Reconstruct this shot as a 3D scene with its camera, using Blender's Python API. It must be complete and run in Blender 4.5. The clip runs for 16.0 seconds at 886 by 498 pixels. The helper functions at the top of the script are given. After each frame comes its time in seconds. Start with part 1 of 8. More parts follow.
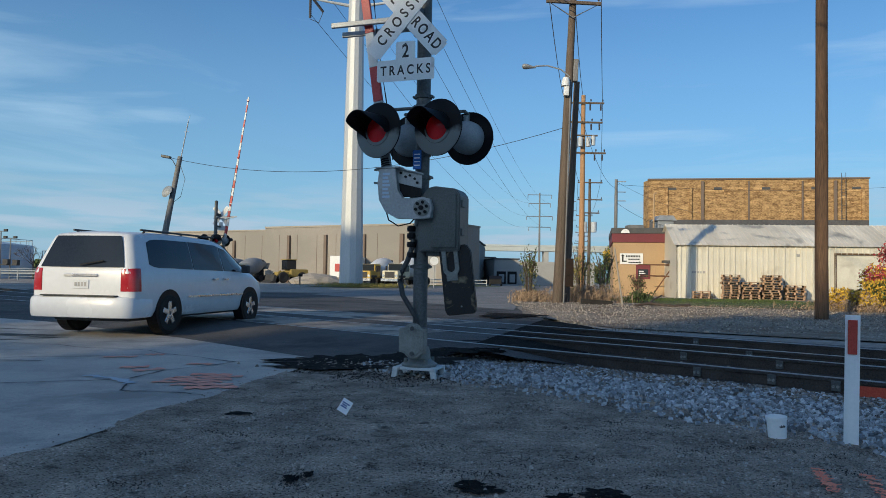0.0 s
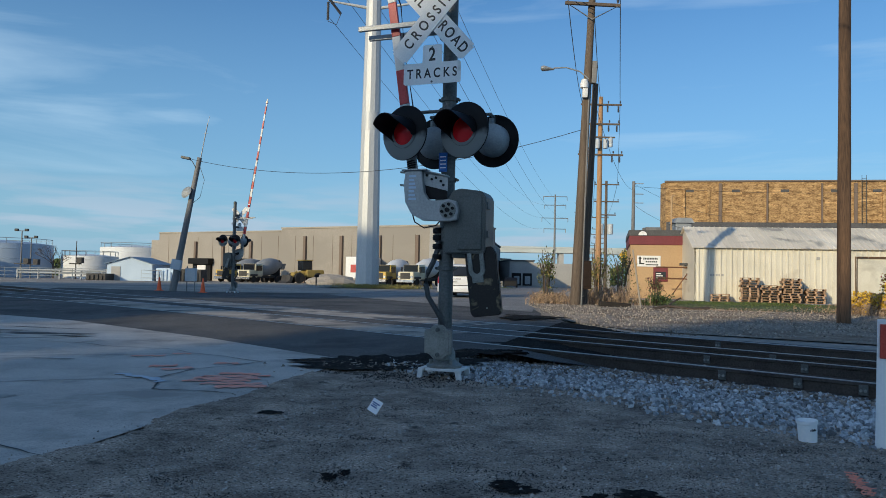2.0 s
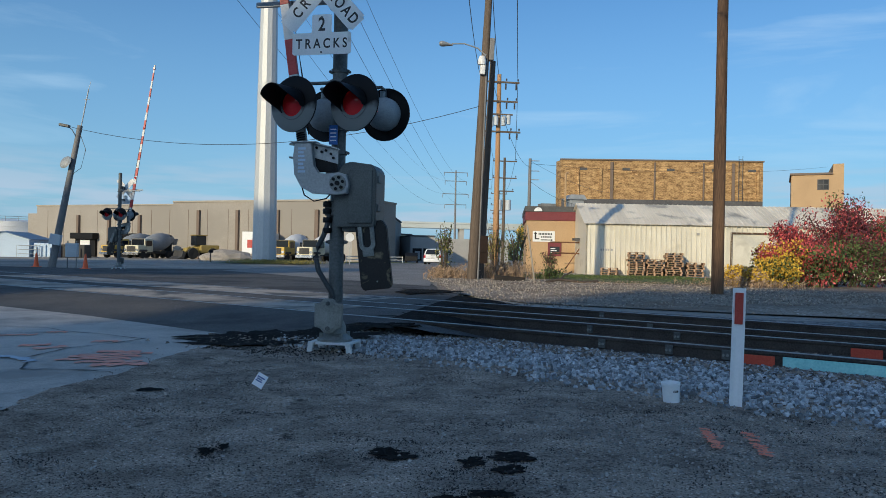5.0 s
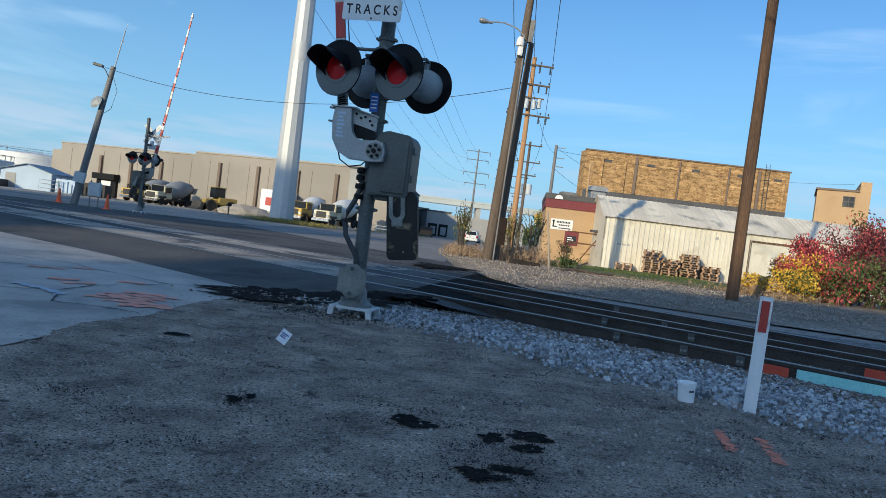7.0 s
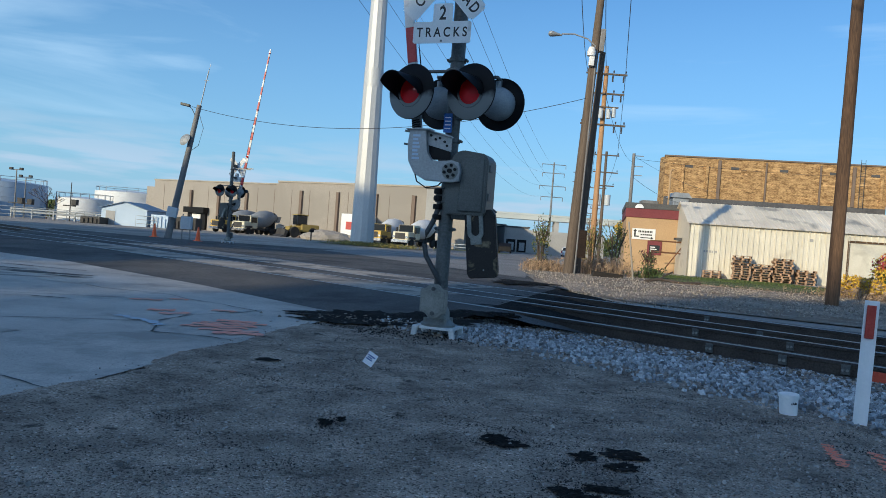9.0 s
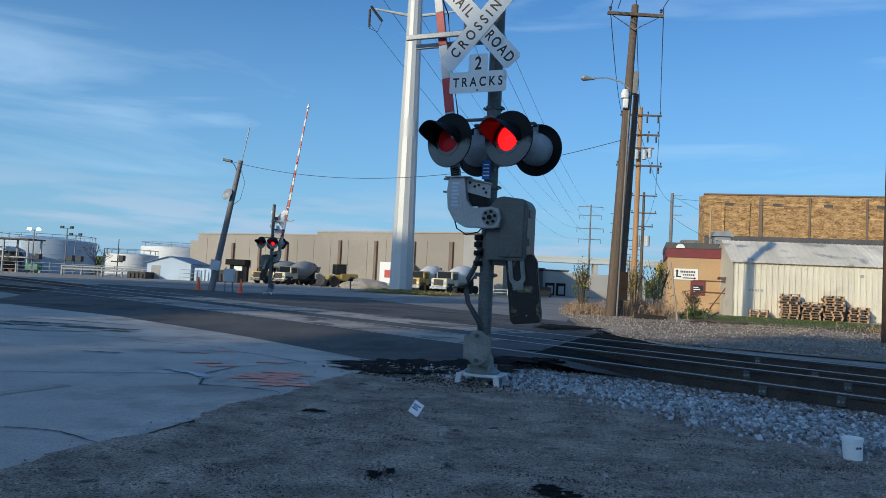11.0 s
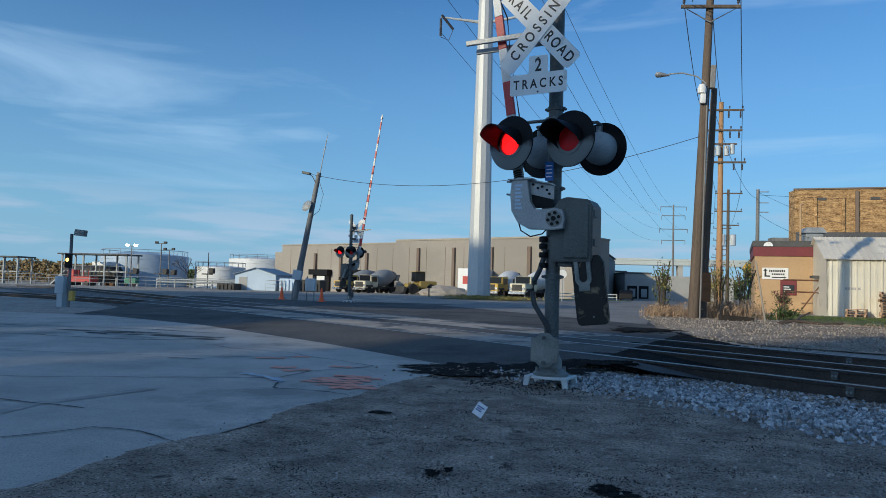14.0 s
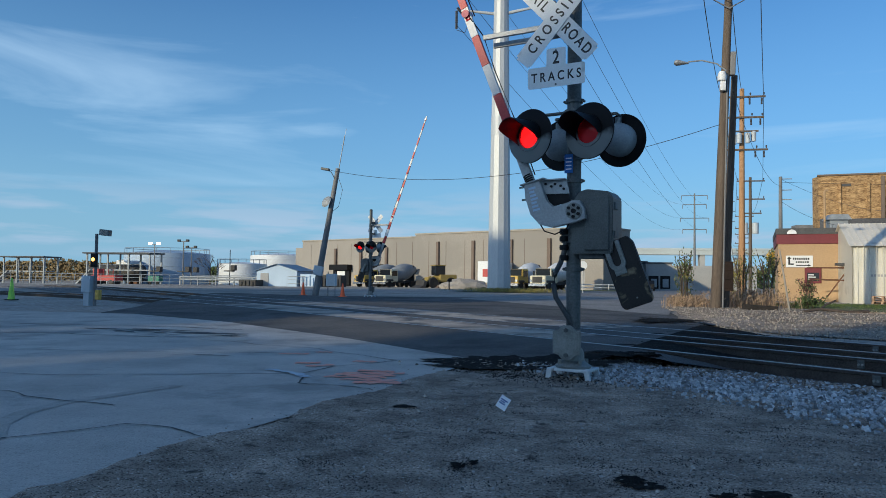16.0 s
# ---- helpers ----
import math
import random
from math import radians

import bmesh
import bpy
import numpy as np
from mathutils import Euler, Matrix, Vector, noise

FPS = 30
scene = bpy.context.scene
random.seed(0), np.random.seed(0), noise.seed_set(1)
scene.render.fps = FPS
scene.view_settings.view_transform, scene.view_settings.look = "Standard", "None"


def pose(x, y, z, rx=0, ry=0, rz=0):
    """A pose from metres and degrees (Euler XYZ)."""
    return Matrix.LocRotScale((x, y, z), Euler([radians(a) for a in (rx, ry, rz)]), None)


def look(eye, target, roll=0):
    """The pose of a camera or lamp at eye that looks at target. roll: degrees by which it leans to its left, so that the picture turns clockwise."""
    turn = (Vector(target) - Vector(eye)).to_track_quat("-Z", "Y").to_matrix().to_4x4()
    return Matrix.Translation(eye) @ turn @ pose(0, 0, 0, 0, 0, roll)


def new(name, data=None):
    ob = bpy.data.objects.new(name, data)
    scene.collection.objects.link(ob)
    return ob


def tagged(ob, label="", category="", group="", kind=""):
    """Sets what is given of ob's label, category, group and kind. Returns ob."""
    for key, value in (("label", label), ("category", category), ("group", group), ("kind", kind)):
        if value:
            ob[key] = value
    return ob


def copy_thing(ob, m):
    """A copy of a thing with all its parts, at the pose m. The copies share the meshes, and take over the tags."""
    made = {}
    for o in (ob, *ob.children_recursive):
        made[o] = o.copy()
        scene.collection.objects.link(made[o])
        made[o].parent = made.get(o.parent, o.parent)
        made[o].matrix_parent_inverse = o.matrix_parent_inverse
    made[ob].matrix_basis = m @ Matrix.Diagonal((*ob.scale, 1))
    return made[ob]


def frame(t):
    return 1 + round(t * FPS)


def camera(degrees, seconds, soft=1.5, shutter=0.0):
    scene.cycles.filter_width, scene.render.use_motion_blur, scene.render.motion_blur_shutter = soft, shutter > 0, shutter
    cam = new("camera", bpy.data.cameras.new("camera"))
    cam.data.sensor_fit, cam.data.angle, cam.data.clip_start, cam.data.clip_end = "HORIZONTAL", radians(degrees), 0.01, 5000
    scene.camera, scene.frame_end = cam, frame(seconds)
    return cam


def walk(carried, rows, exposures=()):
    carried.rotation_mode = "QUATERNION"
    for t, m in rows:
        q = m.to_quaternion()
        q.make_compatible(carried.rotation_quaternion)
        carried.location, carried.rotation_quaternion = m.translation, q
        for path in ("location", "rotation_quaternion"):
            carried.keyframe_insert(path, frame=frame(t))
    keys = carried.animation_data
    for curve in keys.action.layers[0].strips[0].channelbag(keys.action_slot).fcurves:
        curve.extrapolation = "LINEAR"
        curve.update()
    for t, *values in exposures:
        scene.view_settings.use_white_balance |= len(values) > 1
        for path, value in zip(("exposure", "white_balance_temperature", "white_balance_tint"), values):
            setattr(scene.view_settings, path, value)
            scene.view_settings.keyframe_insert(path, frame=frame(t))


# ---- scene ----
cam = camera(63.7, 16.0, soft=0.7)
PATH = [
    (0, (0.007, 0.078, 1.166), (0.006, 2.077, 1.237), 0.9),
    (0.5, (-0.025, 0.077, 1.17), (0.011, 2.076, 1.231), 0.4),
    (1, (-0.055, 0.054, 1.179), (-0.035, 2.053, 1.242), 0.1),
    (1.5, (-0.082, 0.04, 1.177), (-0.093, 2.039, 1.239), 0.4),
    (2, (-0.117, 0.02, 1.168), (-0.159, 2.018, 1.242), 1.2),
    (2.5, (-0.13, 0.016, 1.165), (-0.204, 2.011, 1.282), 2.0),
    (3, (-0.143, 0.006, 1.185), (-0.218, 1.998, 1.344), 2.1),
    (3.5, (-0.119, 0.018, 1.192), (-0.179, 2.01, 1.352), 1.8),
    (4, (-0.001, 0.039, 1.192), (-0.011, 2.036, 1.309), 1.0),
    (4.5, (0.074, 0.01, 1.179), (0.234, 2.003, 1.226), 0.1),
    (4.7, (0.051, -0.01, 1.158), (0.261, 1.979, 1.188), 0.1),
    (7, (-0.154, -0.068, 1.136), (0.048, 1.921, 1.079), 7.1),
    (7.5, (-0.165, -0.062, 1.132), (0.037, 1.927, 1.085), 7.6),
    (8, (-0.165, -0.069, 1.142), (0.013, 1.923, 1.133), 7.3),
    (8.2, (-0.15, -0.069, 1.145), (-0.086, 1.93, 1.112), 5.5),
    (10.3, (-0.195, -0.052, 1.141), (-0.274, 1.946, 1.176), 3.6),
    (10.5, (-0.18, -0.073, 1.144), (-0.283, 1.924, 1.198), 3.3),
    (11, (-0.204, -0.072, 1.15), (-0.34, 1.921, 1.241), 2.8),
    (11.5, (-0.218, -0.09, 1.143), (-0.386, 1.899, 1.266), 2.8),
    (12, (-0.23, -0.036, 1.179), (-0.452, 1.944, 1.354), 2.4),
    (12.5, (-0.185, -0.072, 1.184), (-0.453, 1.897, 1.412), 2.4),
    (13, (-0.115, -0.053, 1.167), (-0.426, 1.91, 1.391), 2.4),
    (13.5, (-0.035, -0.09, 1.158), (-0.38, 1.873, 1.326), 2.2),
    (14, (-0.038, -0.099, 1.123), (-0.393, 1.867, 1.223), 1.6),
    (14.5, (-0.051, -0.082, 1.146), (-0.46, 1.872, 1.264), 1.0),
    (15, (-0.049, -0.128, 1.138), (-0.509, 1.814, 1.262), 1.1),
    (15.5, (-0.061, -0.094, 1.129), (-0.521, 1.85, 1.229), 1.0),
    (16, (-0.045, -0.142, 1.135), (-0.453, 1.814, 1.215), 0.7),
]
EXPOSURES = [(0, 0.08, 5450, 0), (4.5, 0.08, 5400, 0), (7.0, 0.32, 5300, 0), (8.2, 0.30, 5300, 0), (10.5, 0.17, 5150, 0), (12.5, -0.02, 5050, 0), (14.5, 0.02, 5100, -1), (16, 0.05, 5100, -1)]
walk(cam, [(t, look(eye, target, roll)) for t, eye, target, roll in PATH], EXPOSURES)

# ---- world and sun: low, from behind and to the left ----
SUN_AWAY = Vector((0.60, 0.80, 0.0))
SUN_EL = 16.0

world = bpy.data.worlds.new("sky")
scene.world = world
world.use_nodes = True
wn, wl = world.node_tree.nodes, world.node_tree.links
wn.clear()
w_out = wn.new("ShaderNodeOutputWorld")
w_bg = wn.new("ShaderNodeBackground")
w_sky = wn.new("ShaderNodeTexSky")
w_sky.sky_type = "NISHITA"
w_sky.sun_disc = False
w_sky.sun_elevation = radians(SUN_EL)
w_sky.sun_rotation = math.atan2(-SUN_AWAY.x, -SUN_AWAY.y)
w_sky.air_density, w_sky.dust_density, w_sky.ozone_density = 1.0, 2.0, 5.0
w_tc = wn.new("ShaderNodeTexCoord")
w_map = wn.new("ShaderNodeMapping")
w_map.inputs["Rotation"].default_value = (0.0, radians(17), radians(20))
w_map.inputs["Scale"].default_value = (1.2, 1.2, 8.0)
w_map.inputs["Location"].default_value = (0.0, 0.0, 0.9)
w_noise = wn.new("ShaderNodeTexNoise")
w_noise.inputs["Scale"].default_value = 1.7
w_noise.inputs["Detail"].default_value = 7.0
w_noise.inputs["Roughness"].default_value = 0.55
w_noise.inputs["Distortion"].default_value = 0.6
w_ramp = wn.new("ShaderNodeValToRGB")
w_ramp.color_ramp.elements[0].position, w_ramp.color_ramp.elements[0].color = 0.54, (0, 0, 0, 1)
w_ramp.color_ramp.elements[1].position, w_ramp.color_ramp.elements[1].color = 0.80, (0.62, 0.62, 0.62, 1)
w_mix = wn.new("ShaderNodeMixRGB")
w_mix.inputs["Color2"].default_value = (5.2, 5.6, 6.2, 1)
w_bg.inputs["Strength"].default_value = 0.125
wl.new(w_tc.outputs["Generated"], w_map.inputs["Vector"])
wl.new(w_map.outputs["Vector"], w_noise.inputs["Vector"])
wl.new(w_noise.outputs["Fac"], w_ramp.inputs["Fac"])
wl.new(w_ramp.outputs["Color"], w_mix.inputs["Fac"])
wl.new(w_sky.outputs["Color"], w_mix.inputs["Color1"])
# a low bank of grey cloud close to the horizon
w_low = wn.new("ShaderNodeMapping")
w_low.inputs["Scale"].default_value = (3.0, 3.0, 26.0)
w_lown = wn.new("ShaderNodeTexNoise")
w_lown.inputs["Scale"].default_value, w_lown.inputs["Detail"].default_value = 1.9, 6.0
w_lowr = wn.new("ShaderNodeValToRGB")
w_lowr.color_ramp.elements[0].position, w_lowr.color_ramp.elements[1].position = 0.44, 0.58
w_sep = wn.new("ShaderNodeSeparateXYZ")
w_band = wn.new("ShaderNodeValToRGB")
w_band.color_ramp.elements[0].position, w_band.color_ramp.elements[0].color = 0.015, (0, 0, 0, 1)
w_band.color_ramp.elements[1].position, w_band.color_ramp.elements[1].color = 0.045, (0.8, 0.8, 0.8, 1)
w_band.color_ramp.elements.new(0.075).color = (0.7, 0.7, 0.7, 1)
w_band.color_ramp.elements.new(0.13).color = (0, 0, 0, 1)
w_both = wn.new("ShaderNodeMixRGB")
w_both.blend_type = "MULTIPLY"
w_both.inputs["Fac"].default_value = 1.0
w_mix2 = wn.new("ShaderNodeMixRGB")
w_mix2.inputs["Color2"].default_value = (4.0, 4.2, 4.6, 1)
wl.new(w_tc.outputs["Generated"], w_low.inputs["Vector"])
wl.new(w_low.outputs["Vector"], w_lown.inputs["Vector"])
wl.new(w_lown.outputs["Fac"], w_lowr.inputs["Fac"])
wl.new(w_tc.outputs["Generated"], w_sep.inputs["Vector"])
wl.new(w_sep.outputs["Z"], w_band.inputs["Fac"])
wl.new(w_lowr.outputs["Color"], w_both.inputs["Color1"])
wl.new(w_band.outputs["Color"], w_both.inputs["Color2"])
wl.new(w_both.outputs["Color"], w_mix2.inputs["Fac"])
# thin pale haze thickening towards the horizon
w_haze = wn.new("ShaderNodeValToRGB")
w_haze.color_ramp.elements[0].position, w_haze.color_ramp.elements[0].color = 0.0, (0.75, 0.75, 0.75, 1)
w_haze.color_ramp.elements[1].position, w_haze.color_ramp.elements[1].color = 0.42, (0, 0, 0, 1)
w_haze.color_ramp.elements.new(0.16).color = (0.36, 0.36, 0.36, 1)
w_mixh = wn.new("ShaderNodeMixRGB")
w_mixh.inputs["Color2"].default_value = (3.25, 4.65, 5.4, 1)
wl.new(w_sep.outputs["Z"], w_haze.inputs["Fac"])
wl.new(w_haze.outputs["Color"], w_mixh.inputs["Fac"])
wl.new(w_mix.outputs["Color"], w_mixh.inputs["Color1"])
wl.new(w_mixh.outputs["Color"], w_mix2.inputs["Color1"])
wl.new(w_mix2.outputs["Color"], w_bg.inputs["Color"])
wl.new(w_bg.outputs["Background"], w_out.inputs["Surface"])

sun = new("sun", bpy.data.lights.new("sun", "SUN"))
sun.data.energy, sun.data.angle, sun.data.color = 3.6, radians(0.6), (1.0, 0.72, 0.42)
sun.matrix_basis = look((0, 0, 60), Vector((0, 0, 60)) + SUN_AWAY - Vector((0, 0, math.tan(radians(SUN_EL)))))

# ---- materials ----
def surface(name, c1, c2, scale=3.0, rough=0.8, bump=0.15, fine=40.0, metal=0.0, dist=0.01, spots=None, spot_scale=1.2, spot_at=0.62, per_object=0.0, island=0.0, stretch=(1, 1, 1), spec=0.4, crisp=0.14):
    """Two-scale noise between two colours, darker or lighter stains, fine relief."""
    m = bpy.data.materials.new(name)
    m.use_nodes = True
    n, l = m.node_tree.nodes, m.node_tree.links
    b = n["Principled BSDF"]
    b.inputs["Metallic"].default_value = metal
    b.inputs["Specular IOR Level"].default_value = spec
    tc = n.new("ShaderNodeTexCoord")
    mp = n.new("ShaderNodeMapping")
    mp.inputs["Scale"].default_value = stretch
    l.new(tc.outputs["Object"], mp.inputs["Vector"])
    big = n.new("ShaderNodeTexNoise")
    big.inputs["Scale"].default_value, big.inputs["Detail"].default_value = scale, 5.0
    small = n.new("ShaderNodeTexNoise")
    small.inputs["Scale"].default_value, small.inputs["Detail"].default_value = fine, 4.0
    l.new(mp.outputs["Vector"], big.inputs["Vector"])
    l.new(mp.outputs["Vector"], small.inputs["Vector"])
    add = n.new("ShaderNodeMath")
    add.operation = "MULTIPLY_ADD"
    add.inputs[1].default_value = 0.5
    l.new(small.outputs["Fac"], add.inputs[0])
    half = n.new("ShaderNodeMath")
    half.operation = "MULTIPLY"
    half.inputs[1].default_value = 0.5
    l.new(big.outputs["Fac"], half.inputs[0])
    l.new(half.outputs[0], add.inputs[2])
    ramp = n.new("ShaderNodeValToRGB")
    ramp.color_ramp.elements[0].position, ramp.color_ramp.elements[0].color = 0.5 - crisp, (*c1, 1)
    ramp.color_ramp.elements[1].position, ramp.color_ramp.elements[1].color = 0.5 + crisp, (*c2, 1)
    l.new(add.outputs[0], ramp.inputs["Fac"])
    col = ramp.outputs["Color"]
    if spots:
        sp = n.new("ShaderNodeTexNoise")
        sp.inputs["Scale"].default_value, sp.inputs["Detail"].default_value, sp.inputs["Distortion"].default_value = spot_scale, 6.0, 0.5
        l.new(mp.outputs["Vector"], sp.inputs["Vector"])
        sr = n.new("ShaderNodeValToRGB")
        sr.color_ramp.elements[0].position, sr.color_ramp.elements[1].position = spot_at, spot_at + 0.12
        l.new(sp.outputs["Fac"], sr.inputs["Fac"])
        mx = n.new("ShaderNodeMixRGB")
        mx.inputs["Color2"].default_value = (*spots, 1)
        l.new(sr.outputs["Color"], mx.inputs["Fac"])
        l.new(col, mx.inputs["Color1"])
        col = mx.outputs["Color"]
    for amount, node, out in ((per_object, "ShaderNodeObjectInfo", "Random"), (island, "ShaderNodeNewGeometry", "Random Per Island")):
        if amount:
            oi = n.new(node)
            mr = n.new("ShaderNodeMapRange")
            mr.inputs["To Min"].default_value, mr.inputs["To Max"].default_value = 1 - amount, 1 + amount
            l.new(oi.outputs[out], mr.inputs["Value"])
            hs = n.new("ShaderNodeHueSaturation")
            l.new(mr.outputs["Result"], hs.inputs["Value"])
            l.new(col, hs.inputs["Color"])
            col = hs.outputs["Color"]
    l.new(col, b.inputs["Base Color"])
    rr = n.new("ShaderNodeMapRange")
    rr.inputs["To Min"].default_value, rr.inputs["To Max"].default_value = max(0.03, rough - 0.12), min(1, rough + 0.1)
    l.new(big.outputs["Fac"], rr.inputs["Value"])
    l.new(rr.outputs["Result"], b.inputs["Roughness"])
    if bump:
        bp = n.new("ShaderNodeBump")
        bp.inputs["Strength"].default_value, bp.inputs["Distance"].default_value = bump, dist
        l.new(add.outputs[0], bp.inputs["Height"])
        l.new(bp.outputs["Normal"], b.inputs["Normal"])
    return m


def grit(name, dark, mid, pale, stain, stain_scale=1.0, stain_at=0.56, cell=70.0, cloud=2.5, swing=0.25, bump=0.6, dist=0.012, rough=0.93, spec=0.2, pale_at=0.88):
    """Crumbly ground: every crumb has its own tone, over cloudy patches and ragged stains."""
    m = bpy.data.materials.new(name)
    m.use_nodes = True
    n, l = m.node_tree.nodes, m.node_tree.links
    b = n["Principled BSDF"]
    b.inputs["Roughness"].default_value, b.inputs["Specular IOR Level"].default_value = rough, spec
    tc = n.new("ShaderNodeTexCoord")
    warp = n.new("ShaderNodeTexNoise")
    warp.inputs["Scale"].default_value, warp.inputs["Detail"].default_value = cloud, 8.0
    warp.inputs["Roughness"].default_value = 0.62
    vo = n.new("ShaderNodeTexVoronoi")
    vo.inputs["Scale"].default_value = cell
    l.new(tc.outputs["Object"], warp.inputs["Vector"])
    l.new(tc.outputs["Object"], vo.inputs["Vector"])
    sep = n.new("ShaderNodeSeparateColor")
    l.new(vo.outputs["Color"], sep.inputs["Color"])
    ramp = n.new("ShaderNodeValToRGB")
    e = ramp.color_ramp.elements
    e[0].position, e[0].color = 0.0, (*dark, 1)
    e[1].position, e[1].color = 1.0, (*pale, 1)
    e.new(0.35).color = (*mid, 1)
    e.new(pale_at).color = (*mid, 1)
    l.new(sep.outputs["Red"], ramp.inputs["Fac"])
    mr = n.new("ShaderNodeMapRange")
    mr.inputs["From Min"].default_value, mr.inputs["From Max"].default_value = 0.3, 0.7
    mr.inputs["To Min"].default_value, mr.inputs["To Max"].default_value = 1 - swing, 1 + swing
    l.new(warp.outputs["Fac"], mr.inputs["Value"])
    hs = n.new("ShaderNodeHueSaturation")
    l.new(mr.outputs["Result"], hs.inputs["Value"])
    l.new(ramp.outputs["Color"], hs.inputs["Color"])
    sn = n.new("ShaderNodeTexNoise")
    sn.inputs["Scale"].default_value, sn.inputs["Detail"].default_value, sn.inputs["Roughness"].default_value = stain_scale, 9.0, 0.66
    l.new(tc.outputs["Object"], sn.inputs["Vector"])
    sr = n.new("ShaderNodeValToRGB")
    sr.color_ramp.elements[0].position, sr.color_ramp.elements[1].position = stain_at, stain_at + 0.10
    l.new(sn.outputs["Fac"], sr.inputs["Fac"])
    mx = n.new("ShaderNodeMixRGB")
    mx.inputs["Color2"].default_value = (*stain, 1)
    l.new(sr.outputs["Color"], mx.inputs["Fac"])
    l.new(hs.outputs["Color"], mx.inputs["Color1"])
    l.new(mx.outputs["Color"], b.inputs["Base Color"])
    fine = n.new("ShaderNodeTexNoise")
    fine.inputs["Scale"].default_value, fine.inputs["Detail"].default_value = cell * 0.5, 5.0
    l.new(tc.outputs["Object"], fine.inputs["Vector"])
    ad = n.new("ShaderNodeMath")
    ad.operation = "SUBTRACT"
    l.new(fine.outputs["Fac"], ad.inputs[0])
    l.new(vo.outputs["Distance"], ad.inputs[1])
    bp = n.new("ShaderNodeBump")
    bp.inputs["Strength"].default_value, bp.inputs["Distance"].default_value = bump, dist
    l.new(ad.outputs[0], bp.inputs["Height"])
    l.new(bp.outputs["Normal"], b.inputs["Normal"])
    return m


def two_toned(name, dark, pale):
    """Black enamel, grey over the lower half of a disc, ragged at the edge."""
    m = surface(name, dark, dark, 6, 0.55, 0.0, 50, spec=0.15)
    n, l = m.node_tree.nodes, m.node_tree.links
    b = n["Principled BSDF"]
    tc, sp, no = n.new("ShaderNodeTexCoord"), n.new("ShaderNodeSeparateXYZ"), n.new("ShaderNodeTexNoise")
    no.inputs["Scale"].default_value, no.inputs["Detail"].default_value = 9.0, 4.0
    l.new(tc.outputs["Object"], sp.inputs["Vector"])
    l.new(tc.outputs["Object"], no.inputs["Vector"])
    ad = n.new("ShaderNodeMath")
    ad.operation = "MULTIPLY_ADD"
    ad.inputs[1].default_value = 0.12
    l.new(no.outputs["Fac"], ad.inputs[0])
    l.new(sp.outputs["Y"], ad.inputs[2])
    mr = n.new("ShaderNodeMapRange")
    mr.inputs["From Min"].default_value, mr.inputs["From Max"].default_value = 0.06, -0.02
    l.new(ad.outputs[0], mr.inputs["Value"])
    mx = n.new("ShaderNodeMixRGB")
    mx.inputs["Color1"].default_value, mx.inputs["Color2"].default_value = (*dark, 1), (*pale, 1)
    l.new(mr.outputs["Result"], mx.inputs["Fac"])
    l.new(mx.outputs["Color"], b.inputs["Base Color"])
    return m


def glow(name, colour, strength):
    m = bpy.data.materials.new(name)
    m.use_nodes = True
    n, l = m.node_tree.nodes, m.node_tree.links
    n.clear()
    e, o = n.new("ShaderNodeEmission"), n.new("ShaderNodeOutputMaterial")
    e.inputs["Color"].default_value, e.inputs["Strength"].default_value = (*colour, 1), strength
    l.new(e.outputs[0], o.inputs["Surface"])
    return m


def tinted(name, colour, clear, rough=0.15, keep=0.5):
    """Coloured glass or plastic: a glossy body that lets part of the light straight through."""
    m = bpy.data.materials.new(name)
    m.use_nodes = True
    n, l = m.node_tree.nodes, m.node_tree.links
    b, o = n["Principled BSDF"], n["Material Output"]
    b.inputs["Base Color"].default_value, b.inputs["Roughness"].default_value = (*colour, 1), rough
    t, x = n.new("ShaderNodeBsdfTransparent"), n.new("ShaderNodeMixShader")
    t.inputs["Color"].default_value, x.inputs["Fac"].default_value = (*clear, 1), keep
    l.new(t.outputs[0], x.inputs[1])
    l.new(b.outputs[0], x.inputs[2])
    l.new(x.outputs[0], o.inputs["Surface"])
    return m


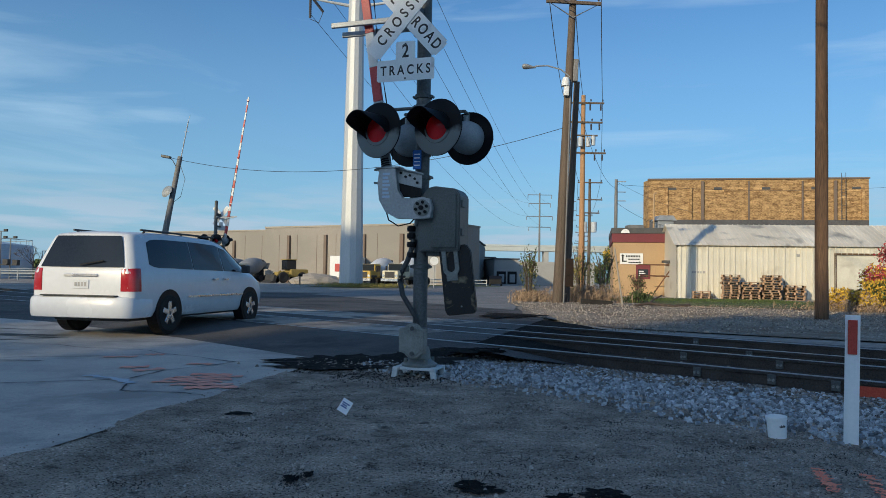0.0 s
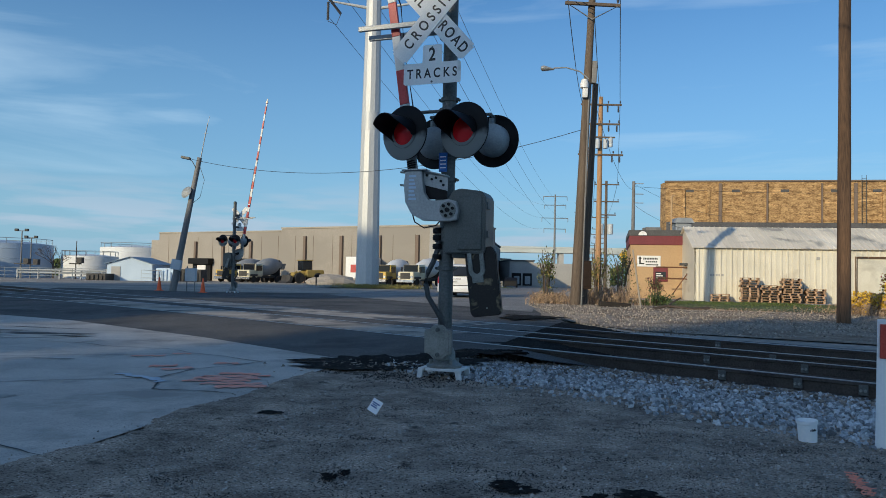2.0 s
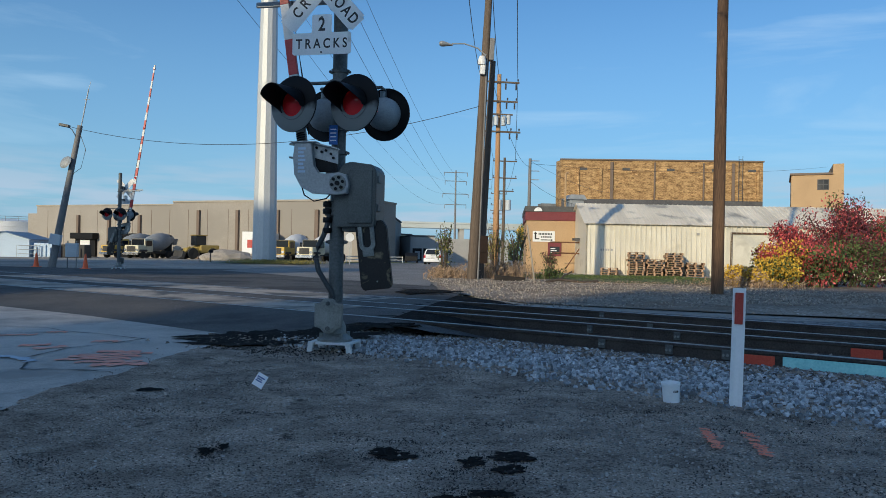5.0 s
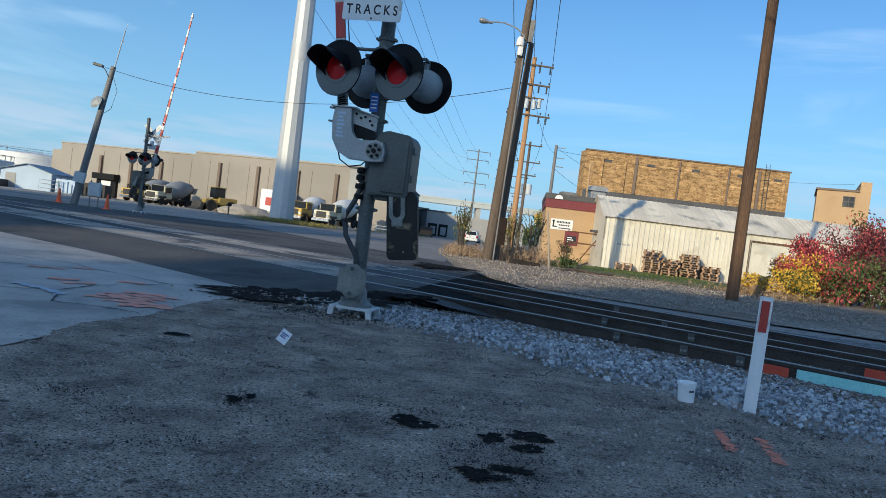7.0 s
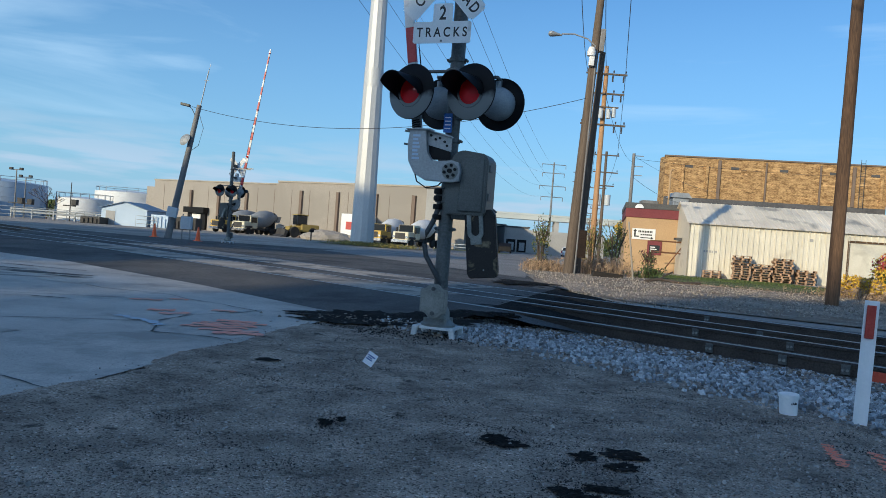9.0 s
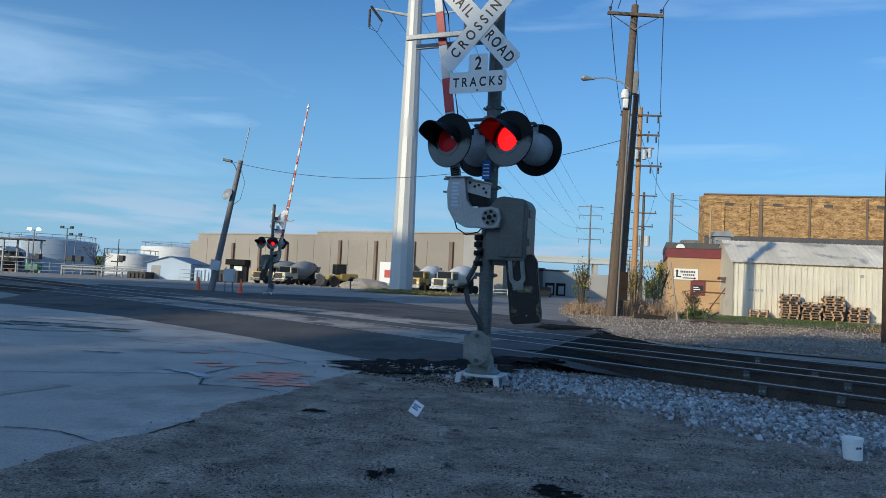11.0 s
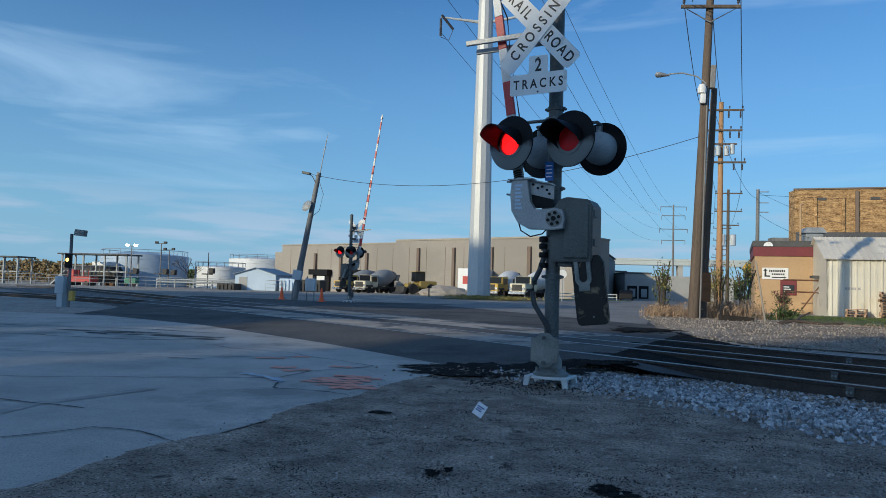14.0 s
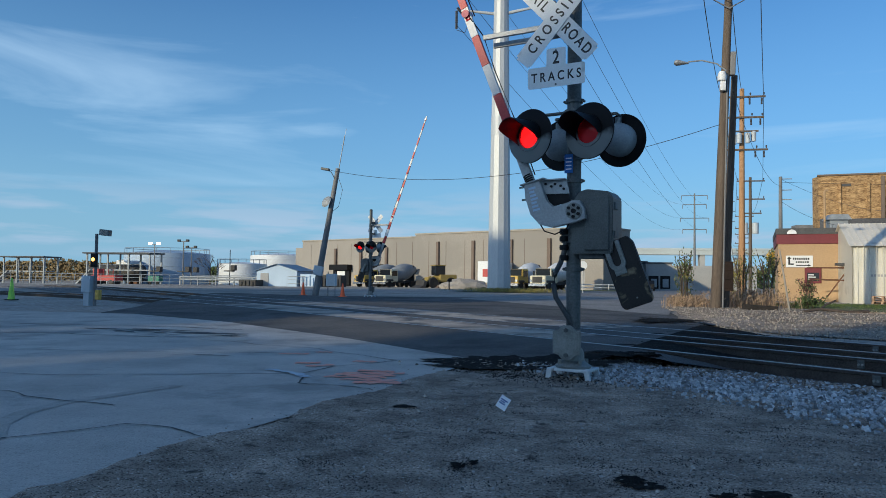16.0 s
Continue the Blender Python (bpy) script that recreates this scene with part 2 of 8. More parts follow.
M = dict(
    dirt=grit("dirt", (0.10, 0.078, 0.06), (0.43, 0.352, 0.278), (0.72, 0.64, 0.55), (0.10, 0.083, 0.068), 5.5, 0.575, 95, 2.2, 0.50, 1.0, 0.016, pale_at=0.92),
    oil=grit("oil_stain", (0.008, 0.008, 0.008), (0.018, 0.017, 0.016), (0.07, 0.064, 0.058), (0.03, 0.027, 0.024), 6.0, 0.55, 60, 3.0, 0.4, 0.9, 0.02, 0.95, 0.05, 0.90),
    concrete=grit("road_concrete", (0.36, 0.327, 0.285), (0.52, 0.472, 0.41), (0.62, 0.57, 0.50), (0.33, 0.302, 0.265), 0.55, 0.53, 120, 0.7, 0.24, 0.35, 0.006, 0.86, 0.3),
    asphalt=grit("asphalt", (0.05, 0.047, 0.044), (0.108, 0.101, 0.094), (0.19, 0.178, 0.165), (0.055, 0.052, 0.05), 0.35, 0.50, 80, 0.5, 0.30, 0.5, 0.008, 0.85, 0.25),
    oldasphalt=grit("old_asphalt", (0.16, 0.15, 0.14), (0.26, 0.247, 0.23), (0.36, 0.34, 0.32), (0.17, 0.16, 0.15), 0.12, 0.52, 25, 0.3, 0.2, 0.4, 0.01, 0.85, 0.25),
    # crossing wear, with the warm sunlit bands put into its pale tone
    worn=surface("worn_sunlit_crossing", (0.21, 0.18, 0.148), (0.52, 0.45, 0.365), 1.0, 0.8, 0.4, 40, dist=0.006, spots=(0.085, 0.08, 0.074), spot_scale=0.8, spot_at=0.50),
    lot=grit("gravel_lot", (0.24, 0.215, 0.185), (0.38, 0.34, 0.29), (0.50, 0.46, 0.40), (0.25, 0.23, 0.20), 0.07, 0.50, 9, 0.25, 0.22, 0.6, 0.03),
    greygravel=grit("grey_gravel", (0.07, 0.068, 0.066), (0.215, 0.207, 0.198), (0.42, 0.40, 0.38), (0.12, 0.112, 0.104), 0.5, 0.56, 16, 0.8, 0.25, 1.0, 0.05),
    tangravel=grit("tan_gravel", (0.13, 0.102, 0.078), (0.33, 0.274, 0.215), (0.54, 0.475, 0.40), (0.23, 0.172, 0.122), 0.5, 0.50, 24, 0.7, 0.32, 0.7, 0.03),
    grass=surface("grass", (0.06, 0.085, 0.024), (0.15, 0.165, 0.055), 1.5, 0.9, 0.8, 30, dist=0.05, spots=(0.17, 0.14, 0.07), spot_scale=0.5, spot_at=0.55),
    stone=surface("ballast_stone", (0.22, 0.23, 0.24), (0.50, 0.51, 0.52), 6, 0.85, 0.5, 60, island=0.6),
    loosestone=surface("loose_ballast_stone", (0.27, 0.28, 0.29), (0.56, 0.57, 0.575), 2.5, 0.85, 0.4, 20, per_object=0.5),
    pebble=surface("dusty_pebble", (0.20, 0.175, 0.15), (0.42, 0.385, 0.345), 6, 0.9, 0.4, 60, island=0.5),
    tanstone=surface("bank_stone", (0.19, 0.16, 0.127), (0.42, 0.365, 0.30), 6, 0.9, 0.4, 60, island=0.5),
    brownstone=surface("mixed_stone", (0.12, 0.10, 0.082), (0.33, 0.285, 0.235), 6, 0.9, 0.4, 60, island=0.6),
    rail=surface("rail_side", (0.030, 0.026, 0.024), (0.088, 0.074, 0.064), 2.5, 0.7, 0.3, 50, metal=0.3),
    railtop=surface("rail_head", (0.26, 0.25, 0.24), (0.40, 0.39, 0.38), 3, 0.38, 0.03, 60, metal=1.0),
    tie=surface("tie_wood", (0.022, 0.019, 0.016), (0.06, 0.05, 0.042), 3, 0.9, 0.6, 30, per_object=0.3, stretch=(1, 6, 6)),
    teal=surface("teal_spray", (0.30, 0.62, 0.62), (0.45, 0.78, 0.76), 5, 0.6, 0.1, 40),
    darkstone=surface("oily_crumb", (0.035, 0.032, 0.03), (0.09, 0.08, 0.072), 6, 0.95, 0.3, 60, island=0.5, spec=0.1),
    orangefade=surface("faded_orange", (0.80, 0.27, 0.17), (0.74, 0.44, 0.34), 9, 0.8, 0.2, 60),
    orange=surface("orange_spray", (0.86, 0.20, 0.10), (0.90, 0.34, 0.20), 8, 0.7, 0.2, 60),
    redspray=surface("red_spray", (0.42, 0.055, 0.03), (0.55, 0.10, 0.05), 6, 0.7, 0.2, 60),
    palespray=surface("pale_spray", (0.42, 0.46, 0.52), (0.54, 0.58, 0.62), 8, 0.7, 0.1, 60),
    skid=grit("tyre_mark", (0.30, 0.272, 0.237), (0.42, 0.382, 0.33), (0.52, 0.475, 0.415), (0.50, 0.455, 0.395), 2.2, 0.50, 120, 0.7, 0.24, 0.35, 0.006, 0.86, 0.3),
    patch=surface("pale_patch", (0.40, 0.365, 0.31), (0.60, 0.555, 0.48), 1.2, 0.85, 0.4, 50),
    bollardyellow=surface("yellow_plastic", (0.55, 0.50, 0.04), (0.70, 0.62, 0.07), 3, 0.5, 0.05),
    # for the added shade blocks, pale so that they bounce skylight
    paleblock=surface("pale_blocker", (0.62, 0.60, 0.56), (0.76, 0.74, 0.70), 0.3, 0.85, 0.1, 6),
    blacktop=grit("black_patch", (0.008, 0.008, 0.008), (0.019, 0.018, 0.017), (0.07, 0.064, 0.058), (0.032, 0.029, 0.027), 2.0, 0.58, 45, 2.0, 0.4, 0.8, 0.015, 0.95, 0.05, 0.92),
    crack=surface("crack_filler", (0.035, 0.033, 0.031), (0.10, 0.095, 0.088), 5, 0.8, 0.3, 40),
    mast=surface("mast_paint", (0.075, 0.08, 0.08), (0.15, 0.157, 0.155), 2.5, 0.55, 0.12, 40, metal=0.3, spots=(0.16, 0.165, 0.165), spot_scale=3),
    alu=surface("aluminium", (0.30, 0.31, 0.31), (0.44, 0.45, 0.46), 3, 0.5, 0.1, 40, metal=0.35, spots=(0.19, 0.19, 0.19), spot_scale=4),
    mech=surface("mechanism_paint", (0.075, 0.08, 0.076), (0.135, 0.142, 0.135), 3, 0.5, 0.1, 60, metal=0.2, spots=(0.035, 0.035, 0.035), spot_scale=4),
    casting=surface("weathered_casting", (0.17, 0.175, 0.165), (0.30, 0.305, 0.285), 5, 0.6, 0.2, 60, metal=0.3),
    black=surface("black_paint", (0.006, 0.006, 0.007), (0.014, 0.014, 0.015), 6, 0.5, 0.05, 50, spec=0.18),
    weight=surface("rusty_weight", (0.006, 0.006, 0.006), (0.022, 0.019, 0.017), 3, 0.6, 0.3, 50, spots=(0.33, 0.265, 0.16), spot_scale=4.5, spot_at=0.53),
    lampgrey=surface("lamp_housing", (0.25, 0.27, 0.28), (0.36, 0.38, 0.39), 4, 0.5, 0.05, 50),
    blackgrey=two_toned("black_over_grey", (0.006, 0.006, 0.007), (0.19, 0.20, 0.20)),
    ring=surface("lens_ring", (0.14, 0.145, 0.14), (0.25, 0.25, 0.24), 6, 0.5, 0.1, 60),
    lens=tinted("red_lens", (0.72, 0.022, 0.03), (1.0, 0.04, 0.03), 0.15, 0.72),
    bulb=glow("lit_bulb", (1.0, 0.022, 0.025), 8.0),
    shutter=surface("dark_blind", (0.010, 0.006, 0.006), (0.02, 0.012, 0.012), 5, 0.6, 0.0),
    signwhite=surface("sign_sheeting", (0.68, 0.69, 0.69), (0.80, 0.80, 0.79), 4, 0.5, 0.03, 50, spots=(0.55, 0.55, 0.53), spot_scale=5, spot_at=0.63),
    signblack=surface("sign_ink", (0.012, 0.012, 0.012), (0.025, 0.025, 0.025), 6, 0.5, 0.0),
    gatered=surface("gate_red", (0.36, 0.030, 0.035), (0.48, 0.06, 0.06), 4, 0.45, 0.05, 40),
    gatewhite=surface("gate_white", (0.60, 0.61, 0.61), (0.74, 0.74, 0.73), 4, 0.5, 0.05, 40),
    whitesteel=surface("white_steel", (0.52, 0.54, 0.55), (0.70, 0.71, 0.71), 4, 0.55, 0.15, 50, spots=(0.30, 0.28, 0.25), spot_scale=9, spot_at=0.62),
    hose=surface("rubber_hose", (0.035, 0.036, 0.037), (0.075, 0.077, 0.078), 5, 0.55, 0.1, 60),
    blue=surface("blue_plate", (0.02, 0.09, 0.35), (0.03, 0.13, 0.45), 5, 0.4, 0.0),
    galv=surface("painted_monopole", (0.44, 0.455, 0.46), (0.56, 0.57, 0.575), 0.6, 0.5, 0.03, 20, metal=0.1, stretch=(1, 1, 0.2)),
    insul=surface("insulator", (0.05, 0.05, 0.06), (0.10, 0.10, 0.11), 4, 0.3, 0.0),
    wire=surface("wire", (0.03, 0.03, 0.033), (0.06, 0.06, 0.065), 4, 0.5, 0.0),
    pole=surface("weathered_pole", (0.078, 0.06, 0.046), (0.175, 0.135, 0.10), 2.5, 0.9, 0.7, 30, stretch=(3, 3, 0.15), dist=0.02),
    darkbrown=surface("dark_brown_paint", (0.018, 0.012, 0.009), (0.036, 0.023, 0.017), 3, 0.7, 0.2, 30, spec=0.2),
    polenew=surface("newer_pole", (0.32, 0.18, 0.085), (0.48, 0.29, 0.15), 2.5, 0.85, 0.5, 30, stretch=(3, 3, 0.15), dist=0.02),
    poledark=surface("dark_pole", (0.055, 0.033, 0.02), (0.165, 0.098, 0.055), 1.2, 0.85, 0.7, 30, stretch=(3, 3, 0.12), dist=0.02, crisp=0.10),
    greypole=surface("grey_pole", (0.13, 0.13, 0.13), (0.24, 0.235, 0.23), 2, 0.7, 0.2, 30, stretch=(2, 2, 0.3)),
    brick=surface("ochre_brick", (0.20, 0.112, 0.045), (0.58, 0.385, 0.175), 1.1, 0.9, 0.5, 4.5, dist=0.05, spots=(0.17, 0.10, 0.045), spot_scale=1.6, spot_at=0.56, per_object=0.28, stretch=(1, 1, 2.4), crisp=0.11),
    brickdark=surface("dark_brick_band", (0.07, 0.07, 0.075), (0.12, 0.12, 0.125), 0.6, 0.9, 0.3, 6),
    tanwall=surface("tan_wall", (0.40, 0.27, 0.145), (0.50, 0.345, 0.19), 0.5, 0.85, 0.25, 12, spots=(0.36, 0.245, 0.135), spot_scale=0.5),
    maroon=surface("maroon_band", (0.13, 0.022, 0.03), (0.18, 0.035, 0.042), 1, 0.6, 0.05, 20),
    roofdark=surface("dark_roof", (0.06, 0.06, 0.062), (0.11, 0.11, 0.11), 1, 0.8, 0.2, 20),
    cream=surface("cream_steel", (0.60, 0.565, 0.465), (0.71, 0.675, 0.57), 0.7, 0.5, 0.05, 15, spots=(0.52, 0.485, 0.40), spot_scale=0.9, spot_at=0.60, per_object=0.06),
    roofsteel=surface("galvanised_roof", (0.62, 0.57, 0.48), (0.80, 0.74, 0.63), 0.6, 0.65, 0.08, 12, metal=0.0, per_object=0.14, spots=(0.36, 0.345, 0.31), spot_scale=0.7, spot_at=0.56),
    doorbeige=surface("beige_door", (0.25, 0.205, 0.15), (0.32, 0.265, 0.20), 0.8, 0.7, 0.05, 20),
    ware=surface("precast_wall", (0.285, 0.258, 0.222), (0.36, 0.328, 0.285), 0.12, 0.85, 0.15, 5, spots=(0.27, 0.247, 0.215), spot_scale=0.06, spot_at=0.52),
    warecap=surface("pale_coping", (0.30, 0.27, 0.22), (0.38, 0.34, 0.28), 1, 0.8, 0.05),
    pilaster=surface("brown_pilaster", (0.155, 0.115, 0.09), (0.20, 0.155, 0.12), 0.5, 0.85, 0.1),
    greywall=surface("grey_wall", (0.33, 0.325, 0.31), (0.42, 0.41, 0.39), 0.4, 0.85, 0.1, 8),
    tank=surface("white_tank", (0.62, 0.63, 0.63), (0.74, 0.75, 0.75), 0.25, 0.5, 0.03, 8, spots=(0.52, 0.51, 0.49), spot_scale=0.4),
    bluetank=surface("pale_blue_tank", (0.33, 0.40, 0.50), (0.42, 0.50, 0.60), 0.2, 0.5, 0.03, 8),
    hutblue=surface("pale_blue_cladding", (0.42, 0.52, 0.64), (0.52, 0.62, 0.74), 0.5, 0.55, 0.04, 8),
    roofblue=surface("blue_grey_roof", (0.16, 0.22, 0.30), (0.22, 0.29, 0.38), 0.5, 0.55, 0.04, 8),
    van=surface("white_car_paint", (0.66, 0.67, 0.69), (0.71, 0.72, 0.74), 1.2, 0.25, 0.0, 10, spec=0.5),
    vanglass=surface("dark_car_glass", (0.008, 0.010, 0.013), (0.014, 0.016, 0.02), 2, 0.10, 0.0, spec=0.35),
    tyre=surface("tyre", (0.012, 0.012, 0.012), (0.028, 0.028, 0.028), 6, 0.85, 0.2, 60),
    chrome=surface("alloy", (0.55, 0.55, 0.56), (0.68, 0.68, 0.69), 4, 0.28, 0.0, metal=0.9),
    tail=surface("tail_light", (0.32, 0.012, 0.018), (0.42, 0.025, 0.03), 5, 0.15, 0.0, spec=0.7),
    plate=surface("plate_white", (0.55, 0.57, 0.60), (0.65, 0.66, 0.68), 5, 0.4, 0.0),
    plastic=surface("grey_plastic", (0.035, 0.036, 0.037), (0.06, 0.06, 0.062), 4, 0.6, 0.05),
    conered=surface("cone_orange", (0.80, 0.12, 0.03), (0.90, 0.18, 0.06), 4, 0.5, 0.0),
    conegreen=surface("cone_lime", (0.42, 0.72, 0.08), (0.52, 0.82, 0.14), 4, 0.5, 0.0),
    yellow=surface("machine_yellow", (0.50, 0.33, 0.06), (0.62, 0.43, 0.10), 1, 0.55, 0.1, 12, spots=(0.25, 0.18, 0.07), spot_scale=1.5),
    loader=surface("dusty_loader_paint", (0.24, 0.18, 0.05), (0.36, 0.27, 0.08), 1, 0.6, 0.1, 12, spots=(0.14, 0.11, 0.06), spot_scale=1.5),
    palecream=surface("pale_cream_paint", (0.60, 0.55, 0.38), (0.70, 0.65, 0.48), 1, 0.5, 0.05, 12, spots=(0.40, 0.35, 0.25), spot_scale=2),
    drum=surface("mixer_drum", (0.55, 0.56, 0.57), (0.68, 0.69, 0.70), 1, 0.5, 0.05, 12, spots=(0.42, 0.42, 0.42), spot_scale=1.2),
    drumgrey=surface("grey_drum", (0.20, 0.21, 0.22), (0.30, 0.31, 0.32), 1, 0.6, 0.1, 12),
    machine=surface("dark_machine", (0.03, 0.03, 0.03), (0.07, 0.065, 0.06), 2, 0.7, 0.1, 20),
    box=surface("equipment_box", (0.42, 0.46, 0.50), (0.54, 0.58, 0.61), 2, 0.5, 0.05, 20),
    pallet=surface("pallet_wood", (0.26, 0.165, 0.10), (0.44, 0.30, 0.19), 4, 0.9, 0.3, 30, per_object=0.35),
    rust=surface("rusty_steel", (0.11, 0.055, 0.03), (0.20, 0.10, 0.055), 4, 0.9, 0.3, 30),
    leafred=surface("red_leaf", (0.30, 0.035, 0.045), (0.56, 0.11, 0.11), 1.2, 0.65, 0.0, 9, island=0.5),
    leafyellow=surface("yellow_leaf", (0.50, 0.30, 0.02), (0.72, 0.50, 0.06), 1.2, 0.65, 0.0, 9, island=0.35),
    leafgreen=surface("green_leaf", (0.045, 0.075, 0.022), (0.12, 0.15, 0.045), 1.2, 0.65, 0.0, 9, island=0.45),
    leafpurple=surface("dark_purple_leaf", (0.07, 0.018, 0.025), (0.15, 0.04, 0.05), 1.2, 0.65, 0.0, 9, island=0.45),
    leafolive=surface("olive_leaf", (0.12, 0.115, 0.03), (0.30, 0.25, 0.07), 1.2, 0.65, 0.0, 9, island=0.5),
    leafgold=surface("far_gold_leaf", (0.15, 0.108, 0.05), (0.26, 0.19, 0.085), 0.05, 0.8, 0.0, 9, island=0.4),
    drygrass=surface("dry_stalk", (0.22, 0.15, 0.095), (0.42, 0.305, 0.20), 2, 0.9, 0.0, 9, island=0.45),
    bark=surface("bark", (0.06, 0.045, 0.035), (0.13, 0.10, 0.08), 3, 0.9, 0.5, 30),
    bucket=surface("bucket_plastic", (0.80, 0.81, 0.82), (0.88, 0.88, 0.87), 6, 0.45, 0.03, 50, spots=(0.62, 0.58, 0.52), spot_scale=9, spot_at=0.66),
    paper=surface("sign_paper", (0.82, 0.83, 0.85), (0.90, 0.90, 0.91), 6, 0.6, 0.02, 50),
    bluetext=surface("blue_print", (0.05, 0.09, 0.25), (0.08, 0.13, 0.32), 6, 0.6, 0.0),
    markerwhite=surface("marker_white", (0.80, 0.81, 0.82), (0.88, 0.88, 0.88), 5, 0.45, 0.03, 50, spots=(0.66, 0.66, 0.64), spot_scale=6, spot_at=0.66),
    markerred=surface("marker_red", (0.34, 0.035, 0.025), (0.46, 0.07, 0.05), 6, 0.35, 0.1, 80),
    bridge=surface("bridge_steel", (0.40, 0.43, 0.42), (0.50, 0.53, 0.52), 0.1, 0.7, 0.0),
    window=surface("window_glass", (0.02, 0.022, 0.025), (0.05, 0.052, 0.055), 1, 0.15, 0.0, spec=0.6),
    amber=glow("amber_light", (1.0, 0.42, 0.06), 6.0),
    floodlight=glow("lit_floodlight", (1.0, 0.86, 0.70), 8.0),
    redmachine=surface("red_machine", (0.36, 0.03, 0.028), (0.46, 0.06, 0.05), 3, 0.5, 0.0),
    greenmachine=surface("green_machine", (0.03, 0.16, 0.11), (0.05, 0.22, 0.15), 3, 0.5, 0.0),
)

# ---- small building tools ----
def mesh_of(bm, name, mat, smooth=False):
    me = bpy.data.meshes.new(name)
    bmesh.ops.recalc_face_normals(bm, faces=bm.faces)
    bm.to_mesh(me)
    bm.free()
    for m in (mat if isinstance(mat, (list, tuple)) else [mat]):
        me.materials.append(m)
    if smooth:
        me.polygons.foreach_set("use_smooth", [True] * len(me.polygons))
        me.set_sharp_from_angle(angle=radians(38))
    return me


def part(name, bm, mat, parent, label="", at=None, smooth=False):
    ob = new(name, mesh_of(bm, name, mat, smooth))
    ob.parent = parent
    if at is not None:
        ob.matrix_basis = at
    return tagged(ob, label)


def thing(name, m, label, category, group="", kind=""):
    ob = new(name)
    ob.empty_display_size = 0.1
    ob.matrix_basis = m
    return tagged(ob, label, category, group, kind)


def solid(name, bm, mat, m, label, category, group="", kind="", smooth=False):
    ob = new(name, mesh_of(bm, name, mat, smooth))
    ob.matrix_basis = m
    return tagged(ob, label, category, group, kind)


def box(bm, x0, x1, y0, y1, z0, z1, bevel=0.0, m=None):
    made = bmesh.ops.create_cube(bm, size=1.0)["verts"]
    t = Matrix.Translation(((x0 + x1) / 2, (y0 + y1) / 2, (z0 + z1) / 2)) @ Matrix.Diagonal((x1 - x0, y1 - y0, z1 - z0, 1))
    bmesh.ops.transform(bm, matrix=(m @ t) if m else t, verts=made)
    if bevel:
        edges = list({e for v in made for e in v.link_edges})
        bmesh.ops.bevel(bm, geom=edges, offset=bevel, segments=2, affect="EDGES", profile=0.5)
    return bm


def rod(bm, a, b, r0, r1=None, n=12, caps=True):
    a, b = Vector(a), Vector(b)
    r1 = r0 if r1 is None else r1
    turn = (b - a).to_track_quat("Z", "Y").to_matrix().to_4x4()
    made = bmesh.ops.create_cone(bm, cap_ends=caps, segments=n, radius1=r0, radius2=r1, depth=(b - a).length)["verts"]
    bmesh.ops.transform(bm, matrix=Matrix.Translation((a + b) / 2) @ turn, verts=made)
    return bm


def tube(bm, pts, r, n=8):
    pts = [Vector(p) for p in pts]
    rings = []
    for i, p in enumerate(pts):
        d = (pts[min(i + 1, len(pts) - 1)] - pts[max(i - 1, 0)]).normalized()
        q = d.to_track_quat("Z", "Y")
        rings.append([bm.verts.new(p + q @ Vector((r * math.cos(2 * math.pi * k / n), r * math.sin(2 * math.pi * k / n), 0))) for k in range(n)])
    for a, b in zip(rings, rings[1:]):
        for k in range(n):
            bm.faces.new((a[k], a[(k + 1) % n], b[(k + 1) % n], b[k]))
    bm.faces.new(rings[0][::-1])
    bm.faces.new(rings[-1])
    return bm


def lathe(bm, profile, n=24, m=None, a0=0.0, a1=2 * math.pi):
    """Turns (radius, height) pairs about z."""
    full = abs(a1 - a0) > 6.28
    k = n if full else n + 1
    rings = []
    for r, z in profile:
        ring = []
        for i in range(k):
            a = a0 + (a1 - a0) * i / n
            v = Vector((r * math.cos(a), r * math.sin(a), z))
            ring.append(bm.verts.new(m @ v if m else v))
        rings.append(ring)
    for a, b in zip(rings, rings[1:]):
        for i in range(n if full else n):
            j = (i + 1) % k
            if not full and i == n:
                continue
            bm.faces.new((a[i], a[j], b[j], b[i]))
    return bm


def prism(bm, outline, y0, y1, m=None):
    """An outline of (x, z) points pushed from y0 to y1."""
    a = [bm.verts.new((m @ Vector((x, y0, z))) if m else (x, y0, z)) for x, z in outline]
    b = [bm.verts.new((m @ Vector((x, y1, z))) if m else (x, y1, z)) for x, z in outline]
    bm.faces.new(a)
    bm.faces.new(b[::-1])
    for i in range(len(a)):
        j = (i + 1) % len(a)
        bm.faces.new((a[j], a[i], b[i], b[j]))
    return bm


def lettering(text, size, mat, parent, at, name="lettering", spacing=1.0):
    cu = bpy.data.curves.new("letters", "FONT")
    cu.body, cu.size, cu.align_x, cu.align_y, cu.extrude, cu.offset = text, size, "CENTER", "CENTER", 0.001, size * 0.02
    cu.space_character = spacing
    tmp = new("letters", cu)
    bpy.context.view_layer.update()
    me = bpy.data.meshes.new_from_object(tmp.evaluated_get(bpy.context.evaluated_depsgraph_get()))
    bpy.data.objects.remove(tmp)
    me.materials.clear()
    me.materials.append(mat)
    ob = new(name, me)
    ob.parent = parent
    ob.matrix_basis = at @ Matrix.Diagonal((0.80, 1, 1, 1))
    return ob


# Along-track and across-track directions on the ground.
TU, TN = Vector((0.754, -0.657, 0)), Vector((0.657, 0.754, 0))


def ss(a, b, v):
    v = min(1, max(0, (v - a) / (b - a)))
    return v * v * (3 - 2 * v)


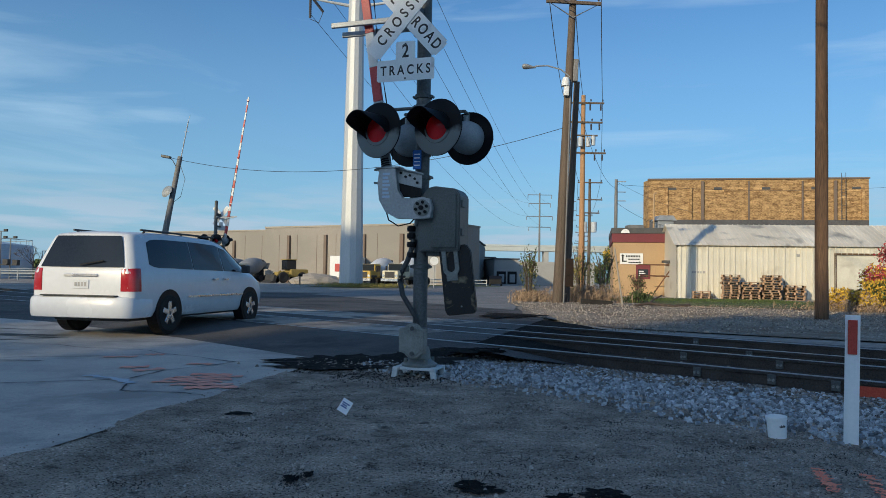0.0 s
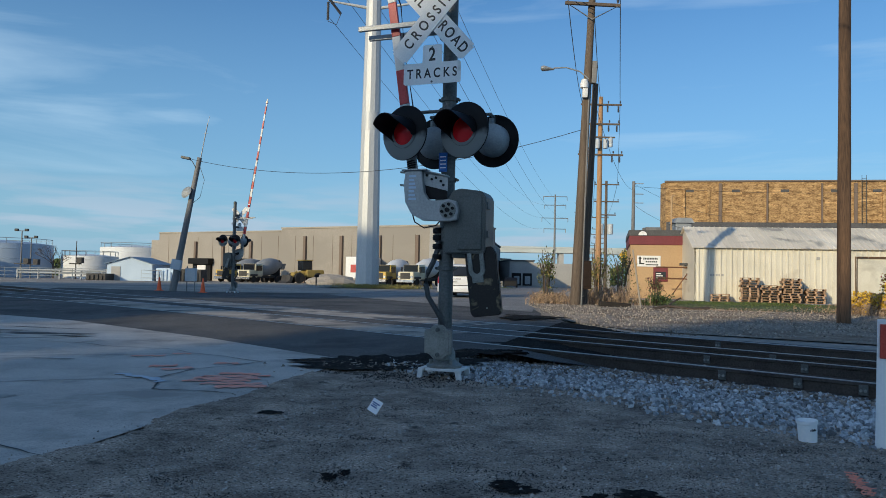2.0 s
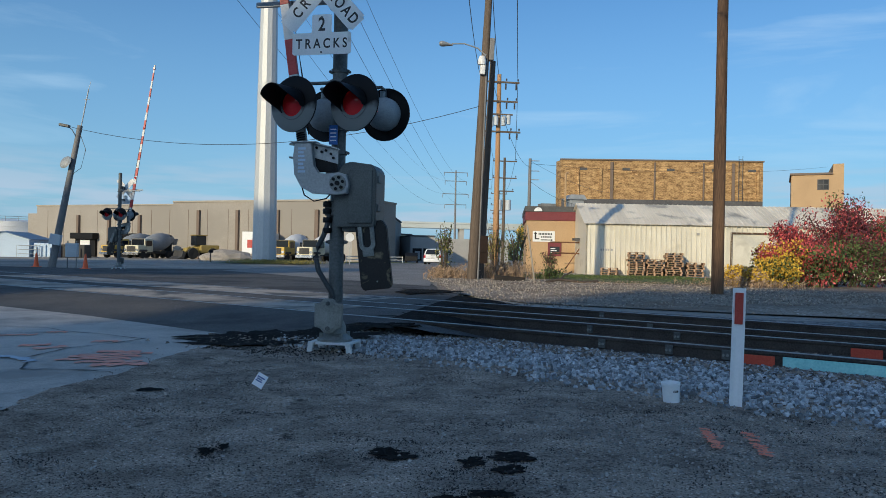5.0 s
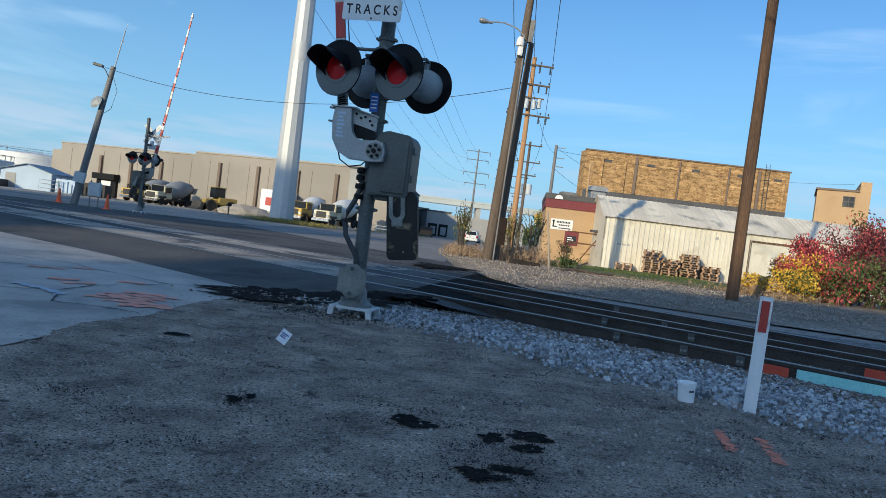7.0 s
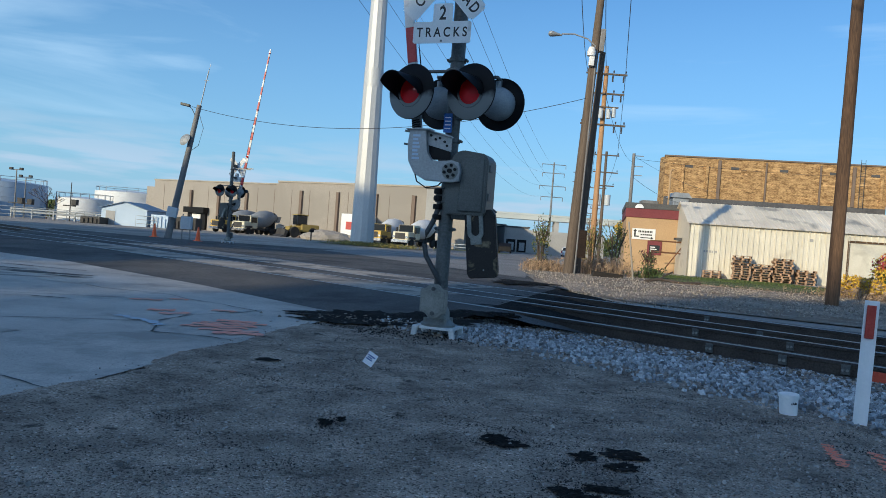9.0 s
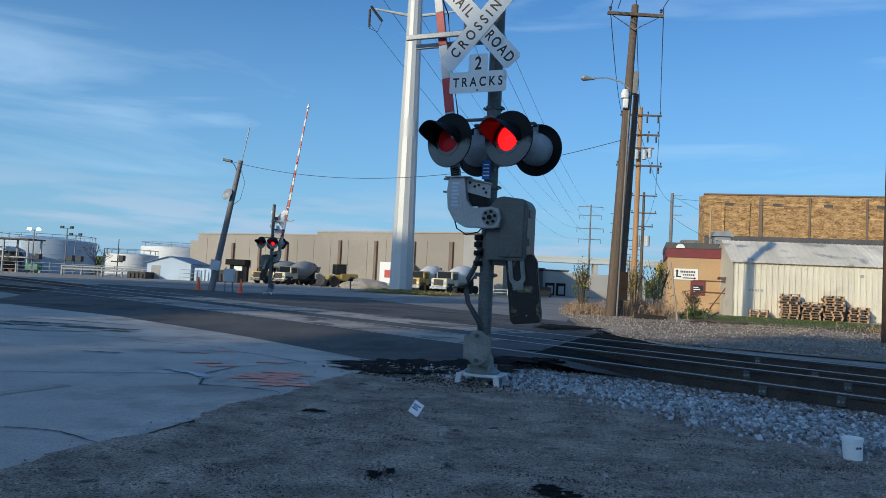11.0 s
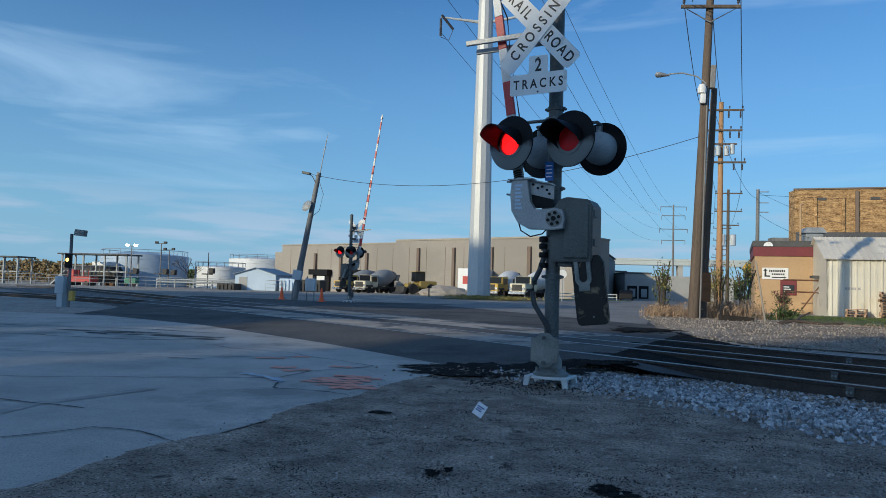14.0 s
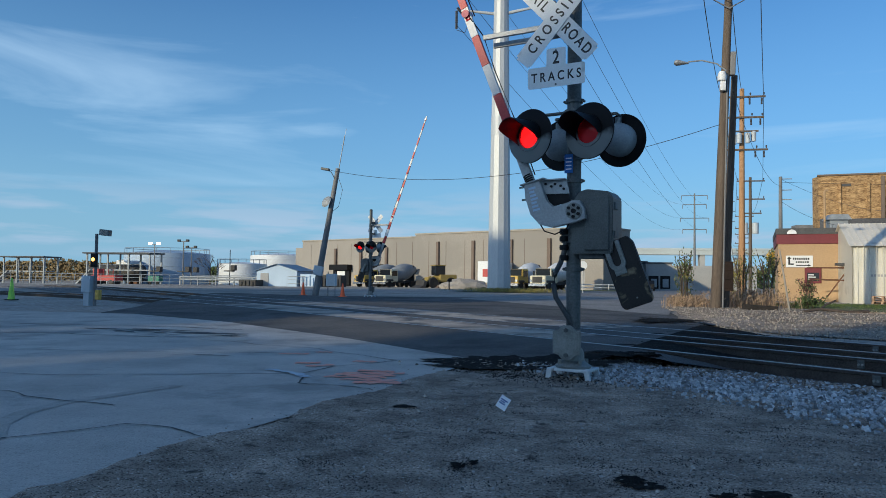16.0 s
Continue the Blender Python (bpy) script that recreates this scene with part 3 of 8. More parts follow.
def gz(x, y):
    """The height of the open ground."""
    r = math.hypot(x, y)
    z = -0.009 * max(0, min(r, 260) - 60)
    return z + 0.006 * noise.noise((x * 0.8, y * 0.8, 0)) * (1 - ss(10, 30, r)) - 0.05 * ss(6.4, 8.0, 0.657 * x + 0.754 * y) * (1 - ss(13.2, 15.0, 0.657 * x + 0.754 * y)) * (1 - ss(20, 40, r))


def road_z(x, y):
    """The road climbs to the rail heads and falls again behind them."""
    n = 0.657 * x + 0.754 * y
    s = 0.754 * x - 0.657 * y
    n += 0.0127 * max(0, -s - 24) ** 2 if n < 11 else 0
    base = -0.009 * max(0, min(math.hypot(x, y), 260) - 60)
    return base + 0.112 * ss(6.1, 8.4, n) * (1 - ss(14.0, 20.0, n)) + 0.004


def sheet(name, poly, step, height, mat, label, category, dz=0.0, skirt=0.0):
    """A convex piece of ground cut from a grid and laid on a height function."""
    xs, ys = [p[0] for p in poly], [p[1] for p in poly]
    x0, y0 = min(xs), min(ys)
    nx, ny = max(1, math.ceil((max(xs) - x0) / step)), max(1, math.ceil((max(ys) - y0) / step))
    bm = bmesh.new()
    grid = [[bm.verts.new((x0 + i * step, y0 + j * step, 0)) for i in range(nx + 1)] for j in range(ny + 1)]
    for j in range(ny):
        for i in range(nx):
            bm.faces.new((grid[j][i], grid[j][i + 1], grid[j + 1][i + 1], grid[j + 1][i]))
    area = sum(a[0] * b[1] - b[0] * a[1] for a, b in zip(poly, poly[1:] + poly[:1]))
    for a, b in zip(poly, poly[1:] + poly[:1]):
        d = Vector((b[0] - a[0], b[1] - a[1], 0)) * (1 if area > 0 else -1)
        bmesh.ops.bisect_plane(bm, geom=bm.verts[:] + bm.edges[:] + bm.faces[:], plane_co=(a[0], a[1], 0), plane_no=(d.y, -d.x, 0), clear_outer=True)
    for v in bm.verts:
        v.co.z = height(v.co.x, v.co.y) + dz
    if skirt:
        edges = [e for e in bm.edges if e.is_boundary]
        ret = bmesh.ops.extrude_edge_only(bm, edges=edges)
        bmesh.ops.translate(bm, vec=(0, 0, -skirt), verts=[g for g in ret["geom"] if isinstance(g, bmesh.types.BMVert)])
    me = bpy.data.meshes.new(name)
    bm.normal_update()
    bm.to_mesh(me)
    bm.free()
    me.materials.append(mat)
    return tagged(new(name, me), label, category, kind="structure")


def blob(name, outline_r, n, at, mat, label, category, seed, squash=(1, 1), rot=0, dz=0.008, height=gz):
    """A ragged flat stain laid just above the ground."""
    rnd = random.Random(seed)
    bm = bmesh.new()
    c = bm.verts.new((at[0], at[1], height(*at) + dz))
    ring = []
    for i in range(n):
        a = 2 * math.pi * i / n
        r = outline_r * (0.8 + 0.55 * noise.noise((math.cos(a) * 1.6, math.sin(a) * 1.6, seed)) + 0.4 * noise.noise((math.cos(a) * 6, math.sin(a) * 6, seed + 7)) + rnd.uniform(-0.06, 0.06))
        x, y = r * math.cos(a) * squash[0], r * math.sin(a) * squash[1]
        x, y = x * math.cos(rot) - y * math.sin(rot) + at[0], x * math.sin(rot) + y * math.cos(rot) + at[1]
        ring.append(bm.verts.new((x, y, height(x, y) + dz)))
    for i in range(n):
        bm.faces.new((c, ring[i], ring[(i + 1) % n]))
    return solid(name, bm, mat, Matrix(), label, category, kind="structure")


def stones(name, place, count, size, mat, label, seed, height=gz):
    """Many angular stones in one mesh; place(rnd) gives x, y."""
    rnd = random.Random(seed)
    cube = np.array([(x, y, z) for x in (-1, 1) for y in (-1, 1) for z in (-1, 1)], float)
    quads = np.array([(0, 1, 3, 2), (4, 6, 7, 5), (0, 4, 5, 1), (2, 3, 7, 6), (0, 2, 6, 4), (1, 5, 7, 3)])
    rs = np.random.RandomState(seed)
    vs, fs = [], []
    for k in range(count):
        x, y = place(rnd)
        s = rnd.uniform(*size)
        v = cube * rs.uniform(0.45, 1.0, (8, 3)) * s * np.array([1.0, rnd.uniform(0.6, 1), rnd.uniform(0.5, 0.85)]) * 0.6
        e = Euler((rnd.uniform(0, 6.3), rnd.uniform(0, 6.3), rnd.uniform(0, 6.3))).to_matrix()
        v = v @ np.array(e).T + np.array((x, y, height(x, y) + s * 0.22))
        fs.append(quads + 8 * k)
        vs.append(v)
    me = bpy.data.meshes.new(name)
    me.from_pydata(np.concatenate(vs).tolist(), [], np.concatenate(fs).tolist())
    me.materials.append(mat)
    return tagged(new(name, me), label, "gravel", kind="stuff")


def wires(name, spans, r, label, mat=None, n=4):
    """Sagging wires, each span (a, b, sag)."""
    for a, b, sag in spans:
        bm = bmesh.new()
        a, b = Vector(a), Vector(b)
        pts = [a.lerp(b, i / 24) - Vector((0, 0, sag * 4 * (i / 24) * (1 - i / 24))) for i in range(25)]
        tube(bm, pts, r, n)
        solid(name, bm, mat or M["wire"], Matrix(), label, "wire", "overhead wires")

# ---- ground, roads and tracks ----
def ground_sheet():
    xs = sorted({round(v, 2) for v in [i * 0.5 for i in range(-40, 41)] + [i * 4.0 for i in range(-25, 26)] + [-900, -600, -400, -300, -220, -160, -130, 130, 160, 220, 300, 400, 600, 900, -2500, 2500]})
    ys = sorted({round(v, 2) for v in [i * 0.5 for i in range(-4, 60)] + [30 + i * 4.0 for i in range(0, 36)] + [-10, -20, -40, -80, -200, -600, -2500, 200, 260, 340, 460, 700, 1200, 2500]})
    vs = [(x, y, gz(x, y) - 0.02) for y in ys for x in xs]
    w = len(xs)
    fs = [(j * w + i, j * w + i + 1, (j + 1) * w + i + 1, (j + 1) * w + i) for j in range(len(ys) - 1) for i in range(w - 1)]
    me = bpy.data.meshes.new("ground")
    me.from_pydata(vs, [], fs)
    me.materials.append(M["lot"])
    return tagged(new("ground", me), "dusty tan gravel ground reaching to the horizon", "ground", kind="structure")


def tn(s, n):
    """A ground point from along-track and across-track metres."""
    return (TU.x * s + TN.x * n, TU.y * s + TN.y * n)


def bend(s):
    return -0.009 * max(0.0, -20 - s) ** 2


ground_sheet()
sheet("dirt_lot", [(-7, -14), (-5.5, 6.0), (-2.2, 10.2), (-1.2, 11.0), (0.2, 10.6), (14.5, -1.8), (22, -14)], 0.25, gz, M["dirt"], "dark oily packed dirt beside the concrete road", "dirt ground", dz=0.0)
near_bed = sheet("track_bed", [tn(-9.5, 7.6), tn(45, 6.6), tn(45, 17.5), tn(-9.5, 14.2)], 0.7, gz, M["greygravel"], "grey gravel track bed under the rails", "track bed", dz=0.004)
sheet("track_bed", [tn(-80, 7.2), tn(-24, 7.2), tn(-24, 14.2), tn(-80, 14.2)], 1.5, gz, M["greygravel"], "dark gravel track bed under the rails", "track bed", dz=0.012)
sheet("bank", [(2.3, 20.5), (4.1, 16.2), (7.0, 14.6), (16, 9.0), (30, 20), (24, 30), (8.5, 29.5), (3.4, 31)], 0.7, lambda x, y: gz(x, y) + 0.10 * ss(0, 3, (0.657 * x + 0.754 * y) - 15.5) * (1 - ss(30, 40, y)), M["tangravel"], "pale tan gravel bank with scattered stones", "gravel bank", dz=0.006)
# grey strip of the gravel bank: the shade there is in the colour
sheet("gravel_shoulder", [tn(-3.2, 14.0), tn(45, 14.0), tn(45, 19.0), tn(3, 17.2)], 0.7, lambda x, y: gz(x, y) + 0.10 * ss(0, 3, (0.657 * x + 0.754 * y) - 15.5) * (1 - ss(30, 40, y)), M["greygravel"], "grey gravel shoulder behind the rails, shade put into its tone", "gravel shoulder", dz=0.014)
sheet("grass", [(7.8, 27.2), (13.5, 25.2), (17.5, 27.5), (25.5, 37.0), (9.0, 38.6)], 0.7, lambda x, y: gz(x, y) + 0.10 * ss(0, 3, (0.657 * x + 0.754 * y) - 15.5) * (1 - ss(30, 40, y)), M["grass"], "short green grass strip before the steel shed", "grass", dz=0.03)
sheet("grass", [(-11.5, 57.5), (-4.5, 56.5), (-1.5, 63), (-9.5, 66)], 0.9, gz, M["grass"], "rough grass at the foot of the monopole", "grass", dz=0.03)
sheet("pavement", [(9.3, 38.6), (30, 36.6), (30, 39.4), (9.3, 41.4)], 0.8, gz, M["concrete"], "narrow concrete apron along the steel shed", "apron", dz=0.035)
sheet("road", [(-1.5, 9.2), (0.45, 10.9), (2.5, 17.5), (2.7, 27), (-6.5, 41), (-21, 37), (-14.0, 18.2)], 0.4, road_z, M["asphalt"], "dark patched asphalt over the rail crossing", "road", dz=0.0, skirt=0.14)
sheet("road", [(2.4, 24), (8.0, 66), (-2.6, 66), (-7.0, 38)], 0.9, road_z, M["oldasphalt"], "grey asphalt road leading away from the crossing", "road", dz=0.006)
sheet("road", [(8.0, 65.9), (19.5, 110), (62, 300), (46, 300), (4, 110), (-2.6, 65.9)], 4.0, road_z, M["oldasphalt"], "grey asphalt road running into the distance", "road", dz=0.012)
sheet("road", [(-6.5, -14), (-2.72, 3.66), (-1.5, 9.5), (-4.5, 12.3), (-8.5, 15.5), (-12.6, 17.7), (-40, 17.5), (-40, -14)], 0.5, road_z, M["concrete"], "worn grey concrete road slabs with cracks and stains", "road", dz=0.012)
for s0, n0, s1, n1 in ((-24.5, 8.75, -8.6, 10.08), (-25.5, 11.22, -9.8, 12.56)):
    sheet("crossing_panel", [tn(s0, n0), tn(s1, n0), tn(s1, n1), tn(s0, n1)], 0.4, road_z, M["worn"], "worn pale crossing panels between the rails, warm sunlight put into the colour", "crossing panel", dz=0.006)

RAIL_PROFILE = [(-0.07, -0.06), (0.07, -0.06), (0.07, -0.045), (0.012, -0.03), (0.012, 0.08), (0.036, 0.088), (0.036, 0.12), (0.028, 0.127), (-0.028, 0.127), (-0.036, 0.12), (-0.036, 0.088), (-0.012, 0.08), (-0.012, -0.03), (-0.07, -0.045)]


def rail(n, curved):
    ob = thing("rail", Matrix(), "rust-brown steel rail with a polished running head", "rail", "rails of the crossing")
    k = len(RAIL_PROFILE)
    for name, sides, mat in (("rail_web", [i for i in range(k) if i not in (6, 7, 8)], "rail"), ("rail_head", [6, 7, 8], "railtop")):
        bm = bmesh.new()
        rings = []
        for j in range(63):
            x, y = tn(-80 + 2 * j, n + (bend(-80 + 2 * j) if curved else 0))
            rings.append([bm.verts.new((x + TN.x * a, y + TN.y * a, z - 0.009 * max(0, math.hypot(x, y) - 60))) for a, z in RAIL_PROFILE])
        for a, b in zip(rings, rings[1:]):
            for i in sides:
                bm.faces.new((a[i], a[(i + 1) % k], b[(i + 1) % k], b[i]))
        bmesh.ops.delete(bm, geom=[v for v in bm.verts if not v.link_faces], context="VERTS")
        part(name, bm, M[mat], ob, "polished running surface" if mat == "railtop" else "")
    return ob


RAILS = ((8.64, True), (10.17, True), (11.13, False), (12.65, False))
rails = [rail(n, c) for n, c in RAILS]


def joint_bar(n, s):
    """A bolted plate on the near side of a rail."""
    at = Matrix.Translation((*tn(s, n - 0.03), 0.035)) @ Matrix.Rotation(math.atan2(TU.y, TU.x), 4, "Z")
    ob = thing("joint_bar", at, "worn grey steel clamp bolted to a rail", "joint bar", "joint bars")
    bm = bmesh.new()
    box(bm, -0.045, 0.045, -0.016, 0.012, -0.05, 0.062, 0.006)
    part("plate", bm, M["mast"], ob)
    for x in (-0.022, 0.022):
        bm = bmesh.new()
        rod(bm, (x, -0.012, 0.0), (x, -0.04, 0.0), 0.016, n=6)
        part("bolt", bm, M["casting"], ob)
    return ob




def fill_z(x, y):
    """Asphalt falling from the crossing down into the ballast between the rails."""
    n, s = 0.657 * x + 0.754 * y, 0.754 * x - 0.657 * y
    f = ss(0.0, 1.0, (s + 6.9 + 0.44 * (n - 8.5)) / 2.6)
    return 0.112 * (1 - f) - 0.058 * f + 0.012 * noise.noise((x * 3, y * 3, 2))


sheet("asphalt_fill", [tn(-7.6, 8.70), tn(-3.9, 8.70), tn(-4.4, 10.12), tn(-8.3, 10.12)], 0.2, fill_z, M["blacktop"], "black asphalt spilling between the rails", "asphalt apron")
sheet("asphalt_fill", [tn(-8.0, 10.22), tn(-4.8, 10.22), tn(-5.0, 11.07), tn(-8.6, 11.07)], 0.2, fill_z, M["blacktop"], "black asphalt spilling between the rails", "asphalt apron")
sheet("asphalt_fill", [tn(-8.4, 11.18), tn(-5.2, 11.18), tn(-5.6, 12.60), tn(-9.0, 12.60)], 0.2, fill_z, M["blacktop"], "black asphalt spilling between the rails", "asphalt apron")
sheet("asphalt_fill", [tn(-9.0, 12.70), tn(-5.6, 12.70), tn(-6.4, 14.6), tn(-10.0, 14.6)], 0.2, fill_z, M["blacktop"], "black asphalt spilling behind the far rail", "asphalt apron")


def flank_z(x, y):
    return gz(x, y) + (fill_z(x, y) - gz(x, y)) * ss(6.5, 8.3, 0.657 * x + 0.754 * y) + 0.012


sheet("asphalt_fill", [tn(-7.6, 7.9), tn(-5.7, 8.0), tn(-4.7, 8.57), tn(-7.6, 8.57)], 0.2, flank_z, M["asphalt"], "black asphalt flank falling from the crossing", "asphalt apron")


def apron_z(x, y):
    return max(gz(x, y), road_z(x, y) - 0.02 * ss(-1.6, 0.2, x)) if x < 0.9 else gz(x, y)


for i, (x, y, r, sq) in enumerate(((-1.25, 9.35, 1.0, (1.15, 0.62)), (-0.35, 9.55, 0.75, (1.2, 0.7)), (-1.5, 8.75, 0.5, (1.3, 0.5)), (0.35, 10.2, 0.5, (1.3, 0.8)), (-0.6, 8.85, 0.55, (1.5, 0.45)))):
    blob("asphalt_apron", r, 90, (x, y), M["blacktop"], "black crumbling asphalt apron beside the signal", "asphalt apron", 300 + i, sq, dz=0.018 + 0.002 * i, height=apron_z)
for i, (x, y, r, sq) in enumerate(((1.9, 19.2, 1.0, (0.9, 1.3)), (1.45, 18.0, 0.7, (0.9, 1.2)))):
    blob("asphalt_apron", r, 70, (x, y), M["blacktop"], "black asphalt patch at the road edge", "asphalt apron", 320 + i, sq, dz=0.03 + 0.002 * i, height=lambda x, y: max(gz(x, y) + 0.10 * ss(0, 3, (0.657 * x + 0.754 * y) - 15.5), road_z(x, y)))

for n, s in ((8.64, -3.4), (8.64, -2.55), (8.64, -1.9), (10.17, -2.9), (10.17, -4.2), (8.64, 3.6), (10.17, 2.4), (11.13, -3.6), (12.65, -5.0)):
    joint_bar(n, s)
bm = bmesh.new()
x, y = tn(0.25, 8.64 - 0.02)
for s0, s1, z0, z1 in ((-0.55, 0.95, -0.04, 0.075),):
    box(bm, s0, s1, -0.02, 0.005, z0, z1, 0.004)
solid("painted_joint", bm, M["teal"], Matrix.Translation((*tn(-0.75, 8.605), 0.0)) @ Matrix.Rotation(math.atan2(TU.y, TU.x), 4, "Z"), "rail joint sprayed pale teal", "joint bar")
for s, c in ((-1.55, 8.60), (-0.6, 10.13)):
    bm = bmesh.new()
    box(bm, -0.17, 0.17, -0.012, 0.006, -0.045, 0.07, 0.004)
    solid("painted_joint", bm, M["redspray"], Matrix.Translation((*tn(s, c), 0.0)) @ Matrix.Rotation(math.atan2(TU.y, TU.x), 4, "Z"), "patch of red-orange spray paint on a rail web", "paint mark")

tie_bm = bmesh.new()
box(tie_bm, -0.11, 0.11, -1.25, 1.25, -0.1, 0.0)
tie_mesh = mesh_of(tie_bm, "tie", M["tie"])
for k in range(46):
    for n in (9.4, 11.89):
        ob = new("tie", tie_mesh)
        ob.matrix_basis = Matrix.Translation((*tn(-8.2 + k * 0.56, n), -0.055 if n < 10 else -0.06)) @ Matrix.Rotation(math.atan2(TU.y, TU.x) + random.uniform(-0.02, 0.02), 4, "Z")
        tagged(ob, "dark creosoted timber tie half buried in ballast", "railway tie", "railway ties")


def ballast_at(r):
    while True:
        s, n = r.uniform(-9.2, 9.0), r.uniform(5.4, 8.5)
        x, y = tn(s, n)
        edge = 6.35 if s < -4 else 6.35 - 0.10 * (s + 4)
        if n > edge + r.uniform(-0.5, 0.25) and s > -6.9 + (n - 6.4) * -0.9:
            return x, y


stones("ballast", ballast_at, 20000, (0.020, 0.054), M["stone"], "loose blue-grey crushed stone ballast beside the rails", 3)
stones("ballast", lambda r: tn(r.uniform(-9, 24), r.choice((r.uniform(8.0, 8.55), r.uniform(8.75, 10.05), r.uniform(10.3, 11.0), r.uniform(11.25, 12.5), r.uniform(12.75, 14.3)))), 9000, (0.025, 0.06), M["brownstone"], "brown-grey oily ballast stones between the rails", 4, height=lambda x, y: -0.055)
stones("ballast", lambda r: tn(r.uniform(-6, 9), 8.45 - abs(r.gauss(0, 0.35))), 5200, (0.02, 0.055), M["brownstone"], "brown and tan stones heaped along the near rail", 5)
stones("ballast", lambda r: (r.uniform(-2.2, 6.5), r.uniform(1.5, 8.4)), 700, (0.010, 0.028), M["pebble"], "small stones scattered over the packed dirt", 6)
stones("pebbles", lambda r: (r.uniform(-2.4, 7.0), 1.2 + 7.4 * r.random() ** 0.8), 5200, (0.005, 0.018), M["pebble"], "tiny pale pebbles scattered over the packed dirt", 16)
stones("ballast", lambda r: (-0.6 + r.gauss(0, 0.75), 9.1 + r.gauss(0, 0.4)), 420, (0.02, 0.05), M["brownstone"], "broken asphalt crumbs beside the signal base", 8)
stones("bank_stones", lambda r: (r.uniform(2.6, 16), r.uniform(15.2, 29)), 7000, (0.014, 0.046), M["tanstone"], "pale tan stones strewn over the bank", 7, height=lambda x, y: gz(x, y) + 0.10 * ss(0, 3, (0.657 * x + 0.754 * y) - 15.5) * (1 - ss(30, 40, y)) + 0.01)

for i, (x, y, r, sq) in enumerate(((0.18, 4.02, 0.17, (1.3, 0.8)), (0.81, 3.78, 0.20, (1.2, 1.0)), (0.55, 3.27, 0.19, (1.3, 0.8)), (-1.92, 5.95, 0.26, (1.2, 0.7)), (-0.8, 4.12, 0.14, (0.6, 1.4)))):
    q = random.Random(400 + i)
    for k in range(4):
        blob("oil_stain", r * q.uniform(0.3, 0.55), 40, (x + q.gauss(0, r * 0.4) * sq[0], y + q.gauss(0, r * 0.4) * sq[1]), M["oil"], "dark oily stain soaked into the dirt", "stain", 20 + 7 * i + k, sq, dz=0.007 + 0.001 * k)
    stones("oily_crumbs", lambda q, x=x, y=y, r=r, sq=sq: (x + q.gauss(0, r * 0.62) * sq[0], y + q.gauss(0, r * 0.62) * sq[1]), 220, (0.003, 0.010), M["darkstone"], "black oily crumbs loose on the dirt", 200 + i)


def stroke(name, pts, width, mat, label, dz, height, seed=0):
    """A hand-sprayed or cracked line lying on the ground."""
    rnd = random.Random(seed)
    bm = bmesh.new()
    last = None
    fine = []
    for a, b in zip(pts, pts[1:]):
        for i in range(8):
            t = i / 8
            fine.append((a[0] + (b[0] - a[0]) * t, a[1] + (b[1] - a[1]) * t))
    fine.append(pts[-1])
    for i, p in enumerate(fine):
        q = fine[min(i + 1, len(fine) - 1)] if i < len(fine) - 1 else p
        o = fine[i - 1] if i else p
        d = Vector((q[0] - o[0], q[1] - o[1], 0)).normalized()
        w = width * (rnd.uniform(0.3, 0.9) if "crack" in name else 1.0 if "tyre" in name else rnd.uniform(0.35, 1.2)) / 2
        j = (0 if "tyre" in name else rnd.uniform(-0.3, 0.3)) * width + (0.22 * noise.noise((p[0] * 1.1, p[1] * 1.1, 3)) + 0.03 * noise.noise((p[0] * 6, p[1] * 6, 5)) if "crack" in name else 0)
        x, y = p[0] - d.y * j, p[1] + d.x * j
        pair = [bm.verts.new((x - d.y * w, y + d.x * w, height(x - d.y * w, y + d.x * w) + dz)), bm.verts.new((x + d.y * w, y - d.x * w, height(x + d.y * w, y - d.x * w) + dz))]
        if last:
            bm.faces.new((last[0], last[1], pair[1], pair[0]))
        last = pair
    return solid(name, bm, mat, Matrix(), label, "paint mark" if "paint" in name else "tyre mark" if "tyre" in name else "crack", kind="structure")


dash_rnd = random.Random(31)
for i, (a, b) in enumerate((((2.30, 4.48), (2.13, 3.97)), ((2.52, 4.36), (2.36, 3.79)))):
    for k in range(9):
        t = k / 9 + dash_rnd.uniform(-0.02, 0.02)
        x, y = a[0] + (b[0] - a[0]) * t + dash_rnd.gauss(0, 0.010), a[1] + (b[1] - a[1]) * t
        stroke("paint_mark", ((x - 0.022, y + 0.02), (x + 0.006, y), (x + dash_rnd.uniform(0.015, 0.04), y - dash_rnd.uniform(0.02, 0.06))), dash_rnd.uniform(0.035, 0.07), M["orange"], "broken orange spray mark on the dirt", 0.014 + 0.0006 * k, gz, 10 * i + k)
for i, p in enumerate((((-2.85, 7.75), (-2.15, 7.85)), ((-2.95, 7.42), (-2.25, 7.5)), ((-2.7, 7.24), (-2.1, 7.34)), ((-2.5, 7.08), (-2.0, 7.16)), ((-2.9, 7.6), (-2.2, 7.68)), ((-2.75, 7.95), (-2.3, 8.0)), ((-3.45, 8.15), (-3.2, 8.4)), ((-3.75, 8.45), (-3.45, 8.55)), ((-3.1, 8.9), (-2.8, 8.85)), ((-4.4, 9.4), (-4.0, 9.5)), ((-4.0, 9.75), (-3.75, 9.8)))):
    stroke("paint_mark", p, 0.17, M["orangefade"], "faded orange utility paint on the road", 0.021, road_z, 30 + i)
stroke("paint_mark", ((-3.8, 7.8), (-3.4, 7.55), (-3.1, 7.3)), 0.13, M["palespray"], "pale blue-white utility paint on the road", 0.022, road_z, 50)
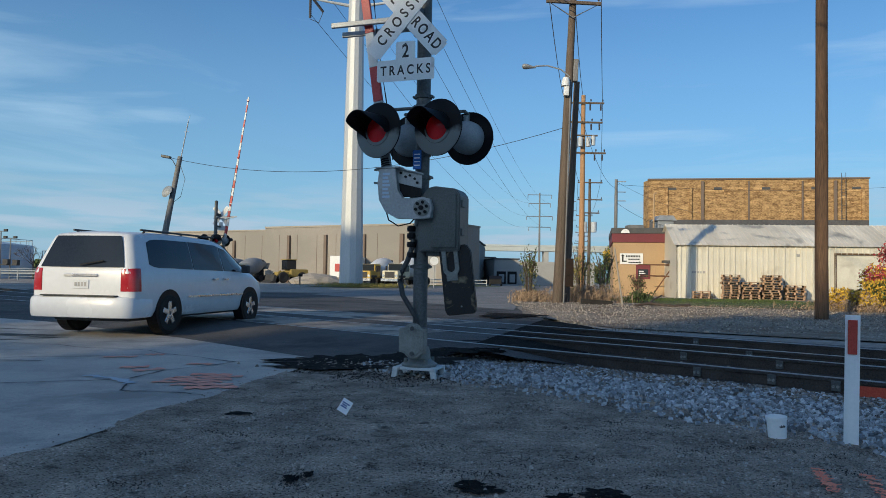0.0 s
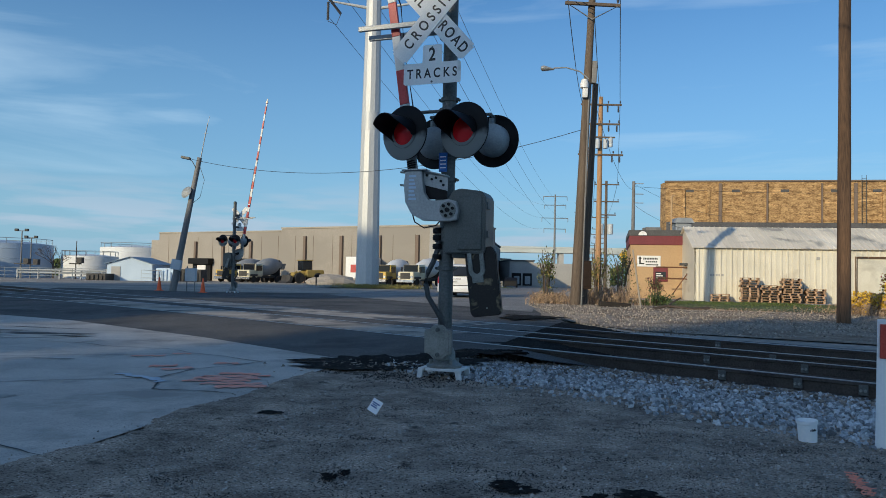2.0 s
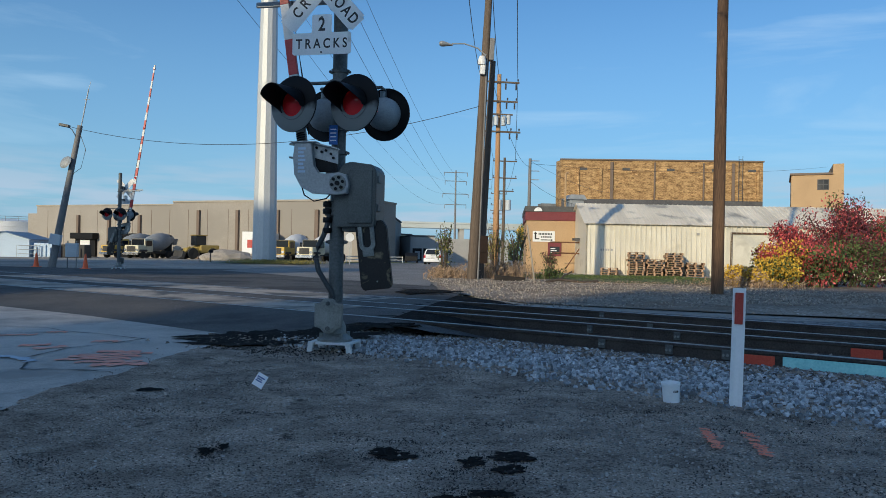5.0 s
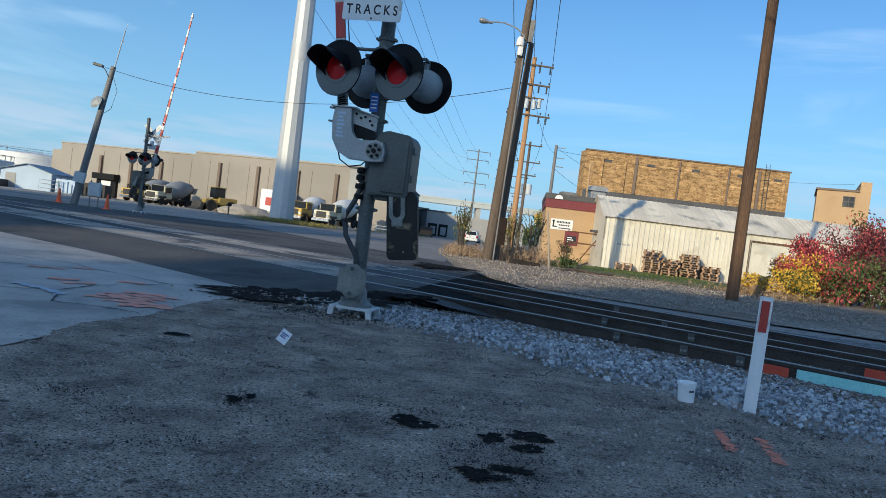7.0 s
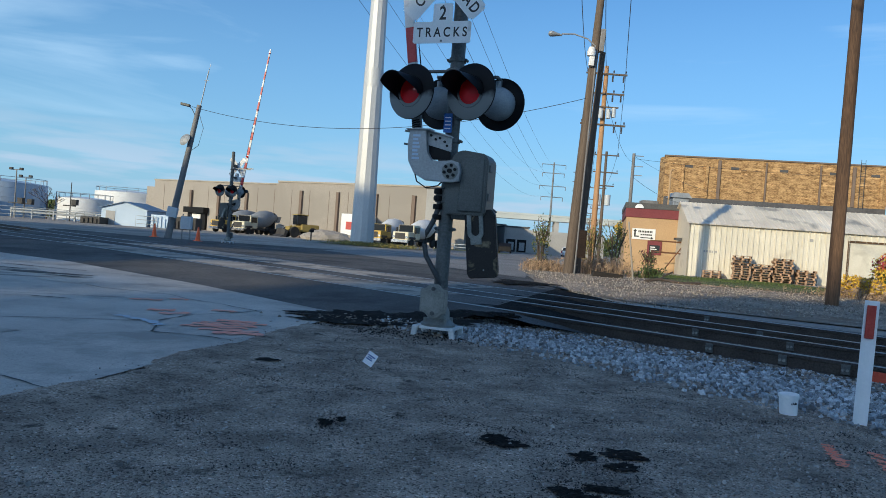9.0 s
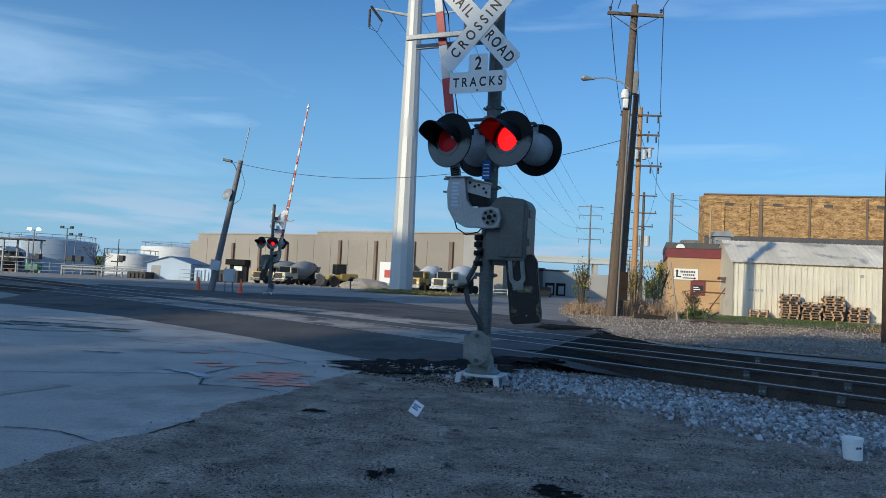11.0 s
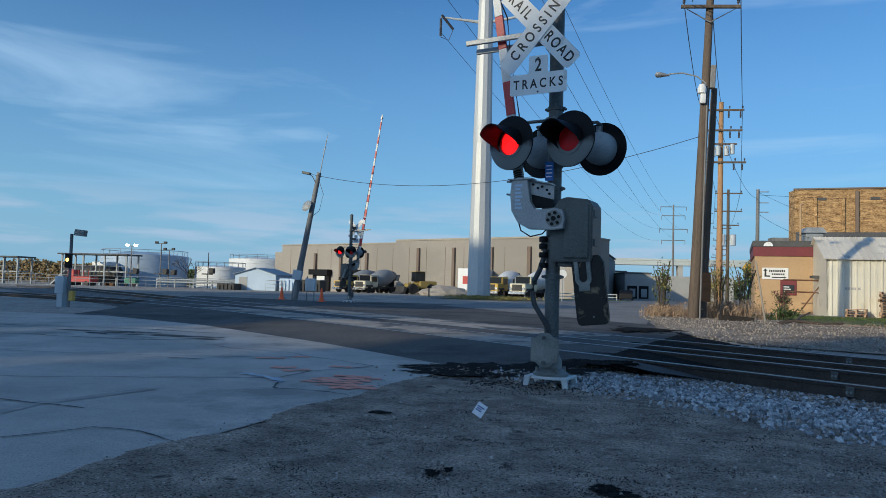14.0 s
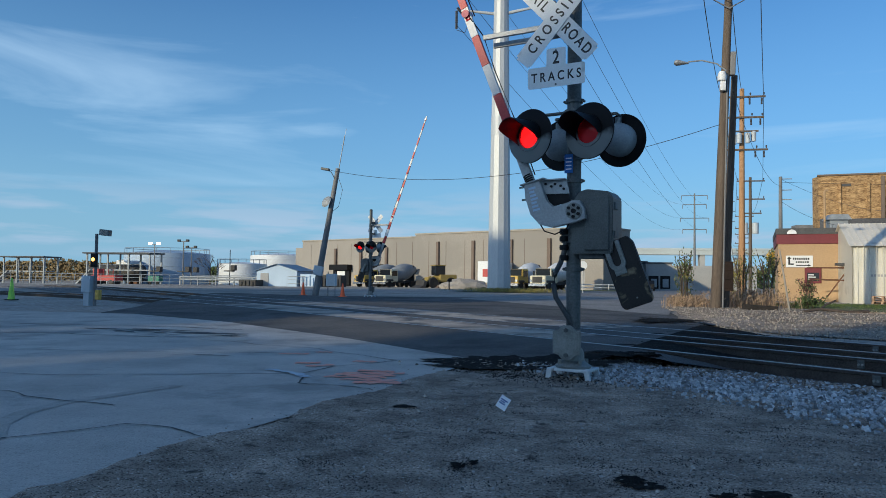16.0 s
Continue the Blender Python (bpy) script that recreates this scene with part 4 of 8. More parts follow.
for i, (p, w) in enumerate(((((-1.75, 9.35), (-2.6, 9.1), (-3.1, 8.3), (-3.3, 7.6), (-3.0, 6.9), (-2.2, 6.7)), 0.035), (((-3.3, 7.6), (-4.6, 7.0), (-6.5, 6.6)), 0.03), (((-2.6, 9.1), (-4.2, 10.2), (-6.0, 10.8)), 0.03), (((-6.2, 12.0), (-7.5, 11.2), (-9.5, 11.4), (-12.5, 11.0)), 0.07), (((-7.0, 13.4), (-9.5, 13.6), (-13, 13.2)), 0.09), (((-4.0, 5.2), (-5.4, 5.6), (-7.4, 5.4), (-10, 6.0)), 0.03), (((-2.55, 4.3), (-3.4, 4.5), (-4.6, 3.6)), 0.025), (((-8.0, 12.3), (-8.6, 12.0), (-9.2, 12.2), (-8.4, 12.6)), 0.22), (((-3.9, 9.9), (-5.5, 9.2), (-8.8, 8.6)), 0.025))):
    stroke("road_crack", p, w, M["crack"], "dark open crack in the concrete road", 0.019, road_z, 60 + i)

stroke("tyre_mark", ((-4.1, 6.4), (-4.3, 5.8), (-4.5, 5.3), (-4.48, 4.8), (-4.3, 4.35), (-3.95, 3.94)), 0.16, M["skid"], "faint dark curved tyre mark on the concrete", 0.016, road_z, 90)
for i, (x, y, r, sq) in enumerate(((-7.0, 12.0, 0.75, (1.3, 0.8)), (-8.6, 12.9, 0.6, (1.6, 0.6)), (-6.2, 11.2, 0.4, (1.4, 0.7)))):
    blob("road_patch", r, 60, (x, y), M["patch"], "pale worn patch on the concrete road", "road patch", 120 + i, sq, dz=0.015 + 0.001 * i, height=road_z)


for i, (x, y, r, sq) in enumerate(((-7.3, 12.3, 0.55, (1.7, 0.35)), (-8.5, 12.75, 0.40, (2.0, 0.3)), (-9.6, 12.6, 0.3, (2.4, 0.3)), (-6.6, 11.9, 0.22, (1.6, 0.4)), (-5.2, 8.9, 0.16, (2.0, 0.3)))):
    blob("pothole", r, 60, (x, y), M["crack"], "dark broken hollow in the concrete", "pothole", 140 + i, sq, dz=0.021 + 0.001 * i, height=road_z)


# Dirt and crumbs lie ragged over the edge of the concrete.
def road_edge(f):
    return (-5.2 + 2.48 * f / 0.55, -8 + 11.66 * f / 0.55) if f < 0.55 else (-2.72 + 1.22 * (f - 0.55) / 0.45, 3.66 + 5.84 * (f - 0.55) / 0.45)


def dirt_shoulder():
    """A ragged wedge of dirt from the concrete's edge down to the packed ground."""
    rnd = random.Random(77)
    bm = bmesh.new()
    rows = []
    for i in range(261):
        x, y = road_edge(0.40 + 0.5 * i / 260)
        lap = 0.05 + 0.16 * noise.noise((y * 1.1, 0, 4)) + 0.10 * noise.noise((y * 5, 2, 4)) + rnd.uniform(-0.025, 0.025)
        row = []
        for k, (dx, mix, up) in enumerate(((-lap, 0.0, 0.011), (-lap + 0.05, 0.0, 0.024), (0.10, 0.1, 0.026), (0.26, 0.55, 0.018), (0.48, 0.9, 0.011), (0.75, 1.0, -0.006))):
            px = x + dx + (rnd.uniform(-0.02, 0.02) if k else 0)
            low, high = gz(px, y), max(gz(px, y), road_z(px, y))
            row.append(bm.verts.new((px, y, high * (1 - mix) + low * mix + up)))
        rows.append(row)
    for a, b in zip(rows, rows[1:]):
        for k in range(5):
            bm.faces.new((a[k], a[k + 1], b[k + 1], b[k]))
    return solid("dirt_shoulder", bm, M["dirt"], Matrix(), "ragged dirt spilling over the concrete edge", "dirt ground", kind="structure")


dirt_shoulder()
stones("edge_crumbs", lambda r: (lambda p: (p[0] + r.gauss(0.02, 0.12), p[1]))(road_edge(0.56 + 0.44 * r.random())), 380, (0.004, 0.013), M["brownstone"], "dirt crumbs along the concrete edge", 91, height=lambda x, y: max(gz(x, y), road_z(x, y)) + 0.012)
stones("pebbles", lambda r: (r.uniform(1.2, 6.5), r.uniform(1.8, 5.6)), 3000, (0.006, 0.022), M["pebble"], "pale pebbles strewn over the dirt beside the marker post", 93)
stones("apron_crumbs", lambda r: (-0.75 + r.gauss(0, 0.75), 8.25 + r.gauss(0, 0.28)), 1500, (0.005, 0.018), M["blacktop"], "black asphalt crumbs spilling from the apron", 94)
fleck_rnd = random.Random(55)
FLECKS = [(fleck_rnd.uniform(-2.3, 4.5), fleck_rnd.uniform(2.0, 7.6)) for _ in range(210)]
stones("dark_crumbs", lambda r: (lambda p: (p[0] + r.gauss(0, 0.09), p[1] + r.gauss(0, 0.04)))(r.choice(FLECKS)), 9000, (0.003, 0.010), M["darkstone"], "dark oily crumbs scattered over the packed dirt", 92)

# Unseen stepped blocks added far behind the camera to shade the near ground.
def shade_block(outline, name="works_building"):
    """Outline of (across, height) pairs, standing across the sun's way."""
    dp = Vector((0.8, -0.6, 0))
    bm = bmesh.new()
    prism(bm, [(outline[0][0], -1.0)] + list(outline) + [(outline[-1][0], -1.0)], 0.0, 16.0)
    m = Matrix.Translation(SUN_AWAY * -100.0) @ Matrix(((dp.x, -SUN_AWAY.x, 0, 0), (dp.y, -SUN_AWAY.y, 0, 0), (0, 0, 1, 0), (0, 0, 0, 1)))
    return solid(name, bm, M["paleblock"], m, "plain pale unseen block added to shade the near ground", "building")


shade_block(((-62, 46.0), (-39, 46.0)))
shade_block(((-38.6, 39.5), (-24.2, 39.5)))
shade_block(((-24.0, 32.8), (-15.9, 32.8)))
shade_block(((-15.7, 30.6), (-10.3, 30.6)))
shade_block(((-10.1, 33.0), (-6.9, 33.2), (-5.9, 34.5), (-3.8, 35.6), (-2.0, 37.0), (45, 37.0)))

# ---- the crossing signal with its gate ----
GATE_REST = 8.8


def lamp_head(parent, x, y, z, yaw, lit):
    """One flashing lamp: background disc, housing, ring, red lens, hood, bulb and an added blind behind the lens."""
    at = Matrix.Translation((x, y, z)) @ Matrix.Rotation(radians(yaw), 4, "Z") @ Matrix.Rotation(radians(90), 4, "X")
    bm = bmesh.new()      # local z points out of the lens
    lathe(bm, [(0.175, 0.006), (0.30, 0.0), (0.315, -0.012), (0.315, -0.022), (0.30, -0.016), (0.175, -0.010), (0.175, 0.006)], 36)
    head = part("lamp_head", bm, M["black"], parent, "round black background of a flashing lamp", at, True)
    bm = bmesh.new()
    lathe(bm, [(0.172, -0.002), (0.196, -0.004), (0.196, -0.11), (0.165, -0.18), (0.10, -0.225), (0.001, -0.235)], 28)
    rod(bm, (0, 0.10, -0.10), (0, 0.26, -0.10), 0.03)
    part("housing", bm, M["lampgrey"], head, "pale grey lamp housing", None, True)
    bm = bmesh.new()
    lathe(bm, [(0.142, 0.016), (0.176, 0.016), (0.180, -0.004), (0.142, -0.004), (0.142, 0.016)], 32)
    part("lens_ring", bm, M["blackgrey"], head, "", None, True)
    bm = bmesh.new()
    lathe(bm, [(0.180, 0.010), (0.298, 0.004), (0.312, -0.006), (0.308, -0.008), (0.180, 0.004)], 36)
    part("faceplate", bm, M["blackgrey"], head, "black face, grey over its lower half", None, True)
    bm = bmesh.new()
    lathe(bm, [(0.001, 0.044), (0.05, 0.040), (0.10, 0.026), (0.146, 0.004)], 28)
    part("lens", bm, M["lens"], head, "round red glass lens", None, True)
    bm = bmesh.new()
    prof = [(0.170, 0.0), (0.166, 0.18), (0.158, 0.36), (0.152, 0.36), (0.160, 0.18), (0.164, 0.0)]
    n = 26
    rings = []
    for r, zz in prof:
        ring = []
        for i in range(n + 1):
            a = radians(-16) + radians(232) * i / n
            cut = 1.0 - 0.86 * ss(0.50, 1.0, abs(i / n - 0.5) * 2)
            ring.append(bm.verts.new((r * math.cos(a), r * math.sin(a), zz * cut + 0.01)))
        rings.append(ring)
    for a, b in zip(rings, rings[1:]):
        for i in range(n):
            bm.faces.new((a[i], a[i + 1], b[i + 1], b[i]))
    part("hood", bm, M["black"], head, "black visor hood", None, True)
    bm = bmesh.new()
    lathe(bm, [(0.001, 0.018), (0.06, 0.012), (0.138, -0.014), (0.138, -0.02), (0.001, -0.02)], 24)
    part("bulb", bm, M["bulb"], head, "red flasher light source")
    bm = bmesh.new()
    # added blind: covers the always glowing bulb so that the lamp looks off
    lathe(bm, [(0.001, 0.026), (0.06, 0.020), (0.141, -0.006), (0.141, -0.010), (0.06, 0.016), (0.001, 0.022)], 24)
    blind = part("reflector_blind", bm, M["shutter"], head, "added dark blind hiding the bulb between flashes", Matrix())
    blind["phase"] = lit
    return head


def crossing_signal(m, label):
    sig = thing("crossing_signal", m, label, "crossing signal", "crossing signals")
    # foot: white steel stand, flange casting
    bm = bmesh.new()
    box(bm, -0.25, 0.25, -0.20, -0.13, 0.085, 0.115, 0.006)
    box(bm, -0.25, 0.25, 0.13, 0.20, 0.085, 0.115, 0.006)
    box(bm, -0.25, -0.17, -0.13, 0.13, 0.087, 0.113, 0.004)
    box(bm, 0.17, 0.25, -0.13, 0.13, 0.087, 0.113, 0.004)
    stand = part("stand", bm, M["whitesteel"], sig, "white painted steel foundation stand")
    for x in (-0.22, 0.22):
        for y in (-0.17, 0.17):
            bm = bmesh.new()
            lean = 0.03 if x > 0 else -0.03
            prism(bm, [(x - 0.03, 0.087), (x + 0.03, 0.087), (x + 0.03 + lean, -0.06), (x - 0.03 + lean, -0.06)], y - 0.02, y + 0.02)
            part("leg", bm, M["whitesteel"], stand)
    bm = bmesh.new()
    lathe(bm, [(0.001, 0.115), (0.20, 0.115), (0.21, 0.14), (0.16, 0.17), (0.13, 0.20), (0.125, 0.28), (0.10, 0.34)], 20)
    for k in range(4):
        a = radians(45 + 90 * k)
        rod(bm, (0.17 * math.cos(a), 0.17 * math.sin(a), 0.14), (0.17 * math.cos(a), 0.17 * math.sin(a), 0.21), 0.022, n=6)
    part("flange", bm, M["casting"], sig, "bolted base casting", None, True)
    bm = bmesh.new()
    rod(bm, (0, 0, 0.2), (0, 0, 4.82), 0.083, n=24)
    mast = part("mast", bm, M["mast"], sig, "dark grey steel mast", None, True)
    bm = bmesh.new()
    lathe(bm, [(0.088, 4.80), (0.088, 4.86), (0.05, 4.90), (0.001, 4.91)], 20)
    part("cap", bm, M["mast"], mast)
    for z in (1.25, 2.28, 2.55, 3.10, 3.22, 3.95):
        bm = bmesh.new()
        lathe(bm, [(0.082, z - 0.025), (0.10, z - 0.022), (0.10, z + 0.022), (0.082, z + 0.025)], 20)
        rod(bm, (0.11, -0.03, z), (0.11, 0.03, z), 0.018, n=6)
        rod(bm, (-0.11, -0.03, z), (-0.11, 0.03, z), 0.018, n=6)
        part("band_clamp", bm, M["mast"], mast)
    # junction box with its shaped lid
    bm = bmesh.new()
    box(bm, -0.112, 0.112, -0.20, -0.03, 0.27, 0.56, 0.015)
    jb = part("junction_box", bm, M["mast"], sig, "weathered cast junction box")
    bm = bmesh.new()
    o = []
    for x, z in ((-0.165, 0.285), (-0.10, 0.285), (-0.085, 0.255), (-0.05, 0.225), (0.05, 0.225), (0.085, 0.255), (0.10, 0.285), (0.165, 0.285), (0.165, 0.55), (0.10, 0.55), (0.085, 0.58), (0.05, 0.61), (-0.05, 0.61), (-0.085, 0.58), (-0.10, 0.55), (-0.165, 0.55)):
        o.append((x, z))
    prism(bm, o, -0.235, -0.198)
    bmesh.ops.bevel(bm, geom=bm.edges[:], offset=0.008, segments=2, affect="EDGES")
    lid = part("lid", bm, M["casting"], jb)
    bm = bmesh.new()
    prism(bm, [(x * 0.80, 0.4175 + (z - 0.4175) * 0.84) for x, z in o], -0.243, -0.230)
    bmesh.ops.bevel(bm, geom=bm.edges[:], offset=0.005, segments=1, affect="EDGES")
    part("lid_panel", bm, M["casting"], lid)
    for z in (0.275, 0.555):
        bm = bmesh.new()
        rod(bm, (0, -0.23, z), (0, -0.262, z), 0.026, n=6)
        part("lid_bolt", bm, M["mast"], jb)
    # conduit hose
    bm = bmesh.new()
    tube(bm, [(0.0, -0.07, 0.58), (-0.02, -0.10, 0.68), (-0.09, -0.12, 0.80), (-0.17, -0.12, 0.92), (-0.20, -0.12, 1.06), (-0.18, -0.12, 1.2), (-0.12, -0.11, 1.32), (-0.08, -0.10, 1.45), (-0.06, -0.08, 1.6)], 0.03, 12)
    part("conduit", bm, M["hose"], sig, "flexible dark conduit", None, True)
    for z in (1.38, 1.50, 1.60, 1.68):
        bm = bmesh.new()
        lathe(bm, [(0.001, z - 0.03), (0.05, z - 0.03), (0.055, z), (0.05, z + 0.03), (0.001, z + 0.03)], 14, Matrix.Translation((-0.085, -0.09, 0)))
        part("cable_gland", bm, M["black"], sig, "", None, True)
    # gate mechanism
    bm = bmesh.new()
    prism(bm, [(0.03, 1.42), (0.50, 1.42), (0.52, 1.46), (0.52, 2.05), (0.47, 2.12), (0.22, 2.155), (0.13, 2.13), (0.03, 1.98)], -0.20, 0.16)
    bmesh.ops.bevel(bm, geom=bm.edges[:], offset=0.012, segments=2, affect="EDGES")
    mb = part("gate_mechanism", bm, M["mech"], sig, "dark grey gate mechanism case")
    bm = bmesh.new()
    box(bm, 0.20, 0.48, -0.222, -0.198, 1.46, 2.06, 0.01)
    part("cover", bm, M["mech"], mb)
    for z in (1.60, 1.92):
        bm = bmesh.new()
        box(bm, 0.505, 0.535, -0.15, -0.05, z, z + 0.08, 0.005)
        part("latch", bm, M["mast"], mb)
    bm = bmesh.new()
    box(bm, 0.10, 0.46, -0.12, 0.10, 1.37, 1.43, 0.01)
    part("base_plate", bm, M["mast"], mb)
    for z0, z1 in ((1.55, 1.72), (1.95, 2.06)):
        bm = bmesh.new()
        box(bm, -0.12, 0.16, -0.10, 0.10, z0, z1, 0.012)
        part("mounting_bracket", bm, M["mast"], mb)
    # lamp crossarms and lamps
    for y, xs in ((-0.14, (-0.41, 0.30)), (0.14, (-0.28, 0.46))):
        bm = bmesh.new()
        rod(bm, (xs[0], y, 3.06), (xs[1], y, 3.06), 0.02)
        box(bm, -0.07, 0.07, min(y, 0), max(y, 0), 3.02, 3.10, 0.006)
        for x in xs:
            yy = y * 2.0
            rod(bm, (x, y, 3.06), (x, yy, 3.06), 0.018)
            rod(bm, (x, yy, 3.06), (x, yy, 2.92), 0.022)
        part("lamp_crossarm", bm, M["mast"], sig, "", None, True)
    lamp_head(sig, -0.41, -0.38, 2.78, -16, 0)
    lamp_head(sig, 0.30, -0.38, 2.78, -16, 1)
    lamp_head(sig, -0.28, 0.36, 2.78, 180 - 10, 1)
    lamp_head(sig, 0.46, 0.36, 2.78, 180 - 10, 0)
    bm = bmesh.new()
    box(bm, -0.07, 0.03, -0.13, -0.122, 2.36, 2.58)
    part("number_plate", bm, M["blue"], sig, "small blue notice plate")
    bm = bmesh.new()
    for i in range(4):
        box(bm, -0.055, 0.015, -0.1325, -0.1302, 2.40 + i * 0.042, 2.412 + i * 0.042)
    part("notice_lines", bm, M["signwhite"], sig)
    # crossbuck and track sign
    for front, ang, words in ((0, -48, ("RAIL", "ROAD")), (1, 48, ("CROSSING",))):
        y = -0.335 - 0.012 * front
        base = Matrix.Translation((-0.10, y, 4.115)) @ Matrix.Rotation(radians(-ang), 4, "Y")
        bm = bmesh.new()
        box(bm, -0.625, 0.625, -0.003, 0.003, -0.116, 0.116)
        corners = [e for e in bm.edges if abs(e.verts[0].co.y - e.verts[1].co.y) > 0.003]
        bmesh.ops.bevel(bm, geom=corners, offset=0.025, segments=4, affect="EDGES")
        blade = part("crossbuck_blade", bm, M["signwhite"], sig, "white crossbuck blade with black letters", base)
        flat = Matrix.Rotation(radians(90), 4, "X")
        if front:
            lettering("CROSSING", 0.168, M["signblack"], blade, Matrix.Translation((0, -0.0045, 0)) @ flat, spacing=1.62)
        else:
            lettering("RAIL", 0.168, M["signblack"], blade, Matrix.Translation((-0.36, -0.0045, 0)) @ flat, spacing=1.42)
            lettering("ROAD", 0.168, M["signblack"], blade, Matrix.Translation((0.36, -0.0045, 0)) @ flat, spacing=1.34)
    for z0, z1, y0 in ((4.05, 4.22, -0.33), (3.50, 3.58, -0.34)):
        bm = bmesh.new()
        box(bm, -0.10, 0.02, y0, -0.08, z0, z1, 0.005)
        part("sign_bracket", bm, M["mast"], sig)
    bm = bmesh.new()
    prism(bm, [(-0.343, -0.115), (-0.325, -0.13), (0.325, -0.13), (0.343, -0.115), (0.343, 0.095), (0.325, 0.113), (0.125, 0.113), (0.115, 0.125), (0.115, 0.30), (0.10, 0.315), (-0.10, 0.315), (-0.115, 0.30), (-0.115, 0.125), (-0.125, 0.113), (-0.325, 0.113), (-0.343, 0.095)], -0.003, 0.003)
    ts = part("track_sign", bm, M["signwhite"], sig, "white sign reading 2 TRACKS", Matrix.Translation((-0.10, -0.345, 3.46)))
    flat = Matrix.Rotation(radians(90), 4, "X")
    lettering("TRACKS", 0.150, M["signblack"], ts, Matrix.Translation((0, -0.0045, -0.012)) @ flat, spacing=1.52)
    lettering("2", 0.21, M["signblack"], ts, Matrix.Translation((0, -0.0045, 0.20)) @ flat)
    bm = bmesh.new()
    for z in (0.285, -0.105):
        rod(bm, (0, -0.002, z), (0, -0.010, z), 0.012, n=8)
    part("sign_bolt", bm, M["mast"], ts)
    # arm rest bars
    bm = bmesh.new()
    box(bm, -1.06, -0.05, -0.30, -0.26, 4.03, 4.09, 0.006)
    box(bm, -1.00, -0.05, -0.13, -0.09, 3.97, 4.03, 0.006)
    box(bm, -0.10, 0.10, -0.29, 0.06, 4.0, 4.06, 0.006)
    part("arm_rest", bm, M["alu"], sig, "pale aluminium gate arm rest")
    # gate arm: the bent bracket carries the pole and, behind the hub, the counterweights
    hub = Matrix.Translation((0.11, -0.26, 1.90))
    bm = bmesh.new()
    prism(bm, [(0.10, -0.11), (0.12, 0.0), (0.09, 0.10), (0.0, 0.125), (-0.14, 0.10), (-0.24, 0.11), (-0.30, 0.20), (-0.325, 0.46), (-0.52, 0.46), (-0.54, 0.30), (-0.52, 0.10), (-0.44, -0.04), (-0.30, -0.115), (0.0, -0.125)], -0.05, 0.035)
    bmesh.ops.bevel(bm, geom=[e for e in bm.edges if abs(e.verts[0].co.y - e.verts[1].co.y) < 0.001], offset=0.008, segments=2, affect="EDGES")
    arm = part("gate_arm", bm, M["alu"], sig, "bent aluminium gate arm bracket", hub, False)
    bm = bmesh.new()
    rod(bm, (0, -0.052, 0), (0, -0.062, 0), 0.095, n=24)
    part("hub_plate", bm, M["casting"], arm)
    for k in range(6):
        a = radians(60 * k + 15)
        bm = bmesh.new()
        rod(bm, (0.065 * math.cos(a), -0.058, 0.065 * math.sin(a)), (0.065 * math.cos(a), -0.082, 0.065 * math.sin(a)), 0.019, n=6)
        part("hub_bolt", bm, M["black"], arm)
    bm = bmesh.new()
    rod(bm, (0, -0.058, 0), (0, -0.086, 0), 0.026, n=12)
    part("hub_pin", bm, M["black"], arm)
    bm = bmesh.new()      # folded bracket top
    box(bm, -0.56, -0.26, -0.075, 0.075, 0.455, 0.47, 0.003)
    prism(bm, [(-0.33, 0.455), (-0.03, 0.385), (-0.03, 0.225), (-0.33, 0.30)], 0.02, 0.035)
    prism(bm, [(-0.33, 0.470), (-0.03, 0.400), (-0.03, 0.386), (-0.33, 0.456)], -0.03, 0.08)
    part("arm_clamp", bm, M["alu"], arm)
    # black sheet below the clamp plate, painted dark for the shadow there
    bm = bmesh.new()
    prism(bm, [(-0.31, 0.30), (-0.04, 0.225), (-0.04, 0.135), (-0.24, 0.13), (-0.31, 0.19)], 0.03, 0.045)
    part("clamp_web", bm, M["black"], arm)
    for hx, hz in ((-0.28, 0.405), (-0.22, 0.36), (-0.17, 0.375), (-0.11, 0.335), (-0.08, 0.29)):
        bm = bmesh.new()
        rod(bm, (hx, 0.019, hz), (hx, 0.004, hz), 0.015, n=8)
        part("clamp_bolt", bm, M["black"], arm)
    for hz in (0.44, 0.29):
        bm = bmesh.new()
        rod(bm, (-0.535, 0.0, hz), (-0.60, 0.0, hz + 0.01), 0.012, n=6)
        part("clamp_pin", bm, M["casting"], arm)
    bm = bmesh.new()      # blue decal bars
    for i in range(7):
        box(bm, -0.475, -0.385 - 0.012 * (i % 3), -0.0535, -0.0525, 0.12 + i * 0.043, 0.145 + i * 0.043)
    part("decal_lines", bm, M["hutblue"], arm)
    lean = Matrix.Translation((-0.47, 0.06, 0.46)) @ Matrix.Rotation(radians(-GATE_REST), 4, "Y")
    bm = bmesh.new()
    for k in range(40):
        a = k / 40 * 2 * math.pi * 4
        if k:
            rod(bm, last, (0.055 * math.cos(a), 0.055 * math.sin(a), 0.02 + k * 0.0025), 0.008, n=5)
        last = (0.055 * math.cos(a), 0.055 * math.sin(a), 0.02 + k * 0.0025)
    part("cable_coil", bm, M["black"], arm, "", lean)
    length = 7.2
    cuts = [0.0, 0.80] + [0.80 + 0.41 * (i + 1) for i in range(18)]
    for i, (a, b) in enumerate(zip(cuts, cuts[1:])):
        bm = bmesh.new()
        w0, w1 = 0.058 - 0.004 * a, 0.058 - 0.004 * b
        box(bm, -w0, w0, -0.022, 0.022, a + 0.001, b - 0.001, 0.004)
        for v in bm.verts:
            if v.co.z > (a + b) / 2:
                v.co.x *= w1 / w0
        red = (i % 2 == 1) if i else False
